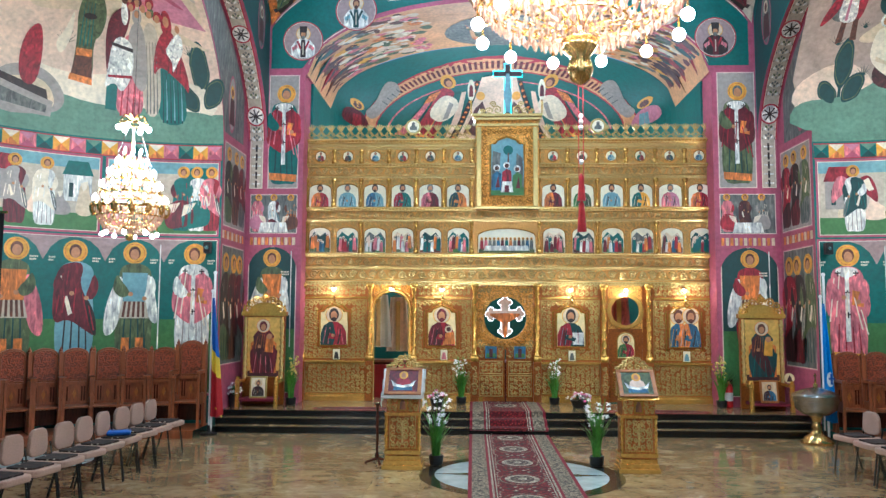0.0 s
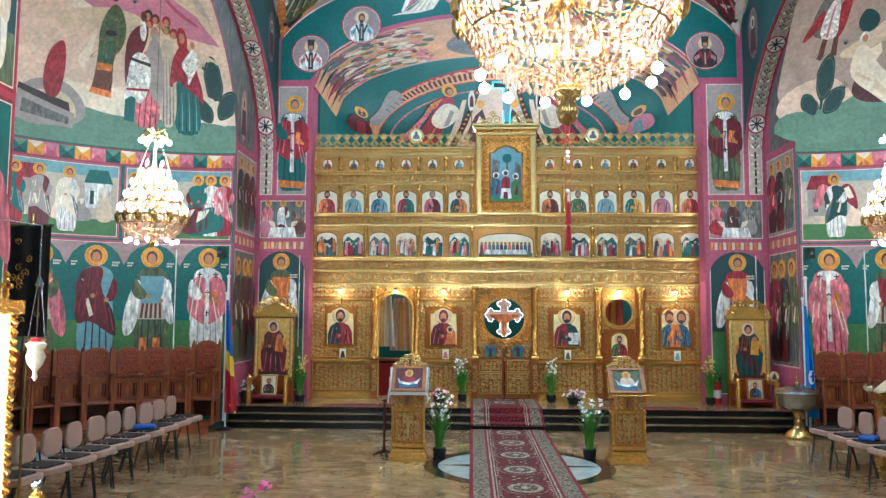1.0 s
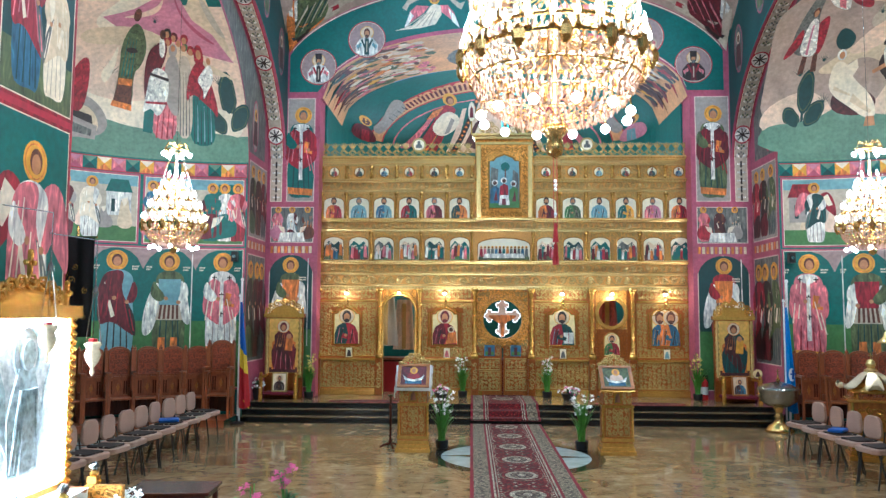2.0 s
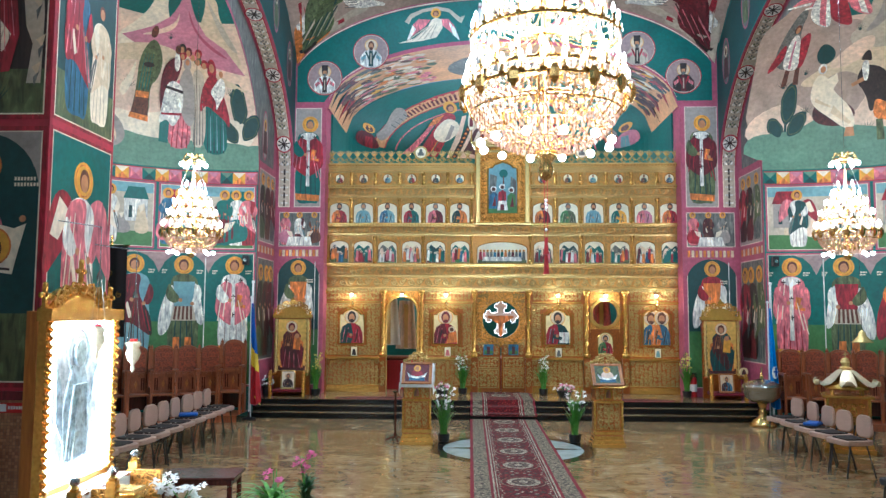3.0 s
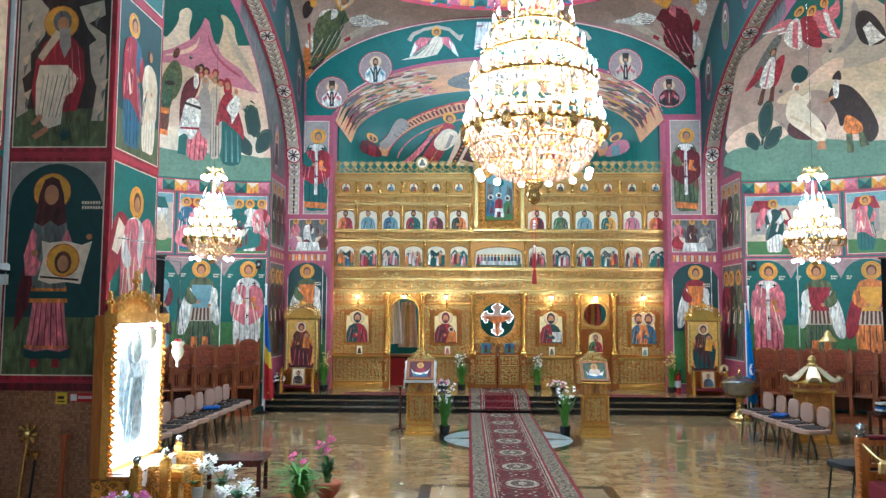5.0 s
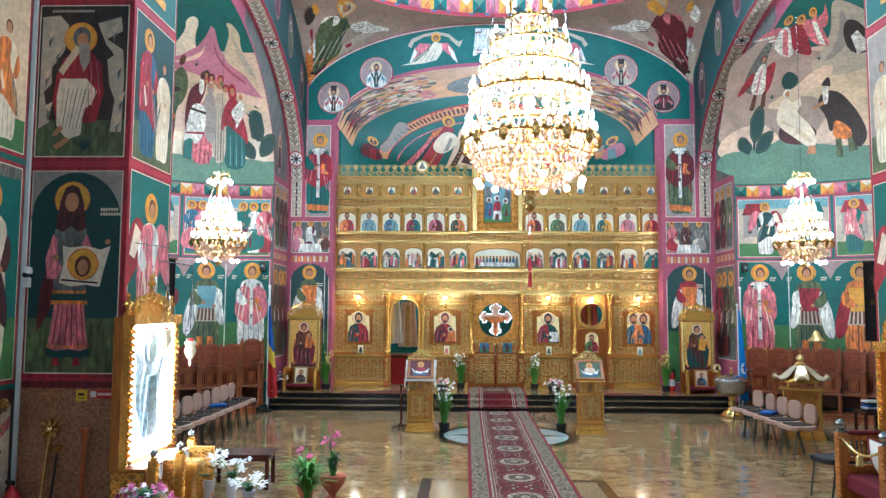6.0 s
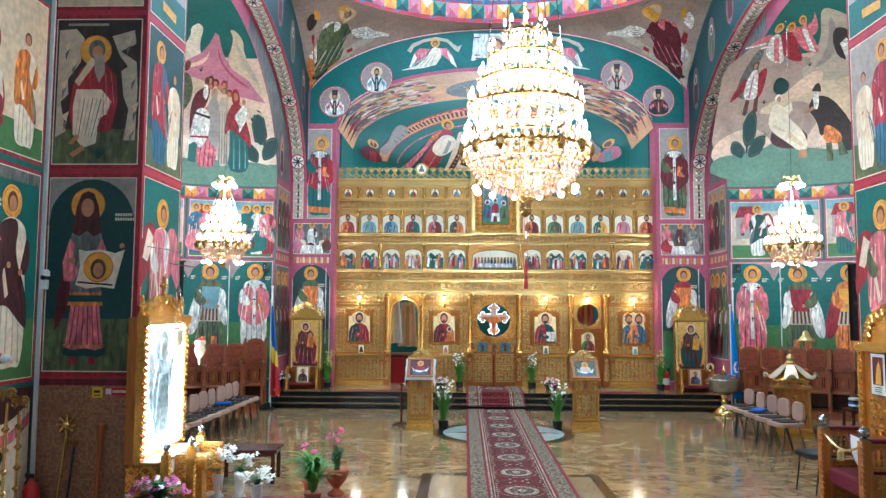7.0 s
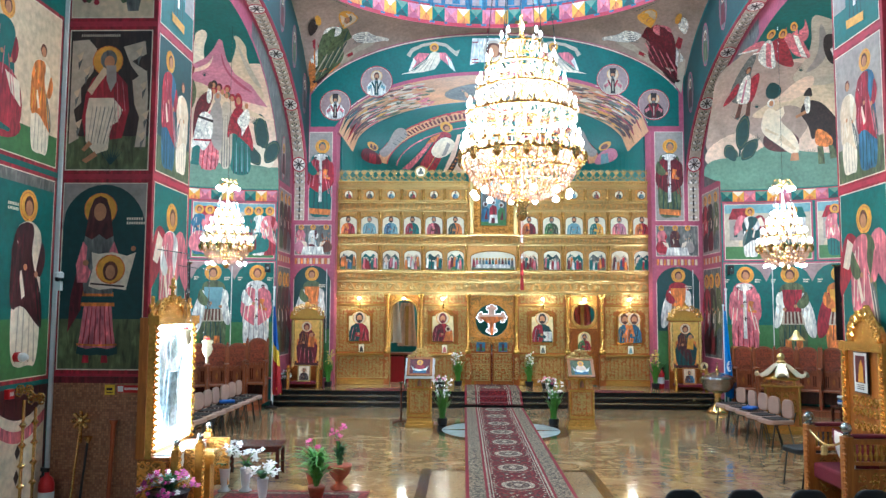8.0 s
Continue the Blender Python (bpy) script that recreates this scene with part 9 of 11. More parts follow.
def tall_flowers(label, petal, h, blooms, group="", leaf=STEM):
    t = thing("potted_flowers", label, "flowers", group)
    MB().lathe([(0.07, 0.0), (0.09, 0.02), (0.1, 0.13), (0.095, 0.14), (0.08, 0.13)], 0, 0, 0, 14).done("pot", BLACK, t, "black pot")
    m = MB()
    for i in range(90):
        blade(m, PR.uniform(-0.05, 0.05), PR.uniform(-0.05, 0.05), 0.12, PR.uniform(0, 6.28), PR.uniform(0.03, 0.28), PR.uniform(0.55, 1.0) * h * 0.72, 0.013, 0, 0.15)
    m.done("foliage", leaf, t, kind="stuff")
    for q in range(4):
        a, l = PR.uniform(0, 6.28), PR.uniform(0.05, 0.16)
        top = h * PR.uniform(0.85, 1.0)
        MB().tube([(0, 0, 0.1), (l * 0.4 * math.cos(a), l * 0.4 * math.sin(a), top * 0.6), (l * math.cos(a), l * math.sin(a), top)], 0.005, 5).done("stalk", leaf, t)
        for k in range(blooms):
            f = 0.62 + 0.38 * k / blooms
            m = MB()
            bloom(m, l * f * math.cos(a) + PR.uniform(-0.06, 0.06), l * f * math.sin(a) + PR.uniform(-0.06, 0.06), top * f + PR.uniform(-0.02, 0.03), PR.uniform(0.035, 0.055))
            m.done("blossom", petal, t)
    return t


put(tall_flowers("tall white flowers with long green leaves in a black pot", PETAL_WHITE, 1.0, 6, "white flowers before the carpet"), -1.07, 10.05)
put(tall_flowers("tall white flowers with long green leaves in a black pot", PETAL_WHITE, 1.0, 6, "white flowers before the carpet"), 1.1, 10.1)
put(tall_flowers("white orchids with tall leaves in a black pot on the platform", PETAL_WHITE, 0.92, 6, "flowers on the platform"), -0.8, 14.55, PZ)
put(tall_flowers("white orchids with tall leaves in a black pot on the platform", PETAL_WHITE, 0.92, 6, "flowers on the platform"), 1.0, 14.55, PZ)
put(tall_flowers("yellow orchids with tall leaves on the platform", PETAL_YELLOW, 1.0, 6, "flowers on the platform"), -4.02, 14.1, PZ)
put(tall_flowers("yellow orchids with tall leaves on the platform", PETAL_YELLOW, 1.0, 6, "flowers on the platform"), 4.1, 14.3, PZ)


def basket(label, petals, r, h, n):
    t = thing("flower_arrangement", label, "flowers")
    MB().lathe([(r * 0.5, 0), (r * 0.7, h * 0.5), (r * 0.75, h * 0.55), (r * 0.6, h * 0.5)], 0, 0, 0, 16).done("basket", BLACK, t)
    m = MB()
    for i in range(60):
        blade(m, 0, 0, h * 0.4, PR.uniform(0, 6.28), PR.uniform(0.3, 1.1) * r, PR.uniform(0.4, 1.0) * h, 0.02, 0, 0.5)
    m.done("foliage", LEAF_DARK, t, kind="stuff")
    for i in range(n):
        a, q = PR.uniform(0, 6.28), math.sqrt(PR.random())
        m = MB()
        bloom(m, r * q * math.cos(a), r * q * math.sin(a), h * (1.05 - 0.45 * q * q) + PR.uniform(-0.02, 0.03), PR.uniform(0.03, 0.05), 0, 6)
        m.done("blossom", PR.choice(petals), t)
    return t


put(basket("low basket of white and pale flowers on the platform", [PETAL_WHITE, PETAL_WHITE, PETAL_PINK], 0.24, 0.26, 40), 1.42, 14.1, PZ)
put(basket("low basket of white and pale flowers on the platform", [PETAL_WHITE, PETAL_WHITE, PETAL_PINK], 0.2, 0.26, 34), -1.25, 14.2, PZ)
put(basket("bunch of magenta and white flowers beside the kneeling desk", [PETAL_MAGENTA, PETAL_MAGENTA, PETAL_PINK, PETAL_WHITE], 0.3, 0.42, 60), -3.72, 2.9, 0.1)
put(basket("white flowers in a dark vase by the throne", [PETAL_WHITE], 0.15, 0.42, 30), -5.0, 13.75, PZ)


# ---- lecterns with icons before the steps ----
def lectern(label, cloth, tones):
    t = thing("icon_lectern", label, "lectern", "gilded lecterns flanking the carpet")
    m = MB().box(-0.27, 0.27, -0.2, 0.2, 0.0, 0.06).box(-0.25, 0.25, -0.18, 0.18, 0.06, 0.12).box(-0.235, 0.235, -0.165, 0.165, 0.12, 0.18)
    m.done("plinth", GILT, t, bevel=0.008)
    MB().box(-0.215, 0.215, -0.15, 0.15, 0.18, 0.96).done("body", GOLD_GROUND, t, bevel=0.006)
    m = MB()
    relief(m, -0.165, 0.165, 0.29, 0.69, 0.08, -0.156, thick=0.011)
    relief(m, -0.205, -0.07, 0.75, 0.93, 0.065, -0.156, thick=0.01)
    relief(m, 0.07, 0.205, 0.75, 0.93, 0.065, -0.156, thick=0.01)
    m.box(-0.015, 0.015, -0.165, -0.15, 0.34, 0.64).box(-0.07, 0.07, -0.165, -0.15, 0.53, 0.555)
    rim(m, [(-0.17, 0.28), (0.17, 0.28), (0.17, 0.7), (-0.17, 0.7)], -0.152, 0.01)
    m.done("front_carving", GILT_PALE, t, "gilded carved cross and scrolls")
    for s in (-1, 1):
        m = MB().tube([(s * 0.215, -0.15, 0.2), (s * 0.215, -0.15, 0.74)], 0.018, 6)
        for k in range(2):
            m.tube([(s * 0.215 + 0.02 * math.cos(a), -0.15 + 0.02 * math.sin(a), 0.22 + 0.5 * i / 36) for i in range(37) for a in [math.pi * k + 0.6 * i]], 0.008, 4)
        m.done("twisted_corner", GILT, t)
    m = MB().box(-0.24, 0.24, -0.18, 0.18, 0.7, 0.74).box(-0.24, 0.24, -0.18, 0.18, 0.2, 0.25)
    for i in range(14):
        m.ball((-0.21 + 0.032 * i, -0.165, 0.275), 0.013, 5, 4)
    m.done("moulding", GILT, t, bevel=0.005)
    m = MB().box(-0.06, 0.06, -0.17, -0.15, 0.76, 0.93, 0).prism([(-0.04, 0.78), (0.04, 0.78), (0.035, 0.86), (0.015, 0.91), (-0.015, 0.91), (-0.035, 0.86)], -0.176, -0.168, 1)
    m.done("small_icon", [GILT, PAINT["brown"]], t)
    sl = lambda x0, x1, v0, v1, d0, d1, mi=0, mb=None: mb.add([(x, -0.21 + 0.32 * v - d * 0.74, 0.93 + 0.35 * v + d * 0.67) for d in (d0, d1) for v in (v0, v1) for x in (x0, x1)], [(0, 1, 3, 2), (4, 6, 7, 5), (0, 4, 5, 1), (2, 3, 7, 6), (0, 2, 6, 4), (1, 5, 7, 3)], mi)
    m = MB()
    sl(-0.25, 0.25, 0, 1, 0, 0.03, 0, m)
    m.box(-0.22, 0.22, -0.12, 0.12, 0.9, 1.0)
    m.done("sloping_top", GILT, t)
    if cloth:
        m = MB()
        sl(-0.27, 0.27, -0.06, 0.98, 0.03, 0.036, 0, m)
        for s in (-1, 1):
            m.grid(lambda u, v: (s * (0.268 + 0.02 * math.sin(u * 14)), -0.24 + 0.36 * u, 0.94 + 0.36 * u - 0.13 * v), 12, 3)
        m.done("cloth", WHITE_CLOTH, t, "white linen cloth", smooth=True)
    m = MB()
    for a, b, c, d in ((-0.245, 0.245, 0.06, 0.14), (-0.245, 0.245, 0.9, 0.98), (-0.245, -0.195, 0.06, 0.98), (0.195, 0.245, 0.06, 0.98)):
        sl(a, b, c, d, 0.036, 0.06, 0, m)
    m.done("icon_frame", WOOD_GOLD, t)
    m = MB()
    sl(-0.2, 0.2, 0.13, 0.91, 0.036, 0.048, 0, m)
    m.done("icon", PAINT[tones[0]], t, "icon with a plain robed shape")
    m = MB()
    q = lambda pts, d, mi: m.add([(x, -0.21 + 0.32 * v - d * 0.74, 0.93 + 0.35 * v + d * 0.67) for x, v in pts], [list(range(len(pts)))], mi)
    q([(-0.13, 0.2), (0.13, 0.2), (0.12, 0.34), (-0.12, 0.34)], 0.05, 0)
    q([(-0.17, 0.56), (-0.13, 0.34), (0.0, 0.28), (0.13, 0.34), (0.17, 0.56), (0.1, 0.42), (0.0, 0.36), (-0.1, 0.42)], 0.053, 1)
    q([(-0.11, 0.36), (0.11, 0.36), (0.09, 0.56), (0.04, 0.66), (-0.04, 0.66), (-0.09, 0.56)], 0.0515, 2)
    q([(0.06 * math.cos(i * math.pi / 7), 0.72 + 0.14 * math.sin(i * math.pi / 7)) for i in range(14)], 0.053, 3)
    q([(0.03 * math.cos(i * math.pi / 6), 0.71 + 0.09 * math.sin(i * math.pi / 6)) for i in range(12)], 0.056, 4)
    m.done("painted_shape", [PAINT[k] for k in tones[1:]], t)
    m = MB()
    for s in (-1, 1):
        for dx, dz, r in ((0.055, 0.07, 0.06), (0.15, 0.06, 0.05), (0.05, 0.17, 0.05), (0.215, 0.035, 0.035), (0.12, 0.13, 0.035)):
            m.tube(spiral_pts(s * dx, 1.285 + dz * 0.85, 0.12, r * 0.95, s, 1, 1.4, 11), 0.014, 5)
    m.tube([(-0.27, 0.13, 1.26), (0.27, 0.13, 1.26)], 0.014, 5).tube([(0, 0.13, 1.42), (0, 0.13, 1.5)], 0.009, 4).tube([(-0.03, 0.13, 1.47), (0.03, 0.13, 1.47)], 0.009, 4)
    m.box(-0.24, 0.24, 0.1, 0.14, 0.96, 1.25)
    m.done("crest", GILT_PALE, t, "pierced gilded crest")
    return t


put(lectern("gilded carved lectern with a linen cloth and a framed icon", True, ("wine", "blue", "white", "crimson", "gold", "skin")), -1.5, 9.87, 0)
put(lectern("gilded carved lectern with a framed icon", False, ("moss", "blue", "white", "beige", "gold", "skin")), 1.58, 9.83, 0)
t = thing("candle_post", "slender dark wooden post on a cross foot", "stand")
MB().lathe([(0.025, 0.05), (0.03, 0.1), (0.018, 0.16), (0.02, 0.6), (0.03, 0.63), (0.016, 0.66), (0.016, 0.78), (0.05, 0.8), (0.05, 0.82)], 0, 0, 0, 10).done("shaft", WOOD_DARK, t, smooth=True)
for a in (20, 110, 200, 290):
    MB().tube([(0, 0, 0.08), (0.1 * math.cos(radians(a)), 0.1 * math.sin(radians(a)), 0.05), (0.17 * math.cos(radians(a)), 0.17 * math.sin(radians(a)), 0.02)], 0.018, 6).done("foot", WOOD_DARK, t)
put(t, -1.88, 10.1, 0)


# ---- thrones with icons beside the screen ----
def icon_throne(label, tones, hair):
    t = thing("icon_throne", label, "throne", "gilded icon thrones beside the screen")
    MB().box(-0.4, 0.4, 0.08, 0.16, 0.0, 1.72).done("back", GOLD_GROUND, t, bevel=0.006)
    MB().box(-0.31, 0.31, 0.06, 0.085, 0.52, 1.66).done("icon_board", GOLD_LEAF_WARM, t, "gold ground of the large icon")
    f = Fresco(lambda u, v, d: (u, 0.058 - d, v))
    f.k = 2
    f.rect(-0.3, 0.3, 0.53, 0.64, "brown")
    f.poly([(-0.25, 0.6), (-0.25, 1.16), (-0.2, 1.2), (0.2, 1.2), (0.25, 1.16), (0.25, 0.6)], "orange")
    f.poly([(-0.22, 0.66), (-0.22, 1.12), (0.22, 1.12), (0.22, 0.66)], "brown")
    f.poly([(-0.2, 0.57), (0.0, 0.55), (0.2, 0.58), (0.25, 0.82), (0.27, 1.02), (0.17, 1.12), (0.2, 1.3), (0.1, 1.42), (-0.1, 1.42), (-0.2, 1.3), (-0.19, 1.12), (-0.26, 0.98), (-0.25, 0.78)], tones[0])
    f.poly([(-0.19, 1.28), (-0.06, 1.41), (0.0, 1.2), (0.1, 0.95), (0.2, 0.7), (0.1, 0.6), (-0.06, 0.8), (-0.2, 1.0)], tones[1])
    f.poly([(0.02, 1.0), (0.18, 0.98), (0.19, 1.26), (0.05, 1.28)], tones[2])
    for q in range(7):
        f.poly([(-0.19 + 0.06 * q, 0.6), (-0.178 + 0.06 * q, 0.6), (-0.13 + 0.045 * q, 0.98 - 0.02 * q), (-0.14 + 0.045 * q, 1.0 - 0.02 * q)], ("rose", "dark")[q % 2] if tones[0] == "wine" else ("teal", "dark")[q % 2])
    for q in range(4):
        f.poly([(-0.16 + 0.05 * q, 1.06), (-0.15 + 0.05 * q, 1.06), (-0.1 + 0.04 * q, 1.34), (-0.106 + 0.04 * q, 1.34)], "orange")
    f.poly([(-0.24, 0.53), (0.24, 0.53), (0.27, 0.6), (-0.27, 0.6)], "maroon")
    f.disc(-0.08, 1.1, 0.035, "skin", 8)
    f.disc(0.11, 1.29, 0.055, "skin", 10)
    f.disc(-0.01, 1.49, 0.135, "orange", 20)
    f.disc(-0.01, 1.49, 0.125, "hill", 20)
    f.disc(-0.01, 1.485, 0.075, hair, 14, 0.095)
    f.disc(-0.01, 1.465, 0.048, "skin", 12, 0.065)
    f.done("painted_shape", t, "seated robed shape")
    for s in (-1, 1):
        m = MB().tube([(s * 0.35, 0.04, 0.5), (s * 0.35, 0.04, 1.66)], 0.03, 8)
        for k in range(2):
            m.tube([(s * 0.35 + 0.033 * math.cos(a), 0.04 + 0.033 * math.sin(a), 0.52 + 1.1 * i / 50) for i in range(51) for a in [math.pi * k + 0.6 * i]], 0.013, 4)
        m.done("twisted_column", GILT_PALE, t)
        m = MB().box(s * 0.36 - 0.04, s * 0.36 + 0.04, -0.38, 0.08, 0.44, 0.5).box(s * 0.36 - 0.035, s * 0.36 + 0.035, -0.38, -0.31, 0.0, 0.44)
        for i in range(8):
            m.ball((s * 0.36, -0.385, 0.05 + 0.055 * i), 0.025, 6, 4)
        m.ball((s * 0.36, -0.34, 0.53), 0.04, 8, 6)
        m.done("armrest", GILT, t, bevel=0.004)
    MB().box(-0.33, 0.33, -0.34, 0.08, 0.1, 0.16).done("seat", WINE_CLOTH, t, "wine velvet seat", bevel=0.02)
    m = MB().box(-0.43, 0.43, 0.02, 0.17, 1.68, 1.76)
    for i in range(7):
        a = math.pi * i / 6
        m.tube(spiral_pts(-0.32 * math.cos(a), 1.8 + 0.2 * math.sin(a), 0.06, 0.085, 1 if i < 3.5 else -1, 1, 1.5, 12), 0.018, 5)
    m.prism([(-0.34, 1.76), (0.34, 1.76)] + [(0.3 * math.cos(math.pi * i / 12), 1.76 + 0.18 * math.sin(math.pi * i / 12)) for i in range(1, 12)], 0.09, 0.12)
    m.prism([(-0.08, 1.98), (0.08, 1.98), (0.04, 2.08), (0, 2.14), (-0.04, 2.08)], 0.06, 0.13)
    for s in (-1, 1):
        m.lathe([(0.03, 0), (0.035, 0.04), (0.012, 0.08), (0.02, 0.1), (0.002, 0.15)], s * 0.39, 0.06, 1.76, 8)
    m.done("crest", GILT, t, "carved gilded crest")
    return t


put(icon_throne("gilded throne holding a large icon beside the screen", ("wine", "maroon", "orange"), "wine"), -4.56, 14.02, PZ)
put(icon_throne("gilded throne holding a large icon beside the screen", ("deep", "maroon", "gold"), "brown"), 4.8, 14.02, PZ)


def framed(label, w, h, frame_mat, tone, back="hill"):
    t = thing("framed_icon", label, "icon")
    m = MB()
    for a, b, c, d in ((-w / 2, w / 2, 0, 0.03), (-w / 2, w / 2, h - 0.03, h), (-w / 2, -w / 2 + 0.03, 0.03, h - 0.03), (w / 2 - 0.03, w / 2, 0.03, h - 0.03)):
        m.box(a, b, -0.02, 0.02, c, d)
    m.done("frame", frame_mat, t, bevel=0.004)
    MB().box(-w / 2 + 0.03, w / 2 - 0.03, -0.004, 0.012, 0.03, h - 0.03).done("picture", PAINT[back], t)
    f = Fresco(lambda u, v, d: (u, -0.004 - d, v))
    bust(t, lambda u, v, d: (u, -0.004 - d, v), 0, 0.035, h * 0.78, tone, "maroon", "brown", True)
    return t


o = framed("small framed icon standing on the throne seat", 0.32, 0.4, GILT_PALE, "dark", "cream")
o.matrix_basis = pose(-4.55, 13.72, PZ + 0.165, -8, 0, 0)
o = framed("small framed icon standing on the throne seat", 0.32, 0.4, WOOD_GOLD, "blue")
o.matrix_basis = pose(4.78, 13.72, PZ + 0.165, -8, 0, 0)
o = thing("round_icon", "small round icon on the throne", "icon")
MB().prism([(0.09 * math.cos(i * math.pi / 10), 0.09 + 0.09 * math.sin(i * math.pi / 10)) for i in range(20)], -0.01, 0.01).done("disc", GOLD_LEAF, o)
MB().prism([(-0.05, 0.03), (0.05, 0.03), (0.03, 0.1), (0, 0.15), (-0.03, 0.1)], -0.014, -0.0105).done("painted_shape", PAINT["maroon"], o)
put(o, 5.12, 13.68, PZ + 0.52)


# ---- flags ----
def flag(name, label, cloths, h, rz, lean):
    t = thing(name, label, "flag")
    MB().tube([(0, 0, 0), (0, 0, h)], 0.014, 8).ball((0, 0, h + 0.02), 0.03, 8, 6).done("pole", PLASTIC_WHITE, t, "pale flag pole")
    MB().lathe([(0.14, 0), (0.14, 0.03), (0.03, 0.06), (0.02, 0.16)], 0, 0, 0, 14).done("foot", BLACK, t)
    n = len(cloths)
    for k, c in enumerate(cloths):
        def fn(u, v, k=k):
            cuts = (0.0, 0.46, 0.64, 1.0) if n > 1 else (0.0, 1.0)
            q = cuts[k] + (cuts[k + 1] - cuts[k]) * v
            q = min(1.0, max(0.0, q + (0.12 * (u - 0.5) if 0.01 < q < 0.99 else 0.0)))
            w = 0.04 + 0.19 * q
            return (0.01 + u * w, -0.03 + 0.05 * math.sin(u * 13 + 2 * q) * (0.3 + q), h - 0.1 - q * (h * 0.84) + 0.12 * q * abs(u - 0.5))
        MB().grid(fn, 16, 12).done("cloth", c, t, smooth=True)
    return t


o = flag("national_flag", "hanging blue, yellow and red flag on a pole", [BLUE_CLOTH, YELLOW_CLOTH, RED_CLOTH], 2.4, 0, 0)
MB().tube([(0.02, 0.0, 0.55), (0.12, 0.03, 0.42), (0.22, 0.0, 0.3)], 0.012, 5).done("fringe", YELLOW_CLOTH, o)
put(o, -5.02, 12.45, 0.0, 0)
o = flag("church_flag", "hanging light blue flag with a pale emblem", [SKYBLUE_CLOTH], 2.35, 0, 0)
m = MB()
m.prism([(0.08 + 0.055 * math.cos(i * math.pi / 8), 1.0 + 0.12 * math.sin(i * math.pi / 8)) for i in range(16)], -0.085, -0.08, 0)
m.box(0.08, 0.12, -0.092, -0.086, 0.92, 1.1, 1).box(0.05, 0.15, -0.092, -0.086, 1.0, 1.03, 1)
m.done("emblem", [PLASTIC_WHITE, BLUE_CLOTH], o)
put(o, 5.24, 12.6, 0.0, 0)

# ---- baptismal font ----
o = thing("baptismal_font", "steel baptismal font with a lid on a brass foot", "font")
MB().lathe([(0.24, 0.0), (0.26, 0.03), (0.2, 0.07), (0.19, 0.1), (0.1, 0.15), (0.07, 0.22), (0.09, 0.26), (0.06, 0.3), (0.08, 0.4), (0.12, 0.45)], 0, 0, 0, 24).done("foot", BRASS, o, "polished brass foot", smooth=True)
MB().lathe([(0.1, 0.44), (0.2, 0.46), (0.31, 0.54), (0.34, 0.66), (0.345, 0.74), (0.36, 0.75), (0.36, 0.77)], 0, 0, 0, 28).done("bowl", SILVER, o, smooth=True)
MB().lathe([(0.36, 0.77), (0.34, 0.79), (0.22, 0.85), (0.06, 0.89), (0.03, 0.9)], 0, 0, 0, 28).done("lid", SILVER, o, smooth=True)
MB().lathe([(0.03, 0.9), (0.045, 0.93), (0.015, 0.96), (0.02, 1.0), (0.005, 1.03)], 0, 0, 0, 10).box(-0.008, 0.008, -0.006, 0.006, 1.02, 1.12).box(-0.03, 0.03, -0.006, 0.006, 1.07, 1.085).done("finial", BRASS, o)
for s in (-1, 1):
    MB().tube([(s * 0.34, 0, 0.66), (s * 0.4, 0, 0.68), (s * 0.4, 0, 0.74), (s * 0.34, 0, 0.73)], 0.01, 6).done("handle", BRASS, o)
put(o, 4.98, 12.3, 0)

# ---- canopied gilded stand with the rounded roof ----
o = thing("canopied_stand", "gilded carved stand with a scrolled canopy and small cross", "stand")
MB().box(-0.36, 0.36, -0.3, 0.3, 0, 0.08).box(-0.33, 0.33, -0.27, 0.27, 0.08, 0.16).done("plinth", GILT, o, bevel=0.008)
MB().box(-0.3, 0.3, -0.24, 0.24, 0.16, 0.92).done("body", WOOD_GOLD, o, bevel=0.006)
m = MB()
relief(m, -0.24, 0.24, 0.24, 0.86, 0.12, -0.244, thick=0.012)
m.done("front_carving", GILT, o)
for s in (-1, 1):
    MB().tube([(s * 0.29, -0.24, 0.18), (s * 0.29, -0.24, 0.92)], 0.025, 8).done("corner_column", GILT, o)
MB().box(-0.36, 0.36, -0.3, 0.3, 0.92, 0.97).done("tabletop", GILT, o, bevel=0.008)
m = MB()
for k in range(4):
    a = math.pi / 4 + math.pi / 2 * k
    m.tube([(0.3 * math.cos(a), 0.26 * math.sin(a), 0.97), (0.3 * math.cos(a), 0.26 * math.sin(a), 1.08)], 0.016, 6)
m.done("canopy_posts", GILT, o)
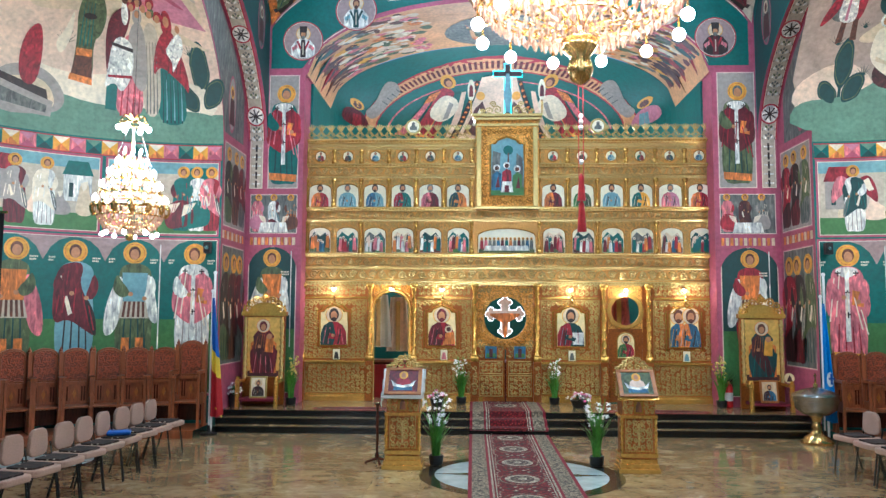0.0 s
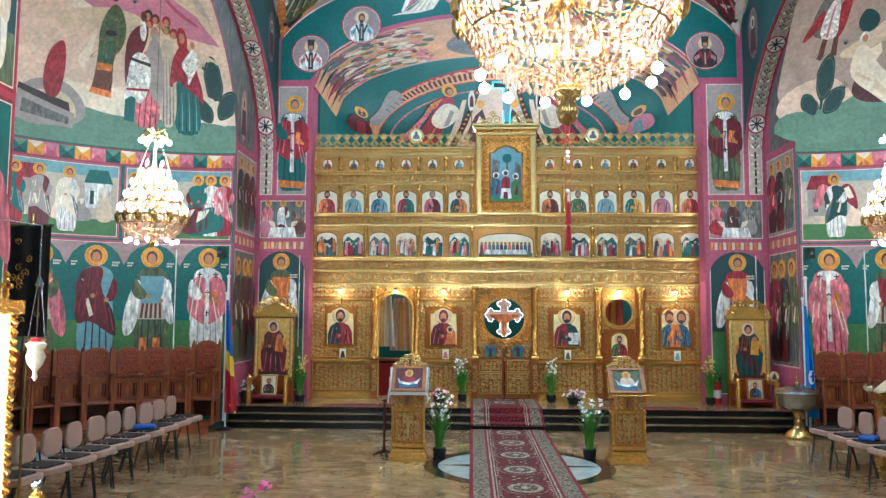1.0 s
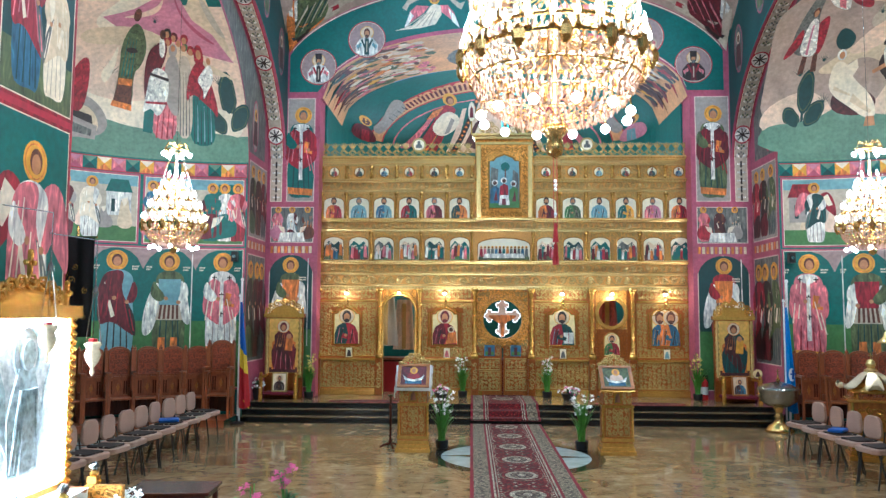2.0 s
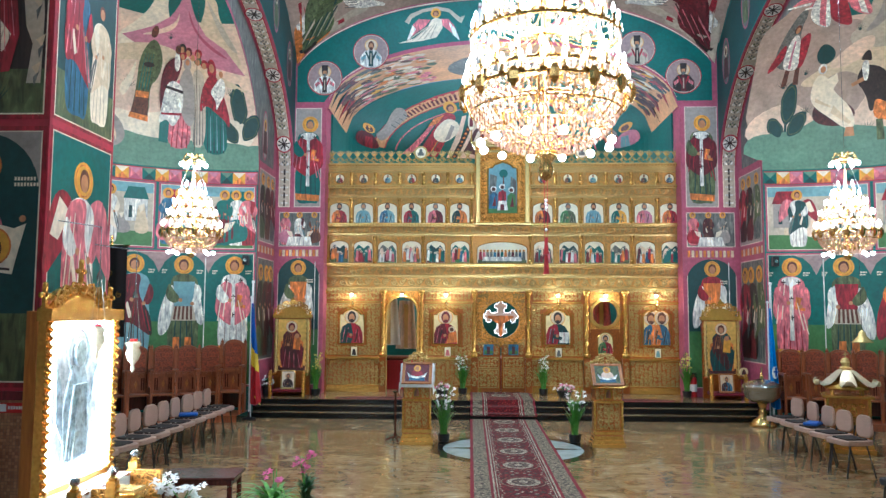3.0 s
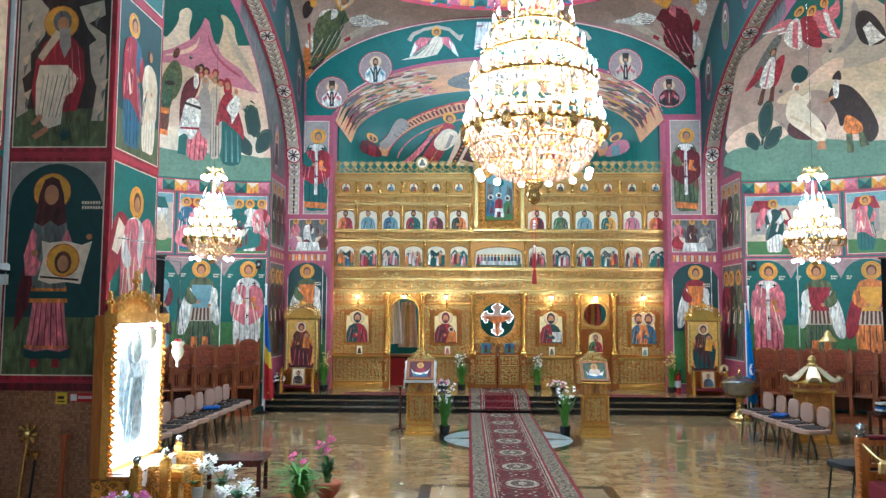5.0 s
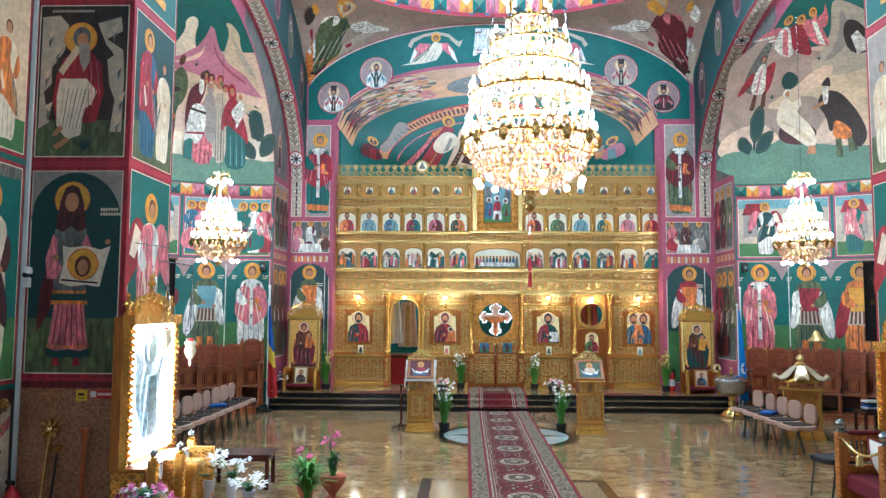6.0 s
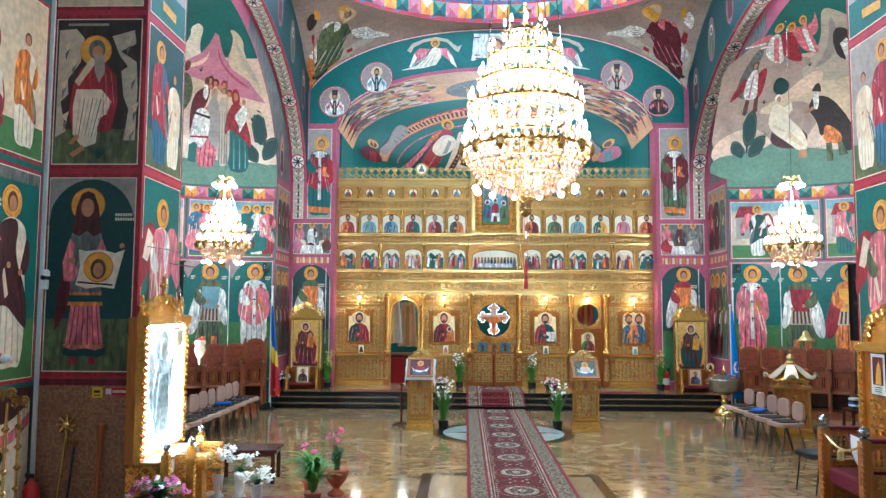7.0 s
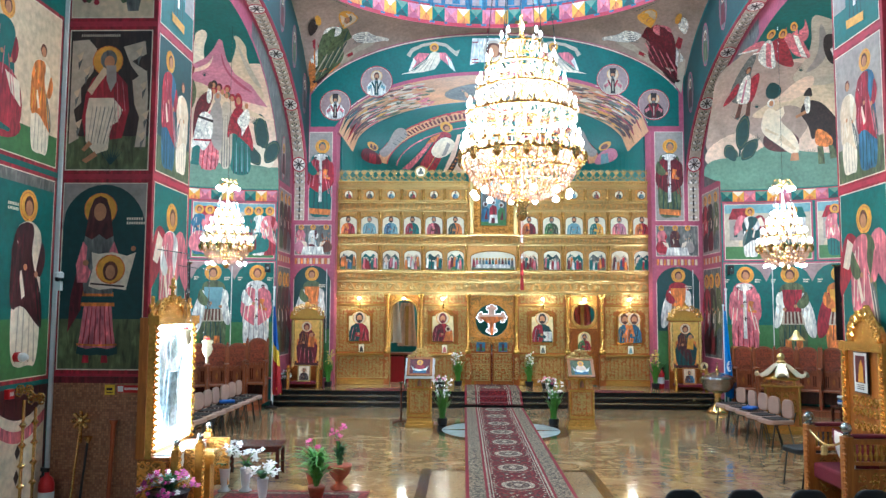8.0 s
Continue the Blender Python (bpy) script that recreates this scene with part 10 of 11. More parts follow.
for k in range(6):
    a = 2 * math.pi * (k + 0.5) / 6
    d, e = Vector((math.cos(a), math.sin(a) * 0.9, 0)), Vector((-math.sin(a), math.cos(a), 0))
    prof = [(0.05, 1.4, 0.03), (0.14, 1.34, 0.07), (0.26, 1.22, 0.11), (0.36, 1.14, 0.12), (0.45, 1.12, 0.1), (0.5, 1.15, 0.07), (0.5, 1.2, 0.04), (0.46, 1.21, 0.02)]
    m = MB()
    pts = []
    for lift in (0.0, 0.018):
        for r, z, w in prof:
            pts += [tuple(d * r - e * w + Vector((0, 0, z + lift))), tuple(d * r + Vector((0, 0, z + lift + 0.25 * w))), tuple(d * r + e * w + Vector((0, 0, z + lift)))]
    n = len(prof)
    fs = []
    for base in (0, 3 * n):
        for i in range(n - 1):
            for q in (0, 1):
                fs.append((base + 3 * i + q, base + 3 * i + q + 1, base + 3 * i + q + 4, base + 3 * i + q + 3))
    m.add(pts, fs)
    m.done("canopy_petal", IVORY_GILT, o, "pale ivory and gilt scroll petal", smooth=True)
MB().lathe([(0.06, 1.3), (0.3, 1.12), (0.33, 1.08), (0.3, 1.06)], 0, 0, 0, 18).done("canopy_dome", GILT, o, smooth=True)
MB().lathe([(0.09, 1.38), (0.1, 1.42), (0.05, 1.46), (0.075, 1.52), (0.05, 1.58), (0.02, 1.6)], 0, 0, 0, 12).box(-0.008, 0.008, -0.006, 0.006, 1.6, 1.7).box(-0.035, 0.035, -0.006, 0.006, 1.65, 1.667).done("finial", GILT_PALE, o)
put(o, 5.3, 9.6, 0, -20)
o.matrix_basis = o.matrix_basis @ Matrix.Diagonal((1, 1, 0.91, 1))
o = thing("hanging_bell_lamp", "brass bell-shaped lamp hanging on a cord before the stalls", "lamp")
MB().lathe([(0.015, 0.2), (0.05, 0.17), (0.07, 0.1), (0.14, 0.03), (0.17, 0.0), (0.12, 0.01)], 0, 0, 0, 16).done("shade", GILT_PALE, o, smooth=True)
MB().tube([(0, 0, 0.2), (0, 0, 2.2)], 0.004, 4).done("cord", BLACK, o)
put(o, 5.75, 9.95, 1.68)


# ---- lit icon shrine on the north pier ----
o = thing("icon_shrine", "tall gilded shrine with a silver relief icon lit by white tubes", "shrine")
X0, YA, YB = -4.145, 3.06, 4.28
MB().box(X0, X0 + 0.1, YA, YB, 0.62, 2.12).done("case", WOOD_GOLD, o, bevel=0.006)
m = MB()
for a, b, c, d in ((YA, YA + 0.07, 0.62, 2.12), (YB - 0.07, YB, 0.62, 2.12)):
    m.box(X0 + 0.1, X0 + 0.17, a, b, c, d)
    for i in range(21):
        m.tube([(X0 + 0.18, (a + b) / 2 + 0.05 * math.sin(0.4), 0.68 + 0.067 * i), (X0 + 0.2, (a + b) / 2, 0.7 + 0.067 * i), (X0 + 0.18, (a + b) / 2 - 0.05, 0.74 + 0.067 * i)], 0.016, 5)
m.box(X0 + 0.1, X0 + 0.17, YA + 0.07, YB - 0.07, 0.62, 0.7).box(X0 + 0.1, X0 + 0.22, YA - 0.03, YB + 0.03, 2.04, 2.14)
m.done("frame", GILT, o, "carved gilded frame")
MB().box(X0 + 0.1, X0 + 0.115, YA + 0.07, YB - 0.07, 0.7, 2.04).done("silver_icon", SILVER_RELIEF, o, "embossed silver icon with a plain robed shape")
S_SH = lambda u, v, d: (X0 + 0.116 + d, u, v)
f = MB()
yc = (YA + YB) / 2
for poly, h in (([(yc - 0.2, 0.85), (yc + 0.2, 0.85), (yc + 0.24, 1.3), (yc + 0.1, 1.66), (yc - 0.1, 1.66), (yc - 0.24, 1.3)], 0.02), ([(yc - 0.08, 0.85), (yc + 0.16, 0.9), (yc + 0.06, 1.5), (yc - 0.04, 1.5)], 0.035), ([(yc + 0.09 * math.cos(i * math.pi / 8), 1.76 + 0.12 * math.sin(i * math.pi / 8)) for i in range(16)], 0.035), ([(yc + 0.2, 1.0), (yc + 0.34, 1.2), (yc + 0.36, 1.7), (yc + 0.26, 1.5)], 0.015), ([(yc - 0.2, 1.0), (yc - 0.34, 1.2), (yc - 0.36, 1.7), (yc - 0.26, 1.5)], 0.015)):
    f.prism(poly, X0 + 0.115, X0 + 0.115 + h, 0, "x")
for i in range(7):
    f.tube([(X0 + 0.13, yc - 0.18 + 0.06 * i, 0.88), (X0 + 0.15, yc - 0.1 + 0.035 * i, 1.5)], 0.012, 5)
rim_pts = [(yc + 0.17 * math.cos(i * math.pi / 12), 1.77 + 0.2 * math.sin(i * math.pi / 12)) for i in range(24)]
f.tube([(X0 + 0.125, a, b) for a, b in rim_pts], 0.012, 5, 0, True)
f.done("relief_shape", SILVER_DARK, o, bevel=0.006)
for a, b in (((YA + 0.125, 0.72), (YA + 0.125, 2.02)), ((YB - 0.125, 0.72), (YB - 0.125, 2.02)), ((YA + 0.13, 2.015), (YB - 0.13, 2.015)), ((YA + 0.13, 0.725), (YB - 0.13, 0.725))):
    MB().tube([(X0 + 0.15, *a), (X0 + 0.15, *b)], 0.014, 6).done("led_tube", LED_SHRINE, o, "white light tube")
m = MB().prism([(YA + 0.05, 2.14), (YB - 0.05, 2.14)] + [(yc + 0.45 * math.cos(math.pi * i / 14), 2.17 + 0.18 * math.sin(math.pi * i / 14)) for i in range(1, 14)], X0 + 0.06, X0 + 0.12, 0, "x")
for i in range(9):
    a = math.pi * i / 8
    pts = [(X0 + 0.14, yc - 0.4 * math.cos(a) + q[0] * (1 if i < 4 else -1), 2.18 + 0.13 * math.sin(a) + q[2]) for q in spiral_pts(0, 0, 0, 0.075, 1, 1, 1.5, 11)]
    m.tube(pts, 0.014, 5)
m.done("crest", GILT, o, "carved gilded crest")
for y, z in ((YA + 0.05, 2.14), (YB - 0.05, 2.14), (yc, 2.36)):
    MB().box(X0 + 0.1, X0 + 0.13, y - 0.018, y + 0.018, z, z + 0.18).box(X0 + 0.1, X0 + 0.13, y - 0.06, y + 0.06, z + 0.09, z + 0.125).ball((X0 + 0.115, y, z + 0.19), 0.026, 6, 5).ball((X0 + 0.115, y - 0.06, z + 0.107), 0.024, 6, 5).ball((X0 + 0.115, y + 0.06, z + 0.107), 0.024, 6, 5).done("cross", GILT, o)

d = thing("kneeling_desk", "gilded carved desk with a lace cloth and ball finials", "desk")
MB().box(-4.14, -3.82, 3.1, 4.28, 0.0, 0.6).done("cabinet", GOLD, d, bevel=0.008)
MB().box(-4.14, -3.79, 3.08, 4.3, 0.6, 0.64).done("top", WOOD_GOLD, d, bevel=0.008)
MB().grid(lambda u, v: (-4.02 + 0.27 * u, 3.15 + 1.05 * v, 0.648 + 0.006 * math.sin(9 * v + 5 * u)), 8, 20).grid(lambda u, v: (-3.75 - 0.015 * math.sin(26 * v), 3.15 + 1.05 * v, 0.65 - 0.14 * u - 0.02 * abs(math.sin(22 * v))), 4, 40).done("lace_cloth", WHITE_CLOTH, d, "white lace cloth", smooth=True)
for x, y in ((-3.72, 3.1), (-3.78, 4.33), (-3.6, 3.5)):
    m = MB().box(x - 0.04, x + 0.04, y - 0.04, y + 0.04, 0, 0.72).lathe([(0.03, 0.72), (0.045, 0.74), (0.02, 0.76)], x, y, 0, 10)
    for i in range(10):
        m.tube([(x + 0.045, y - 0.03, 0.1 + 0.06 * i), (x + 0.05, y, 0.12 + 0.06 * i), (x + 0.045, y + 0.03, 0.14 + 0.06 * i)], 0.009, 4)
    p = m.done("post", GILT, d)
    MB().ball((x, y, 0.795), 0.042, 12, 8).done("ball_finial", SILVER, p, "silver ball")
MB().box(-3.82, -3.6, 3.47, 3.53, 0.1, 0.66).done("side_panel", GOLD_FINE, d, bevel=0.006)
MB().box(-3.82, -3.5, 4.25, 4.31, 0.1, 0.66).done("side_panel", GOLD_FINE, d, bevel=0.006)
MB().box(-3.79, -3.5, 3.72, 4.0, 0.5, 0.56).box(-3.77, -3.52, 3.74, 3.98, 0.44, 0.5).box(-3.72, -3.57, 3.78, 3.94, 0.0, 0.44).done("offering_box", GILT, d, bevel=0.008)
MB().box(-3.77, -3.52, 3.74, 3.98, 0.56, 0.585).done("box_lid", GILT_PALE, d)


o = thing("hanging_oil_lamp", "silver oil lamp with red glass hanging on chains", "lamp")
MB().lathe([(0.004, -0.2), (0.02, -0.17), (0.012, -0.13), (0.05, -0.08), (0.07, -0.02), (0.05, 0.03), (0.075, 0.07), (0.05, 0.09)], 0, 0, 0, 14).done("bowl", IVORY_GILT, o, smooth=True)
MB().lathe([(0.025, 0.07), (0.036, 0.09), (0.036, 0.115), (0.025, 0.115)], 0, 0, 0, 10).done("glass_cup", RED_PLASTIC, o, "red glass cup")
for k in range(3):
    a = 2 * math.pi * k / 3
    MB().tube([(0.07 * math.cos(a), 0.07 * math.sin(a), 0.07), (0.012 * math.cos(a), 0.012 * math.sin(a), 0.52)], 0.004, 4).done("chain", SILVER, o)
MB().lathe([(0.03, 0.5), (0.02, 0.54), (0.004, 0.58)], 0, 0, 0, 8).tube([(0, 0, 0.56), (0, 0, 0.95), (-0.38, -0.2, 1.0)], 0.006, 5).done("hanger", SILVER, o)
put(o, -3.81, 4.28, 1.75)
o2 = copy_thing(o, pose(-3.84, 3.62, 1.9))

for x, y, s in ((-4.8, 5.85, 1), (4.78, 5.9, -1)):
    b = thing("embroidered_banner", "black banner with gold embroidery on a slim pole", "banner", "embroidered banners")
    MB().tube([(0, 0, 0), (0, 0, 3.0)], 0.014, 6).lathe([(0.14, 0), (0.14, 0.02), (0.02, 0.05)], 0, 0, 0, 12).done("pole", BRASS, b)
    MB().tube([(-0.22, -0.02, 2.88), (0.22, -0.02, 2.88)], 0.012, 6).done("crossbar", BRASS, b)
    MB().grid(lambda u, v: (-0.2 + 0.4 * u, -0.035 + 0.012 * math.sin(u * 15), 2.88 - 1.05 * v), 14, 4).done("cloth", BLACK_CLOTH, b, smooth=True)
    m = MB()
    for i in range(14):
        q = PR.uniform(0, 6)
        m.tube(spiral_pts(PR.uniform(-0.15, 0.15), PR.uniform(1.95, 2.78), -0.058, 0.04, 1, 1, 1.3, 9, q), 0.005, 4)
    m.done("embroidery", GILT, b)
    put(b, x, y)

# ---- wall fittings on the pier ----
o = thing("warning_sign", "small yellow sign with unreadable writing on the pier", "sign")
MB().box(-0.055, 0.055, -0.004, 0.0, -0.055, 0.055).done("plate", YELLOW_CLOTH, o)
MB().box(-0.035, 0.03, -0.007, -0.0045, -0.005, 0.02).box(-0.035, 0.035, -0.007, -0.0045, -0.035, -0.025).done("printed_bar", BLACK, o)
put(o, -4.53, FRONT - 0.022, 1.33)
o = thing("red_sign", "red sign with white bars of unreadable writing", "sign")
MB().box(-0.13, 0.13, -0.004, 0.0, -0.04, 0.04).done("plate", RED_PLASTIC, o)
MB().box(-0.12, -0.06, -0.007, -0.0045, -0.03, 0.03).done("printed_bar", PLASTIC_WHITE, o)
for i in range(7):
    MB().box(-0.045 + 0.022 * i, -0.03 + 0.022 * i, -0.007, -0.0045, -0.012, 0.014).done("printed_bar", PLASTIC_WHITE, o)
put(o, -4.32, FRONT - 0.022, 1.34)
o = thing("fire_extinguisher", "red fire extinguisher standing on the floor", "extinguisher")
MB().lathe([(0.075, 0), (0.08, 0.02), (0.08, 0.36), (0.06, 0.42), (0.025, 0.45), (0.025, 0.48)], 0, 0, 0, 16).done("cylinder", RED_PLASTIC, o, smooth=True)
MB().lathe([(0.0815, 0.12), (0.0815, 0.28)], 0, 0, 0, 16).done("label", PLASTIC_WHITE, o)
MB().box(-0.02, 0.1, -0.015, 0.015, 0.48, 0.52).tube([(0.03, 0, 0.49), (0.11, 0, 0.42), (0.1, 0, 0.2)], 0.01, 5).done("valve", BLACK, o)
put(o, -5.08, 3.05, 0, 150)
copy_thing(o, pose(4.27, 14.42, PZ, 0, 0, 30))


def staff(label, x, y, lean, head, h, mat, shaft):
    t = thing("processional_staff", label, "staff", "staffs leaning on the pier")
    MB().tube([(0, 0, 0), (lean, 0.12, h * 0.8)], 0.014, 7).done("shaft", shaft, t)
    m = MB()
    hx, hy, hz = lean * 1.05, 0.125, h * 0.8
    if head:
        for k in range(8):
            a = 2 * math.pi * k / 8
            m.tube([(hx, hy, hz + 0.1), (hx + 0.09 * math.cos(a), hy, hz + 0.1 + 0.09 * math.sin(a))], [0.016, 0.022], 5)
            m.ball((hx + 0.09 * math.cos(a), hy, hz + 0.1 + 0.09 * math.sin(a)), 0.022, 6, 5)
        m.ball((hx, hy, hz + 0.1), 0.05, 8, 6).tube([(hx, hy, hz - 0.14), (hx, hy, hz + 0.02)], 0.022, 7)
    else:
        m.lathe([(0.014, 0), (0.035, 0.04), (0.05, 0.07), (0.01, 0.08)], hx, hy, hz, 8)
    m.done("head", mat, t)
    return put(t, x, y, 0)


staff("brass staff with a rosette head leaning on the tiled pier", -4.86, 3.1, 0.03, True, 1.12, BRASS, BRASS)
staff("slim dark metal staff leaning on the tiled pier", -4.75, 3.08, 0.02, False, 0.95, BRASS, BLACK)
o = thing("wooden_staff", "turned orange-brown wooden staff leaning on the pier", "staff")
MB().lathe([(0.04, 0.0), (0.045, 0.03), (0.03, 0.08), (0.024, 0.2), (0.022, 0.8), (0.028, 0.86), (0.03, 0.96), (0.05, 1.0), (0.05, 1.02)], 0, 0, 0, 12).done("shaft", WOOD_ORANGE, o, smooth=True)
o.matrix_basis = pose(-4.45, 3.12, 0, -2, 1, 0)
for y, h in ((2.5, 1.3), (2.72, 1.2)):
    t = thing("brass_lantern_staff", "brass ornamented staff standing by the nave wall", "staff", "brass staffs by the wall")
    m = MB().tube([(0, 0, 0.02), (0, 0, h)], 0.016, 7).lathe([(0.1, 0), (0.1, 0.02), (0.02, 0.04)], 0, 0, 0, 12)
    for k in range(5):
        m.lathe([(0.016, -0.03), (0.04, 0), (0.016, 0.03)], 0, 0, 0.25 + 0.2 * k, 8)
    for k in range(4):
        m.tube([(q[0], 0.0, h + 0.06 + q[2]) for q in spiral_pts(0.05 * (-1) ** k, 0.04 * (k // 2), 0, 0.05, 1 if k % 2 else -1, 1, 1.4, 10)], 0.012, 5)
    m.done("shaft", BRASS, t)
    put(t, -5.05, y)
o = thing("alarm_siren", "small red and white alarm siren on the nave wall", "alarm")
MB().lathe([(0.05, 0), (0.05, 0.05), (0.03, 0.06)], 0, 0, 0, 12).done("base", RED_PLASTIC, o)
MB().lathe([(0.045, 0.06), (0.045, 0.1), (0.02, 0.14)], 0, 0, 0, 12).done("lens", PLASTIC_WHITE, o)
o.matrix_basis = pose(-5.2, 2.55, 1.72, 0, 90, 0)
o = thing("alarm_button", "red alarm call point on the nave wall", "switch")
MB().box(0, 0.05, -0.05, 0.05, -0.05, 0.05).done("case", RED_PLASTIC, o, bevel=0.006)
MB().box(0.05, 0.053, -0.03, 0.03, -0.02, 0.02).done("plate", PLASTIC_WHITE, o)
put(o, -5.2, 2.45, 1.36)
o = thing("security_camera", "small white dome camera on the pier corner", "camera")
MB().box(-0.03, 0.03, -0.03, 0.03, -0.14, -0.04).lathe([(0.05, 0), (0.05, 0.05), (0.03, 0.07)], 0, 0, 0, 12).done("body", PLASTIC_WHITE, o)
MB().ball((0, -0.02, -0.01), 0.035, 10, 6).done("lens", BLACK, o)
put(o, -5.13, FRONT - 0.06, 2.55)
for x, y, z in ((-5.28, 12.88, 3.2), (5.52, 12.86, 3.2)):
    o = thing("wall_speaker", "small black loudspeaker on the apse wall", "speaker", "wall speakers")
    MB().box(-0.06, 0.06, -0.07, 0.05, -0.1, 0.1).done("case", BLACK, o, bevel=0.01)
    MB().prism([(0.035 * math.cos(i * math.pi / 8), 0.035 * math.sin(i * math.pi / 8)) for i in range(16)], -0.075, -0.07).done("cone", SILVER, o)
    put(o, x, y, z)
for x, s in ((-5.06, -1), (5.33, 1)):
    o = thing("conduit", "white cable conduit running up the corner", "pipe", "white conduits")
    MB().tube([(0, 0, 0), (0, 0, 2.72)], 0.02, 8).ball((0, 0, 2.74), 0.035, 8, 6).done("pipe", PLASTIC_WHITE, o)
    put(o, x, 12.68 if s < 0 else 12.66, 0)
setting(MB().box(-5.2, -5.16, FRONT - 0.05, FRONT - 0.02, 0, 6.0).done("trim_conduit", PLASTIC_WHITE), "white cable duct in the corner", "trim")

# ---- table, plants and rug near the shrine ----
o = thing("low_table", "glossy dark red-brown wooden table", "table")
MB().box(-0.42, 0.42, -0.36, 0.36, 0.5, 0.535).done("tabletop", WOOD_DARK, o, bevel=0.006)
MB().box(-0.38, 0.38, -0.32, 0.32, 0.43, 0.5).done("apron", WOOD_DARK, o)
for sx in (-1, 1):
    for sy in (-1, 1):
        MB().box(sx * 0.36 - 0.025, sx * 0.36 + 0.025, sy * 0.3 - 0.025, sy * 0.3 + 0.025, 0, 0.43).done("leg", WOOD_DARK, o, bevel=0.005)
o.matrix_basis = pose(-3.46, 5.28, 0, 0, 0, 4) @ Matrix.Diagonal((0.95, 0.72, 0.8, 1))
o = thing("floor_rug", "red patterned rug on the marble floor", "rug")
MB().box(-0.95, 0.95, -1.0, 1.0, 0.0, 0.012).done("rug_base", RUG, o)
MB().box(-0.85, 0.85, -0.9, 0.9, 0.012, 0.014).done("border", CARPET_GREY, o)
MB().box(-0.74, 0.74, -0.79, 0.79, 0.014, 0.016).done("field", CARPET_RED, o)
put(o, -2.75, 3.4, 0.001)


def vase_orchid(label, x, y, h, petal, big_leaves=True):
    t = thing("orchid", label, "plant", "white orchids by the shrine")
    MB().lathe([(0.05, 0.0), (0.08, 0.01), (0.04, 0.05), (0.05, 0.1), (0.065, 0.26), (0.07, 0.28), (0.055, 0.27)], 0, 0, 0, 14).done("vase", PLASTIC_WHITE, t, "white vase", smooth=True)
    m = MB()
    for k in range(5):
        blade(m, 0, 0, 0.25, PR.uniform(0, 6.28), 0.16, 0.2, 0.045, 0, 0.6)
    m.done("foliage", LEAF_DARK, t)
    for q in range(3):
        a = PR.uniform(0, 6.28)
        MB().tube([(0, 0, 0.25), (0.04 * math.cos(a), 0.04 * math.sin(a), h * 0.75), (0.16 * math.cos(a), 0.16 * math.sin(a), h)], 0.005, 5).done("stalk", STEM, t)
        for k in range(6):
            fq = 0.5 + 0.5 * k / 5
            m = MB()
            bloom(m, 0.16 * fq * math.cos(a) + PR.uniform(-0.07, 0.07), 0.16 * fq * math.sin(a) + PR.uniform(-0.07, 0.07), h * (0.72 + 0.3 * fq) + PR.uniform(-0.05, 0.02), PR.uniform(0.045, 0.065))
            m.done("blossom", petal, t)
    return put(t, x, y, 0.017)


vase_orchid("white orchids in a white vase on the rug", -3.55, 4.28, 0.56, PETAL_WHITE)
vase_orchid("white orchids in a white vase on the rug", -3.3, 4.3, 0.5, PETAL_WHITE)
vase_orchid("small white orchid in a white vase on the rug", -2.95, 3.75, 0.42, PETAL_WHITE)


def pot_plant(label, x, y, pot, n, h, lean, w, petal, nb, leaf, z0=0.0):
    t = thing("potted_plant", label, "plant", "potted plants on the rug")
    if pot == "urn":
        MB().lathe([(0.1, 0), (0.11, 0.02), (0.04, 0.07), (0.05, 0.1), (0.13, 0.2), (0.15, 0.27), (0.16, 0.3), (0.13, 0.29)], 0, 0, 0, 16).done("pot", CLAY, t, "terracotta urn", smooth=True)
        zb = 0.28
    else:
        MB().lathe([(0.07, 0), (0.1, 0.12), (0.105, 0.14), (0.085, 0.13)], 0, 0, 0, 14).done("pot", CLAY, t, "terracotta pot", smooth=True)
        zb = 0.13
    m = MB()
    for i in range(n):
        blade(m, PR.uniform(-0.03, 0.03), PR.uniform(-0.03, 0.03), zb + PR.uniform(0, 0.25) * h, PR.uniform(0, 6.28), PR.uniform(0.4, 1.0) * lean, PR.uniform(0.5, 1.0) * h, w, 0, 0.55, 6)
    m.done("foliage", leaf, t, kind="stuff")
    for q in range(nb):
        a = PR.uniform(0, 6.28)
        MB().tube([(0, 0, zb), (0.06 * math.cos(a), 0.06 * math.sin(a), zb + h * 1.1)], 0.006, 5).done("stalk", STEM, t)
        for k in range(4):
            m = MB()
            bloom(m, 0.06 * math.cos(a) + PR.uniform(-0.13, 0.13), 0.06 * math.sin(a) + PR.uniform(-0.09, 0.09), zb + h * 1.05 + PR.uniform(-0.12, 0.08), PR.uniform(0.03, 0.05), 0, 6)
            m.done("blossom", petal, t)
    return put(t, x, y, z0)


pot_plant("pink lily with arching dark leaves in a terracotta pot", -2.55, 4.75, "pot", 34, 0.4, 0.36, 0.03, PETAL_PINK, 2, LEAF_DARK, 0.0)
pot_plant("slender-leaved plant with pink blossoms in a terracotta urn", -2.2, 4.55, "urn", 60, 0.42, 0.2, 0.012, PETAL_PINK, 3, LEAF_DARK, 0.0)
pot_plant("leafy green plant with strap leaves on the rug", -2.38, 4.0, "pot", 90, 0.62, 0.42, 0.022, PETAL_WHITE, 0, STEM, 0.017)

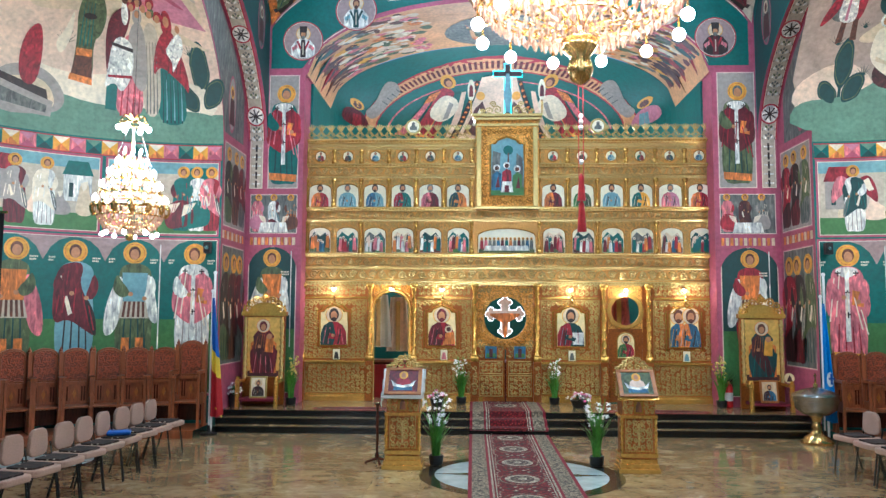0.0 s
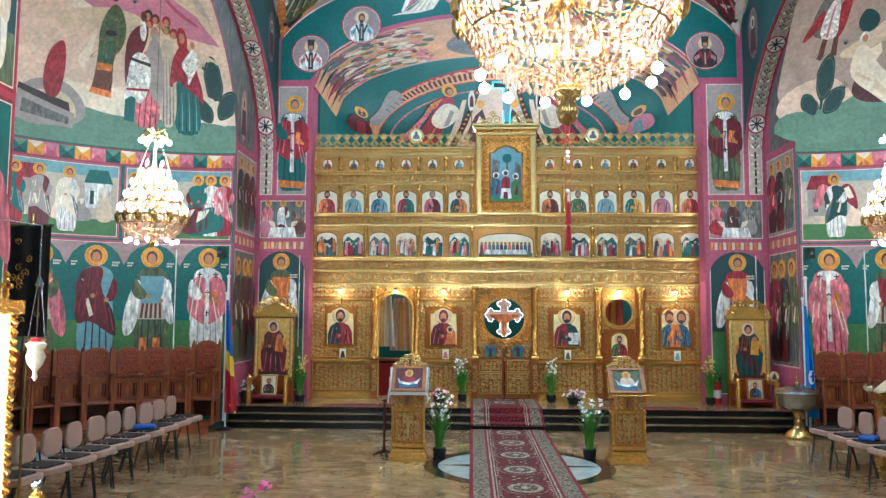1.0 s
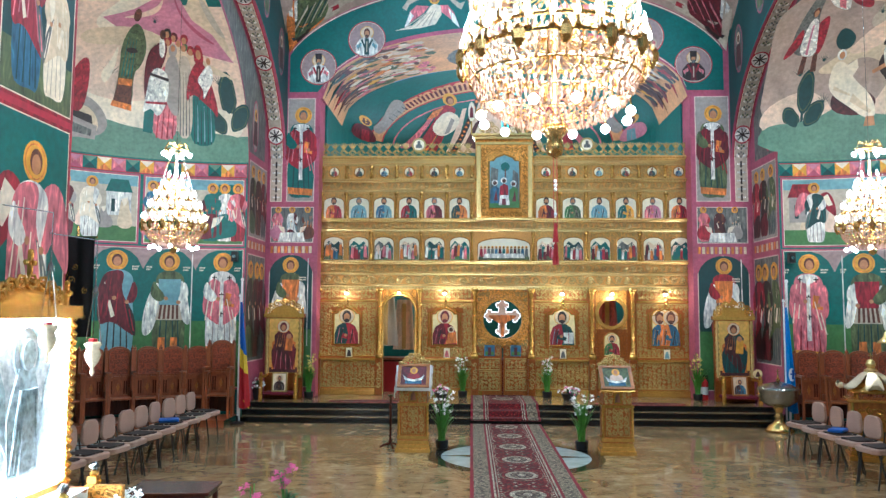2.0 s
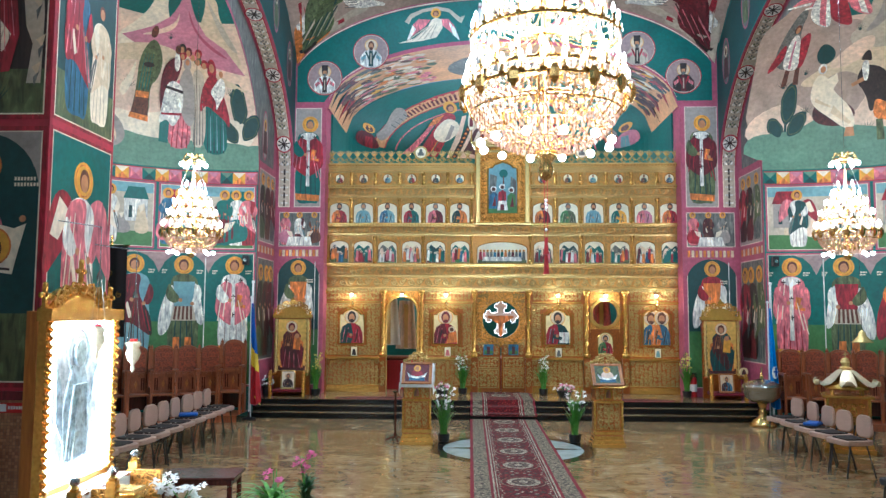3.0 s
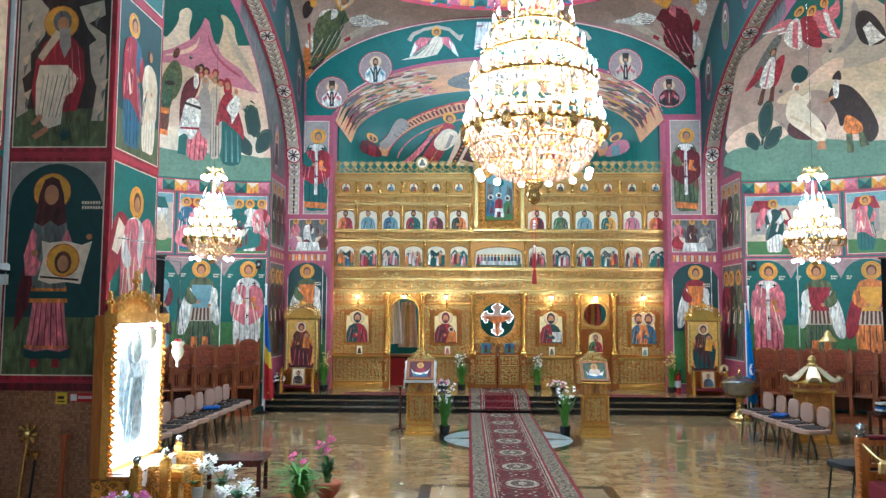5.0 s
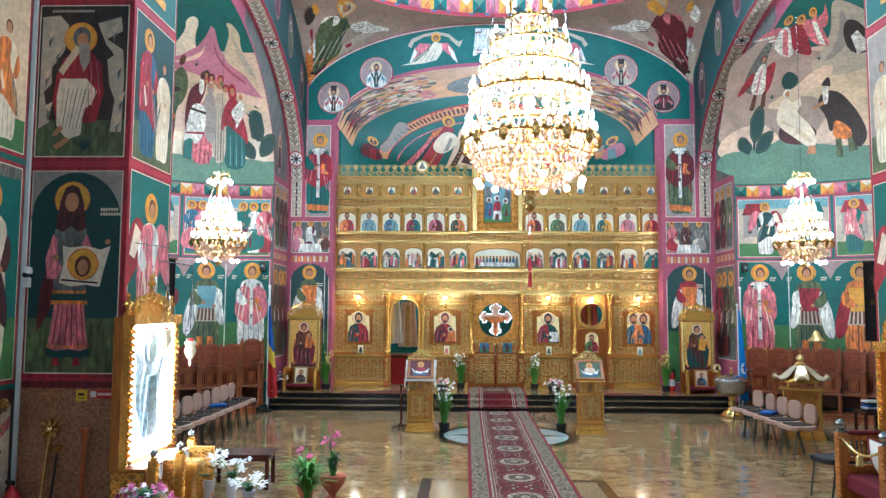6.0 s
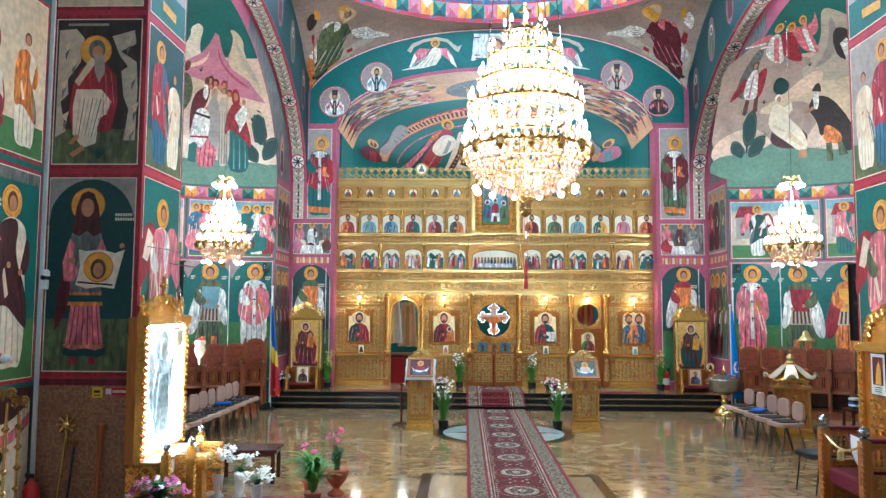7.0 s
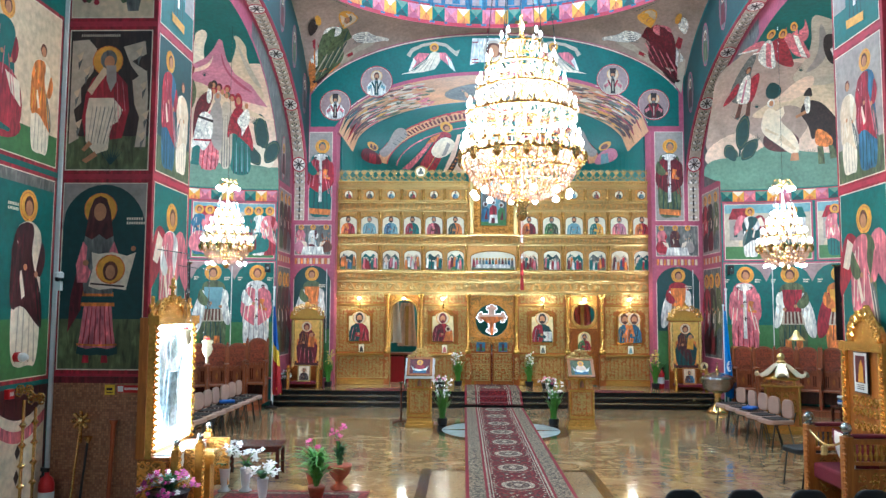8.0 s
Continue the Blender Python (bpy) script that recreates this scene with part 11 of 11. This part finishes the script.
# ---- bishop's throne at the south pier ----
o = thing("bishop_throne", "gilded carved throne with velvet cushions and silver ball finials", "throne")
MB().box(3.86, 3.97, 3.25, 4.15, 0.0, 1.8).done("back", WOOD_GOLD, o, bevel=0.008)
m = MB()
for a in (3.29, 4.11):
    m.box(3.82, 3.86, a - 0.04, a + 0.04, 0.7, 1.78)
    for i in range(17):
        m.tube([(3.815, a - 0.035, 0.75 + 0.06 * i), (3.8, a, 0.77 + 0.06 * i), (3.815, a + 0.035, 0.8 + 0.06 * i)], 0.013, 4)
m.done("carved_stile", GILT, o)
m = MB()
for i in range(4):
    for j in range(3):
        m.tube([(3.85, 3.48 + 0.14 * i + q[0], 0.95 + 0.14 * j + q[2]) for q in spiral_pts(0, 0, 0, 0.07, 1 if i < 2 else -1, 1 if j % 2 else -1, 1.5, 11)], 0.014, 4)
m.done("back_carving", GILT, o)
m = MB().box(3.8, 3.97, 3.22, 4.18, 1.78, 1.88).prism([(3.3, 1.88), (4.1, 1.88), (3.98, 2.06), (3.84, 2.14), (3.7, 2.3), (3.56, 2.14), (3.42, 2.06)], 3.87, 3.93, 0, "x")
for i in range(9):
    a = math.pi * i / 8
    m.tube([(3.85, 3.7 - 0.3 * math.cos(a) + q[0], 1.94 + 0.24 * math.sin(a) + q[2]) for q in spiral_pts(0, 0, 0, 0.08, 1 if i < 4 else -1, 1, 1.5, 11)], 0.018, 5)
m.done("crest", GILT, o, "carved gilded crest")
for y in (3.25, 4.15):
    m = MB().box(3.36, 3.46, y - 0.05, y + 0.05, 0, 0.9)
    for i in range(14):
        m.ball((3.355, y - 0.03, 0.06 + 0.06 * i), 0.016, 5, 4)
        m.ball((3.36, y - 0.055, 0.06 + 0.06 * i), 0.016, 5, 4)
    p = m.done("post", WOOD_GOLD, o, bevel=0.006)
    MB().lathe([(0.04, 0.9), (0.05, 0.92), (0.025, 0.935)], 3.41, y, 0, 10).ball((3.41, y, 0.99), 0.06, 14, 9).done("ball_finial", SILVER, p, "silver ball")
    MB().box(3.46, 3.86, y - 0.035, y + 0.035, 0.82, 0.88).box(3.46, 3.86, y - 0.025, y + 0.025, 0.6, 0.64).done("arm_rail", WOOD_GOLD, o, bevel=0.006)
    for i in range(7):
        MB().lathe([(0.015, 0), (0.025, 0.06), (0.012, 0.1), (0.02, 0.14), (0.012, 0.18)], 3.49 + 0.056 * i, y, 0.64, 6).done("baluster", GILT, o)
    MB().box(3.46, 3.86, y - 0.02, y + 0.02, 0.0, 0.56).done("side_panel", WOOD_GOLD, o, "carved lower panel")
    MB().box(3.46, 3.84, y - 0.05, y + 0.05, 0.885, 0.925).done("arm_pad", WINE_CLOTH, o, "wine velvet arm pad", bevel=0.015)
    m = MB()
    relief(m, 3.5, 3.84, 0.12, 0.52, 0.11, y - 0.024, thick=0.009)
    m.done("panel_carving", GILT, o)
MB().box(3.42, 3.86, 3.3, 4.1, 0.3, 0.48).done("seat", WINE_CLOTH, o, "wine velvet seat", bevel=0.03)
rp = MB().tube([(3.4, 3.3 + 0.8 * i / 12, 0.84 - 0.1 * math.sin(math.pi * i / 12)) for i in range(13)], 0.012, 6).done("rope", GILT_PALE, o, "gilt rope across the front")
MB().lathe([(0.01, 0.0), (0.035, -0.03), (0.04, -0.12), (0.01, -0.12)], 3.4, 3.75, 0.74, 8).done("tassel", GILT_PALE, rp)
for y, z, tilt, mt in ((3.9, 0.5, 0, WINE_CLOTH), (3.5, 0.5, 15, WINE_CLOTH), (3.72, 0.5, -8, WHITE_CLOTH)):
    c = thing("cushion", "tasselled velvet cushion on the throne", "cushion", "cushions on the throne")
    n = 10
    m = MB()
    for s in (-1, 1):
        m.grid(lambda u, v: ((u - 0.5) * 0.38, s * 0.075 * (math.sin(math.pi * u) * math.sin(math.pi * v)) ** 0.5, (v - 0.5) * 0.38 + 0.19), n, n)
    m.done("pillow", mt, c, smooth=True)
    c.matrix_basis = pose(3.74 if mt is WINE_CLOTH else 3.66, y, z, -14, 0, 90 + tilt)
o = thing("framed_photo", "white-bordered picture hung on the throne back", "picture")
MB().box(-0.17, 0.17, -0.01, 0.008, -0.32, 0.32).done("frame", BLACK, o, bevel=0.003)
MB().box(-0.155, 0.155, -0.013, -0.009, -0.305, 0.305).done("mount", PLASTIC_WHITE, o)
MB().box(-0.115, 0.115, -0.016, -0.0125, -0.16, 0.26).done("picture", PAINT["wine"], o)
MB().prism([(-0.05, -0.15), (0.08, -0.15), (0.07, 0.1), (0.03, 0.2), (-0.02, 0.1)], -0.019, -0.0155).done("painted_shape", PAINT["gold"], o)
for i in range(3):
    MB().box(-0.08, 0.08, -0.016, -0.0125, -0.2 - 0.03 * i, -0.19 - 0.03 * i).done("printed_bar", BLACK, o)
o.matrix_basis = pose(3.83, 3.72, 1.54, 0, 0, -90) @ Matrix.Diagonal((0.9, 1, 0.72, 1))

# stack of books and a broom rest near the stalls
for k in range(5):
    b = thing("book", "dark bound book in a small pile by the stalls", "book", "books by the stalls")
    MB().box(-0.12, 0.12, -0.09, 0.09, 0, 0.035).done("cover", (BLACK, PLASTIC_WHITE, BLUE_CLOTH)[k % 3], b, bevel=0.004)
    MB().box(-0.11, 0.122, -0.085, 0.085, 0.006, 0.029).done("pages", WHITE_CLOTH, b)
    put(b, 6.2, 9.0, 0.55 + 0.036 * k, 10 * (k % 3))
o = thing("side_table", "small dark wooden stand by the stalls", "table")
MB().box(-0.2, 0.2, -0.2, 0.2, 0.5, 0.55).done("tabletop", WOOD_DARK, o, bevel=0.006)
for sx in (-1, 1):
    for sy in (-1, 1):
        MB().box(sx * 0.17 - 0.02, sx * 0.17 + 0.02, sy * 0.17 - 0.02, sy * 0.17 + 0.02, 0, 0.5).done("leg", WOOD_DARK, o)
put(o, 6.2, 9.0, 0)
